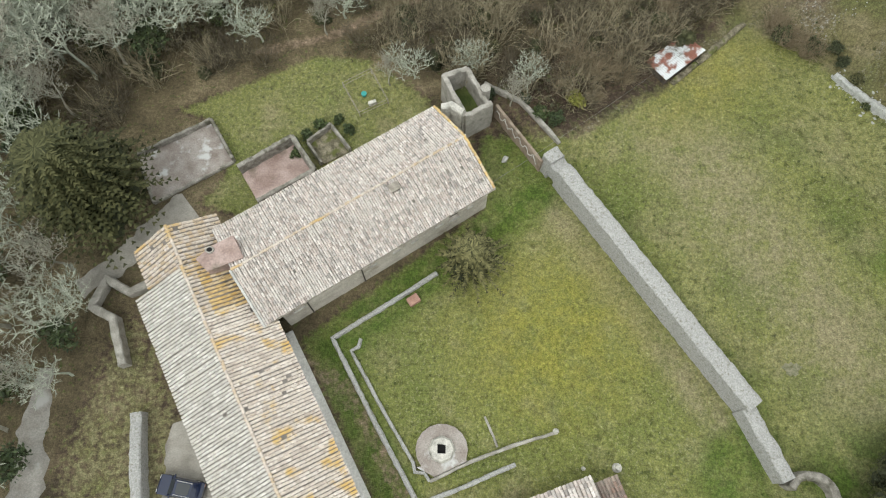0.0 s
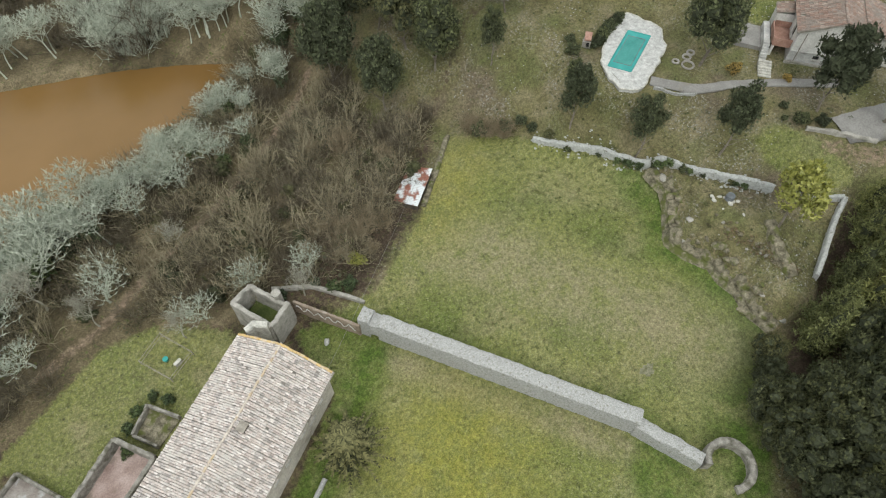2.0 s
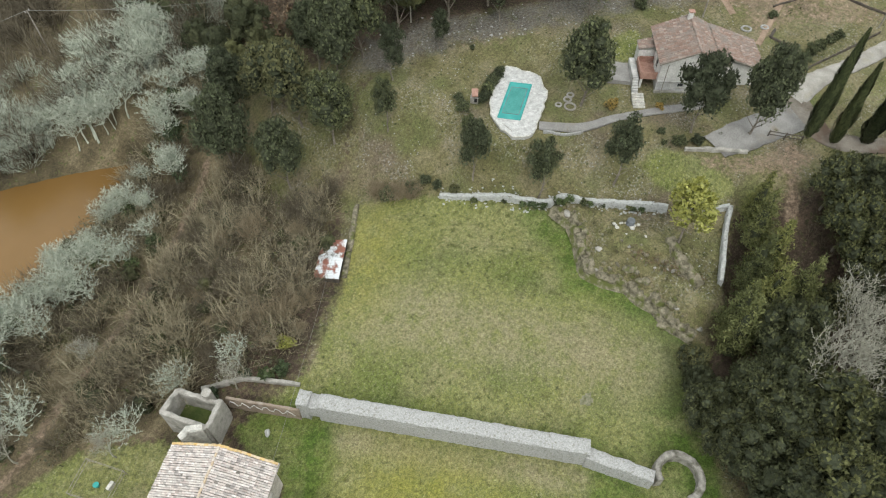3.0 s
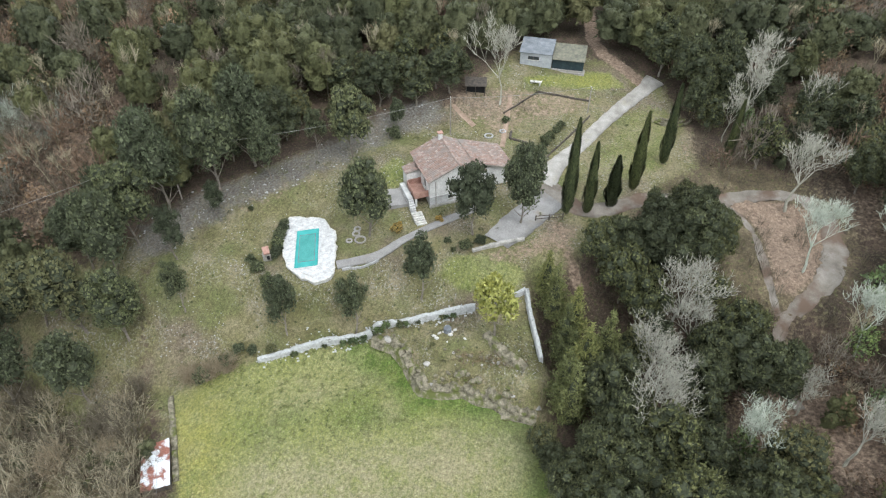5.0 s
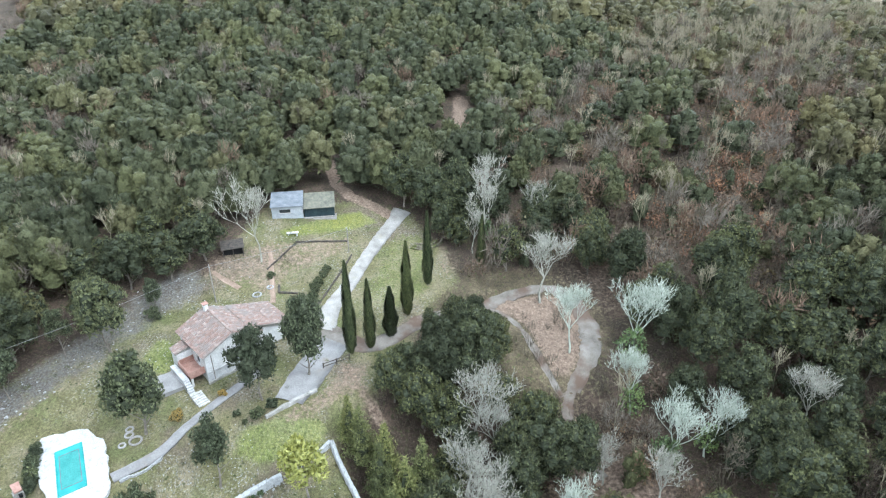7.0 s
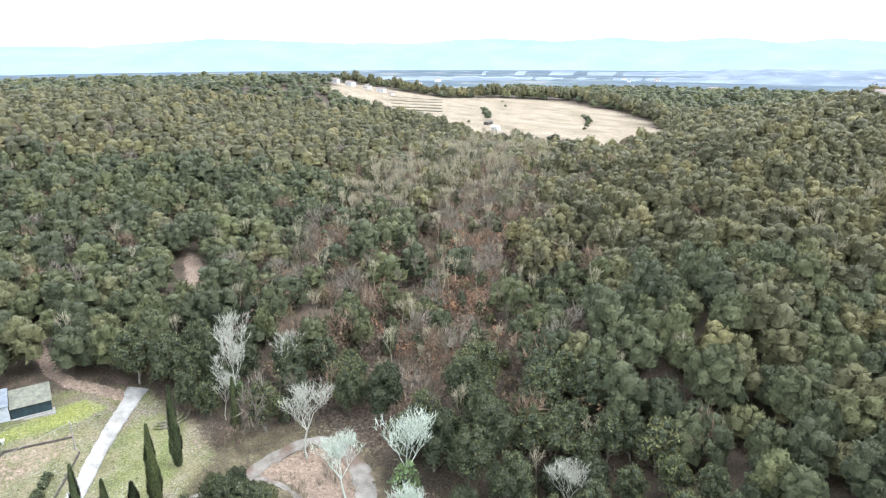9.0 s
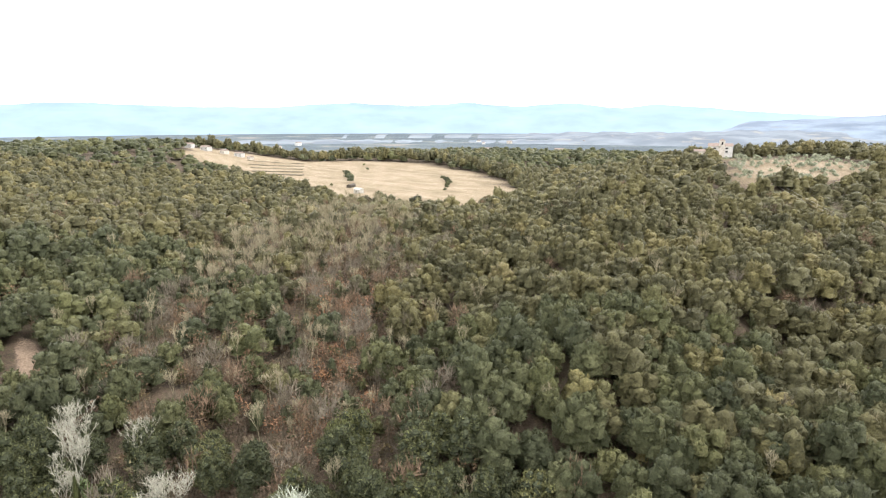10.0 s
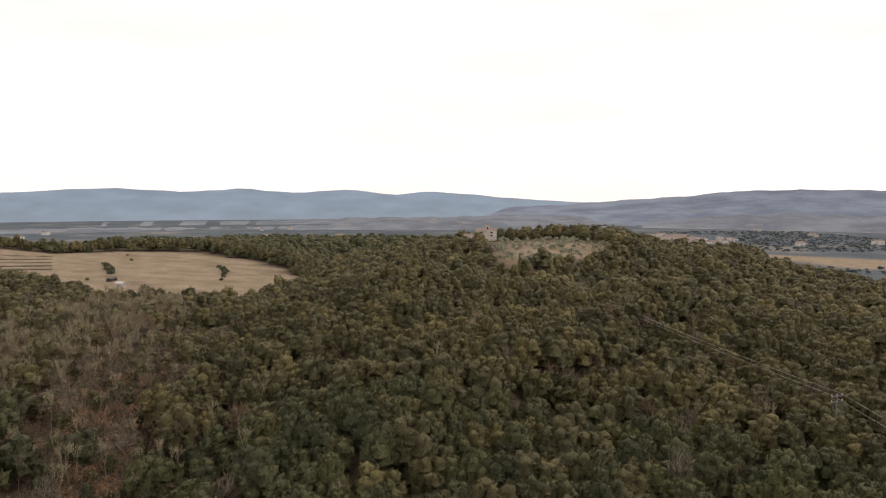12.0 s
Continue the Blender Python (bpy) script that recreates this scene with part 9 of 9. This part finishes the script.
# olive grove below the chapel
ox, oy = scatter_points(730, 330, (128, 250, -450, -310), lambda x, y: inside(CHAPEL_GROVE, x, y) > 3)
olive_templates = [wood_template(735 + k, 4, 50, 0.8, 0.35) for k in range(3)]
scatter_mesh("olive_grove", olive_templates, place_rows(736, ox, oy, 0.42, 0.7, 0.3, (0.7, 0.9)), LEAF_OLIVE, "grey-green olive trees in rows below the chapel", "olives")

# farm and rows at the field's edge, stone hut and bushes in the field
for k, (x, y, w, d, h, a) in enumerate(((742, -232, 16, 10, 6, 0.4), (724, -246, 12, 9, 5, 0.3), (706, -256, 14, 8, 5.5, 0.5), (690, -262, 9, 7, 4, 0.2), (770, -222, 14, 9, 6, 0.6), (800, -215, 11, 8, 5, 0.1), (820, -240, 13, 8, 5, 0.8))):
    far_house(x, y, w * 0.7, d * 0.7, h * 0.7, a, "stone farmhouse at the field's far edge", PLASTER if k % 2 else PLASTER_GREY, TILE_RED)
for k in range(5):
    t = k / 4
    a, b = (680 - 95 * t, -255 + 30 * t), (664 - 118 * t, -312 + 57 * t)
    rubble_wall("vine_row", [a, b], 4.5, [0.9, 0.9], "brown vine row across the pale field", TWIG, "vines", 0.25, 4.0, None, 760 + k)
far_house(404, -231, 5.5, 4.5, 3.0, 0.3, "little pale stone hut in the dry field", STONE_PALE, STONE_PALE, None, 1, "field_hut", "hut")
far_house(440, -245, 9, 3.5, 1.9, 2.2, "low dark timber shelter in the dry field", DARK_WOOD, DARK_WOOD, None, 1, "field_shelter", "shelter")
fb = [(470, -262, 1.5), (482, -267, 1.7), (494, -273, 1.8), (506, -279, 1.6), (518, -284, 1.4), (530, -290, 1.1), (548, -298, 0.9), (400, -308, 1.2), (410, -316, 1.4), (420, -322, 1.3), (392, -300, 0.9), (432, -330, 1.2), (445, -337, 1.1), (380, -290, 0.8), (560, -330, 0.9), (600, -350, 0.8), (455, -236, 0.7)]
fr = place_rows(780, np.array([p[0] for p in fb]), np.array([p[1] for p in fb]), 0.6, 0.9, 0.4, (0.6, 0.8))
fr[:, 3] = [p[2] * 0.8 for p in fb]
edge_line = [(810, -225), (792, -236), (722, -318), (567, -420), (420, -384), (330, -330)]
er = np.random.default_rng(52)
ex2, ey2 = [], []
for (ax, ay), (bx2, by2) in zip(edge_line, edge_line[1:]):
    n_edge = int(math.dist((ax, ay), (bx2, by2)) / 3.2)
    t_edge = (np.arange(n_edge) + er.uniform(-0.4, 0.4, n_edge)) / n_edge
    out = er.uniform(0, 16, n_edge)
    ex2.append(ax + (bx2 - ax) * t_edge + out * 0.5)
    ey2.append(ay + (by2 - ay) * t_edge - out * 0.85)
ex2, ey2 = np.concatenate(ex2), np.concatenate(ey2)
scatter_mesh("field_edge_trees", low_templates, place_rows(781, ex2, ey2, 1.2, 1.9, 0.6, (0.85, 1.3)), LEAF_WARM_CAST, "tall dark trees along the far side of the dry field", "trees")
scatter_mesh("field_bushes", olive_templates, fr, LEAF_FOREST, "low bushes standing in the dry field", "bushes")

# settlements out on the plain
rng_v = random.Random(31)
for k in range(66):
    if k < 40:
        az, r = rng_v.gauss(166.5, 1.7), rng_v.uniform(2000, 2400)
    else:
        az, r = rng_v.uniform(112, 182), rng_v.uniform(1700, 3000)
    x, y = math.sin(math.radians(az)) * r, math.cos(math.radians(az)) * r
    big = 2.6 if k == 3 else 1.0
    far_house(x, y, rng_v.uniform(18, 38) * big, rng_v.uniform(12, 22) * big, rng_v.uniform(7, 12) * (1.8 if k == 3 else 1), rng_v.uniform(0, 3), "pale house in the valley settlement", PLASTER_WHITE if k % 3 else PLASTER, TILE_RED, None, 2)
pr = np.random.default_rng(33)
az = np.radians(pr.uniform(140, 190, 6500))
rr = np.sqrt(pr.uniform(1400 ** 2, 3300 ** 2, 6500))
px_, py_ = np.sin(az) * rr, np.cos(az) * rr
near_plain = (np.degrees(az) > 164) & (rr < 1480)
town = (np.abs(np.degrees(az) - 165) < 5) & (rr > 1850) & (rr < 2600)
okp = ~town & (np.degrees(az) > 150) & (np.sin(px_ * 0.006) + np.sin(py_ * 0.0048 + px_ * 0.002) > 0.1) | near_plain
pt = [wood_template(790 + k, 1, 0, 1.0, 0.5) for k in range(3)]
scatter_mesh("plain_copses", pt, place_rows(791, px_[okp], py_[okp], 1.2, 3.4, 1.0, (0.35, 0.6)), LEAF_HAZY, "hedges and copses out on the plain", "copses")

# loose stones on the bare strip above the house
sx, sy = scatter_points(760, 420, (50, 98, 38, 68), lambda x, y: near_line(STONY_STRIP, x, y) < 4.5)
pebble_templates = [(lambda v, t: (v * np.array([1.0, 0.75, 0.55]), t))(*dome(770 + k, 2, 6)) for k in range(3)]
scatter_mesh("loose_stones", pebble_templates, place_rows(771, sx, sy, 0.10, 0.26, 0.03), STONE_GREY, "grey loose stones strewn over bare soil", "stones")
